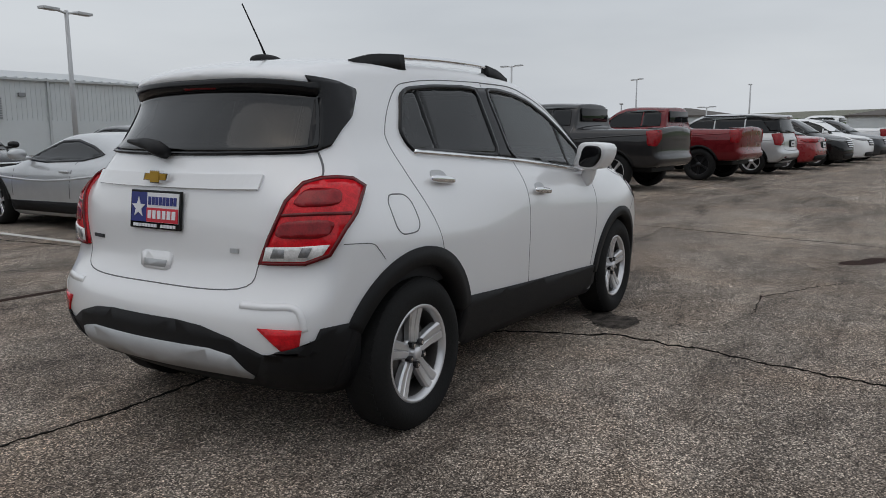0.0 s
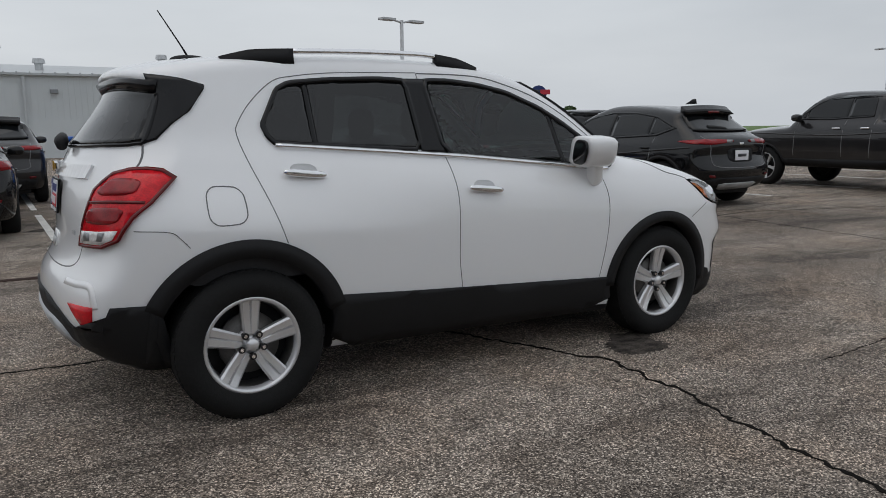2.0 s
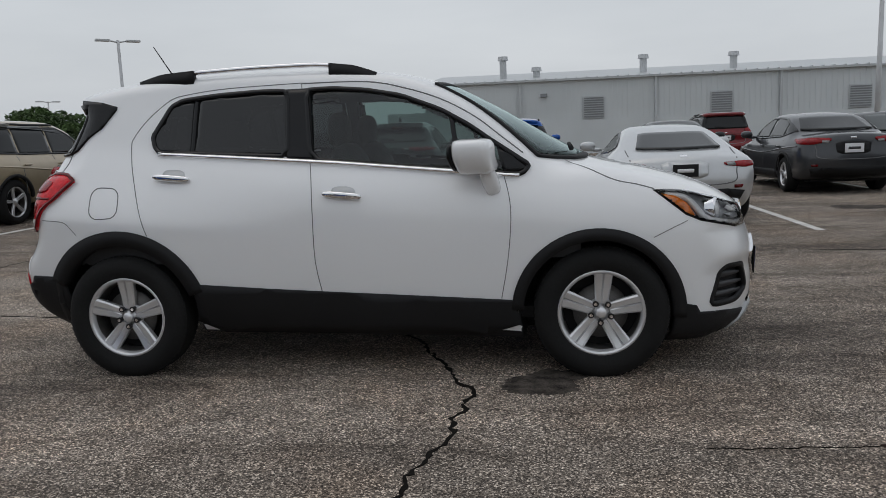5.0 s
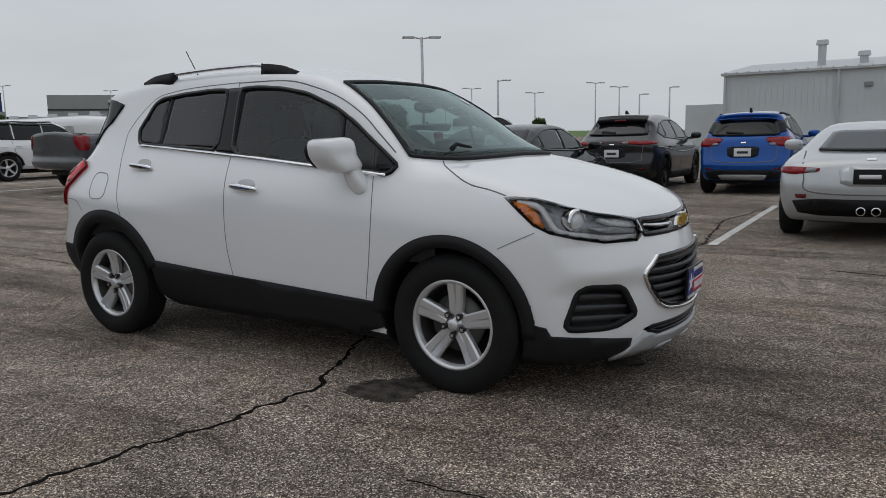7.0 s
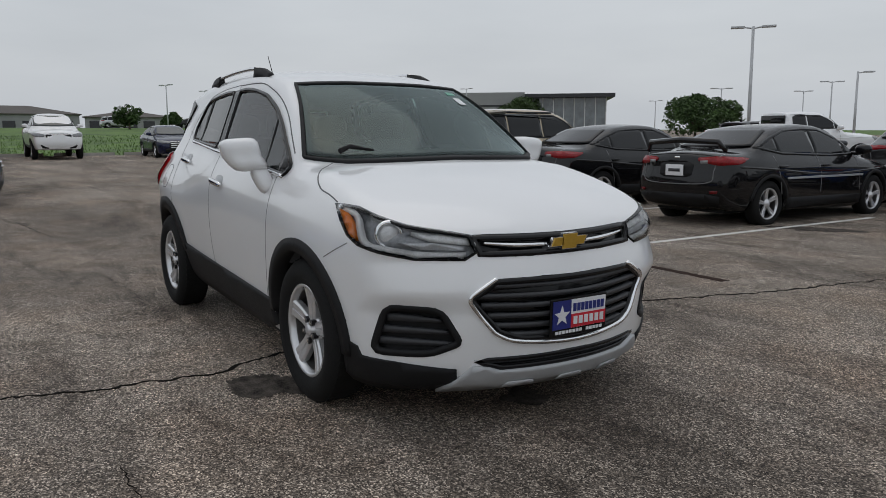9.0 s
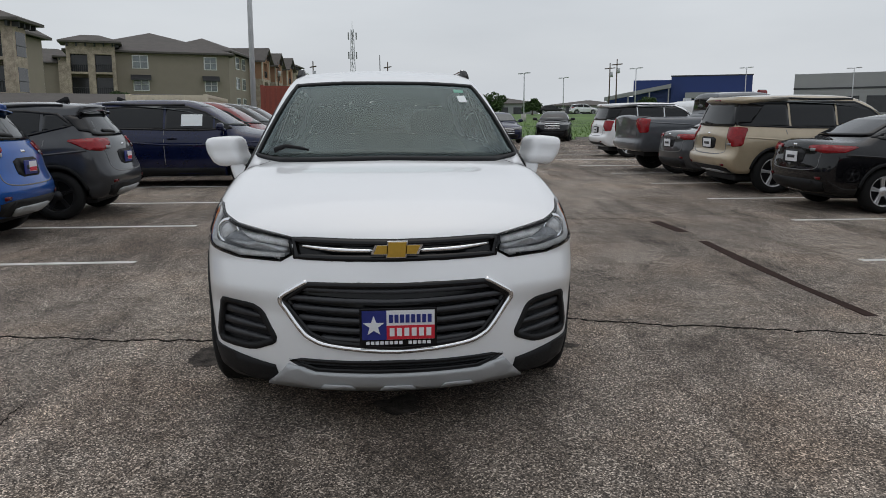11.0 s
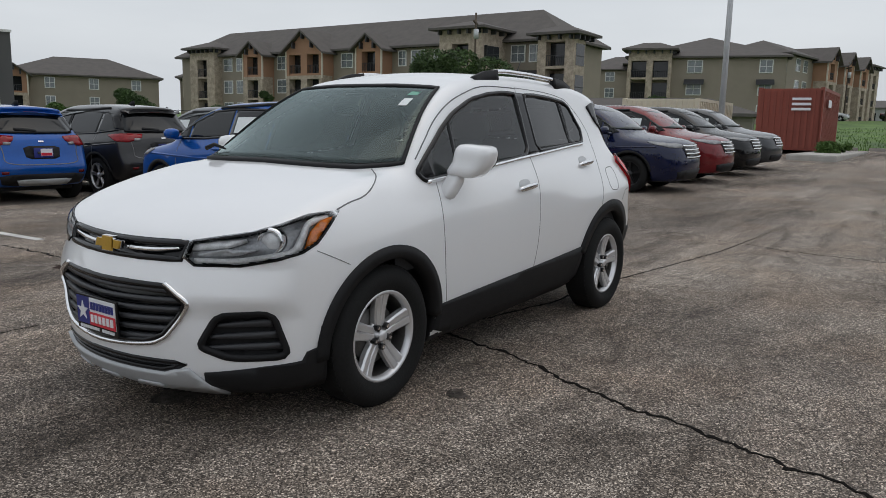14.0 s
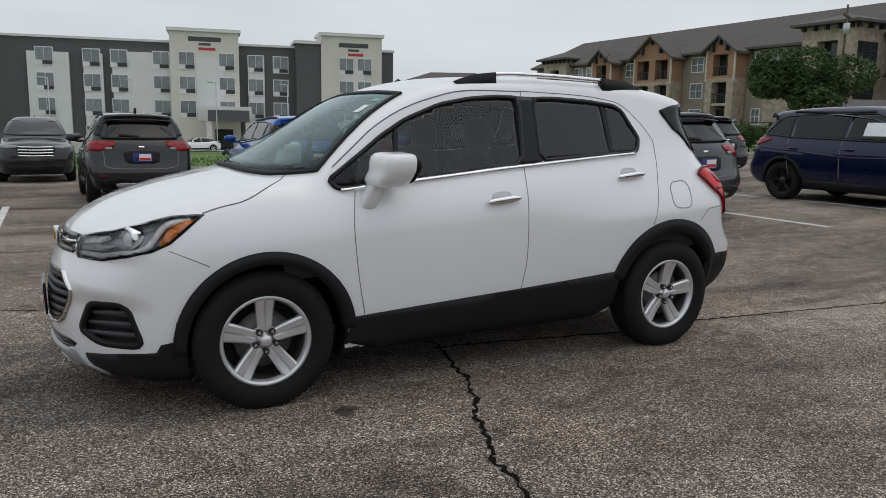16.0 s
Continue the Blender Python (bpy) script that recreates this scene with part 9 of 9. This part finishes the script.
box_r = container("shipping_container", pose(-35.3, -5.1, ground_z(-32, -4), 0, 0, 3), (6.06, 2.44, 2.6), RUST_RED, "faded red corrugated shipping container")
part("decal", bars(bmesh.new(), [(4.6, 2.0, 1.1, 0.3)], 2.53), PLATE_WHITE, box_r)
for zz in (2.15, 1.95, 1.75):
    part("lettering", box_bm((6.1, 1.3, zz - 0.05), (6.12, 2.0, zz + 0.05)), PLATE_WHITE, box_r, "white lettering bars")
container("shipping_container", pose(-34.2, -10.4, ground_z(-31, -9), 0, 0, 2), (6.06, 3.3, 2.25), BEIGE_STEEL, "cream corrugated storage container")
sign = thing("pole_sign", "round multicoloured sign with red bars on a pole", "sign", at=pose(25.1, 30.4, -0.3, 0, 0, -38))
part("pole", add_cyl(bmesh.new(), (0, 0, -0.1), (0, 0, 3.1), 0.06, 0.06, 10), DARK_TRIM, sign)
part("disc", add_cyl(bmesh.new(), (0, -0.08, 3.5), (0, 0.08, 3.5), 0.46, 0.46, 28), BLUE_CLAD, sign, "blue round sign disc")
for zz, hh, mat_ in ((3.68, 0.1, SLATE_PAINT), (3.4, 0.12, GOLD_PAINT), (3.22, 0.09, SIGN_RED)):
    part("sign_band", box_bm((-0.3, -0.1, zz - hh / 2), (0.3, -0.085, zz + hh / 2)), mat_, sign)
part("upper_bar", box_bm((0.1, -0.18, 3.45), (0.65, -0.11, 3.72), 0.02), SIGN_RED, sign)
part("lower_bar", box_bm((-0.35, -0.1, 2.62), (0.33, 0.1, 2.86), 0.02), SIGN_RED, sign)
island = solo("traffic_island", box_bm((-33.0, -2.6, -0.2), (-24.6, -1.0, 0.14), 0.06), CONCRETE, "raised concrete parking island", "kerb", kind="structure", at=pose(0, 0, ground_z(-29, -2)))


# ---- trees and bushes ----
def leaf_cloud(rnd, lobes, count, size):
    """Many small leaves, bent at the midrib, thick at the outside of a few uneven lobes."""
    verts, faces = [], []
    for _ in range(count):
        (cx, cy, cz), (rx, ry, rz) = rnd.choice(lobes)
        d = Vector((rnd.gauss(0, 1), rnd.gauss(0, 1), rnd.gauss(0, 1))).normalized()
        r = rnd.uniform(0.45, 1.05) ** 0.5
        p = Vector((cx + d.x * rx * r, cy + d.y * ry * r, cz + d.z * rz * r))
        q = Euler((rnd.uniform(0, 6.28), rnd.uniform(-0.9, 0.9), rnd.uniform(0, 6.28))).to_matrix()
        s_ = size * rnd.uniform(0.6, 1.3)
        n = len(verts)
        for u, w, h in ((-1, 0, 0), (0, -0.45, 0.12), (1, 0, 0), (0, 0.45, 0.12), (0, 0, -0.1)):
            verts.append(tuple(p + q @ Vector((u * s_, w * s_, h * s_))))
        faces += [(n, n + 1, n + 4), (n + 1, n + 2, n + 4), (n + 2, n + 3, n + 4), (n + 3, n, n + 4)]
    return verts, faces


def tree(name, x, y, h, spread, label, seed, mat=None, count=7000, trunk=0.3, low=0.25, leaf=0.16):
    rnd = random.Random(seed)
    t = thing(name, label, "tree", "trees", at=pose(x, y, base_z(x, y) - 0.1))
    bm = bmesh.new()
    add_tube(bm, [(0, 0, 0), (0.05, 0.02, h * 0.2), (0.1, -0.05, h * 0.45), (0.0, 0.0, h * 0.75)], [trunk * 0.5, trunk * 0.4, trunk * 0.3, trunk * 0.1], 10)
    lobes = []
    for k in range(11):
        a = rnd.uniform(0, 6.28)
        rr = spread * rnd.uniform(0.25, 0.75) * (0.5 if k < 3 else 1)
        z = h * rnd.uniform(low + 0.15, 0.88)
        c = Vector((rr * math.cos(a), rr * math.sin(a), z))
        s_ = spread * rnd.uniform(0.26, 0.46)
        lobes.append((tuple(c), (s_, s_, s_ * 0.75)))
        add_tube(bm, [(0.05, 0, h * 0.3), tuple(Vector((0, 0, h * 0.45)) * 0.5 + c * 0.45), tuple(c)], [trunk * 0.22, trunk * 0.14, trunk * 0.04], 6)
    part("trunk", bm, BARK, t, "", True)
    v, f = leaf_cloud(rnd, lobes, count, leaf)
    me = bpy.data.meshes.new("crown")
    me.from_pydata(v, [], f)
    me.materials.append(mat or LEAF)
    tagged(part("crown", me, None, t, "dense dark green leaves"), kind="stuff")
    return t


tree("tree", -33.4, -22.4, 5.4, 3.2, "broad dark green shade tree by the fence", 4, count=15000, low=0.3, leaf=0.13)
tree("tree", -37.0, -17.0, 1.9, 1.6, "low bright green bush under the shade tree", 5, LEAF_PALE, 3500, 0.12, 0.1, 0.1)
tree("tree", -33.0, -25.5, 1.8, 1.5, "low bright green bush under the shade tree", 6, LEAF_PALE, 3000, 0.12, 0.1, 0.1)
tree("tree", -60.5, -20.5, 3.6, 1.6, "small dark green tree before the apartments", 7, count=4000)
tree("tree", -38.0, -44.5, 4.2, 1.2, "narrow young tree before the apartments", 8, count=3000)
tree("tree", -44.5, -73.0, 5.0, 3.0, "green tree on the lawn by the hotel", 9, count=8000)
tree("tree", -37.5, -74.5, 3.6, 2.6, "bright green tree on the lawn by the hotel", 10, LEAF_PALE, 6000)
tree("tree", -50.0, -64.0, 2.8, 1.8, "round dark bush before the apartments", 11, count=4000)
tree("tree", -33.0, 44.2, 4.3, 3.4, "dark tree beyond the parked rows", 12, count=6000)
tree("tree", -21.5, 51.5, 2.3, 1.3, "small dark tree beyond the parked rows", 13, count=2500)
tree("tree", 31.5, 36.0, 2.8, 1.4, "small dark tree by the metal building", 14, count=2500)
tree("tree", -112.0, 92.0, 6.0, 6.0, "broad dark tree before the showroom", 15, count=6000, leaf=0.3)
for k, (x, y, h) in enumerate(((-104, 18, 3.0), (-106, 24, 2.4), (-102, 40, 2.6), (-100, 50, 2.8), (-118, 62, 3.4), (-104, -6, 2.2))):
    tree("bush", x, y, h, h * 0.7, "dark green bush beyond the grass field", 30 + k, count=1800, leaf=0.22)
tree("bush", -28.0, -1.8, 0.7, 0.55, "low ragged grass clump on the parking island", 41, LEAF_PALE, 1500, 0.05, 0.05, 0.1)
tree("bush", -29.6, -1.7, 0.6, 0.6, "low ragged grass clump on the parking island", 42, LEAF_PALE, 1500, 0.05, 0.05, 0.1)

# grass tufts along the west and south edges of the lot
rnd = random.Random(77)
verts, faces = [], []
for _ in range(26000):
    if rnd.random() < 0.6:
        x, y = LOT_W - 0.3 - 40 * rnd.random() ** 2, rnd.uniform(-22, 45)
    else:
        x, y = rnd.uniform(-34, 16), LOT_S - 0.3 - 22 * rnd.random() ** 2
    z = ground_z(x, y) - 0.17
    a, h = rnd.uniform(0, 6.28), rnd.uniform(0.08, 0.24)
    w, lean = 0.03, rnd.uniform(-0.08, 0.08)
    n = len(verts)
    verts += [(x - w * math.cos(a), y - w * math.sin(a), z), (x + w * math.cos(a), y + w * math.sin(a), z), (x + lean, y + lean, z + h)]
    faces.append((n, n + 1, n + 2))
me = bpy.data.meshes.new("grass_tufts")
me.from_pydata(verts, [], faces)
me.materials.append(GRASS)
tagged(new("grass_tufts", me), "green grass blades along the edge of the lot", "grass", kind="stuff")
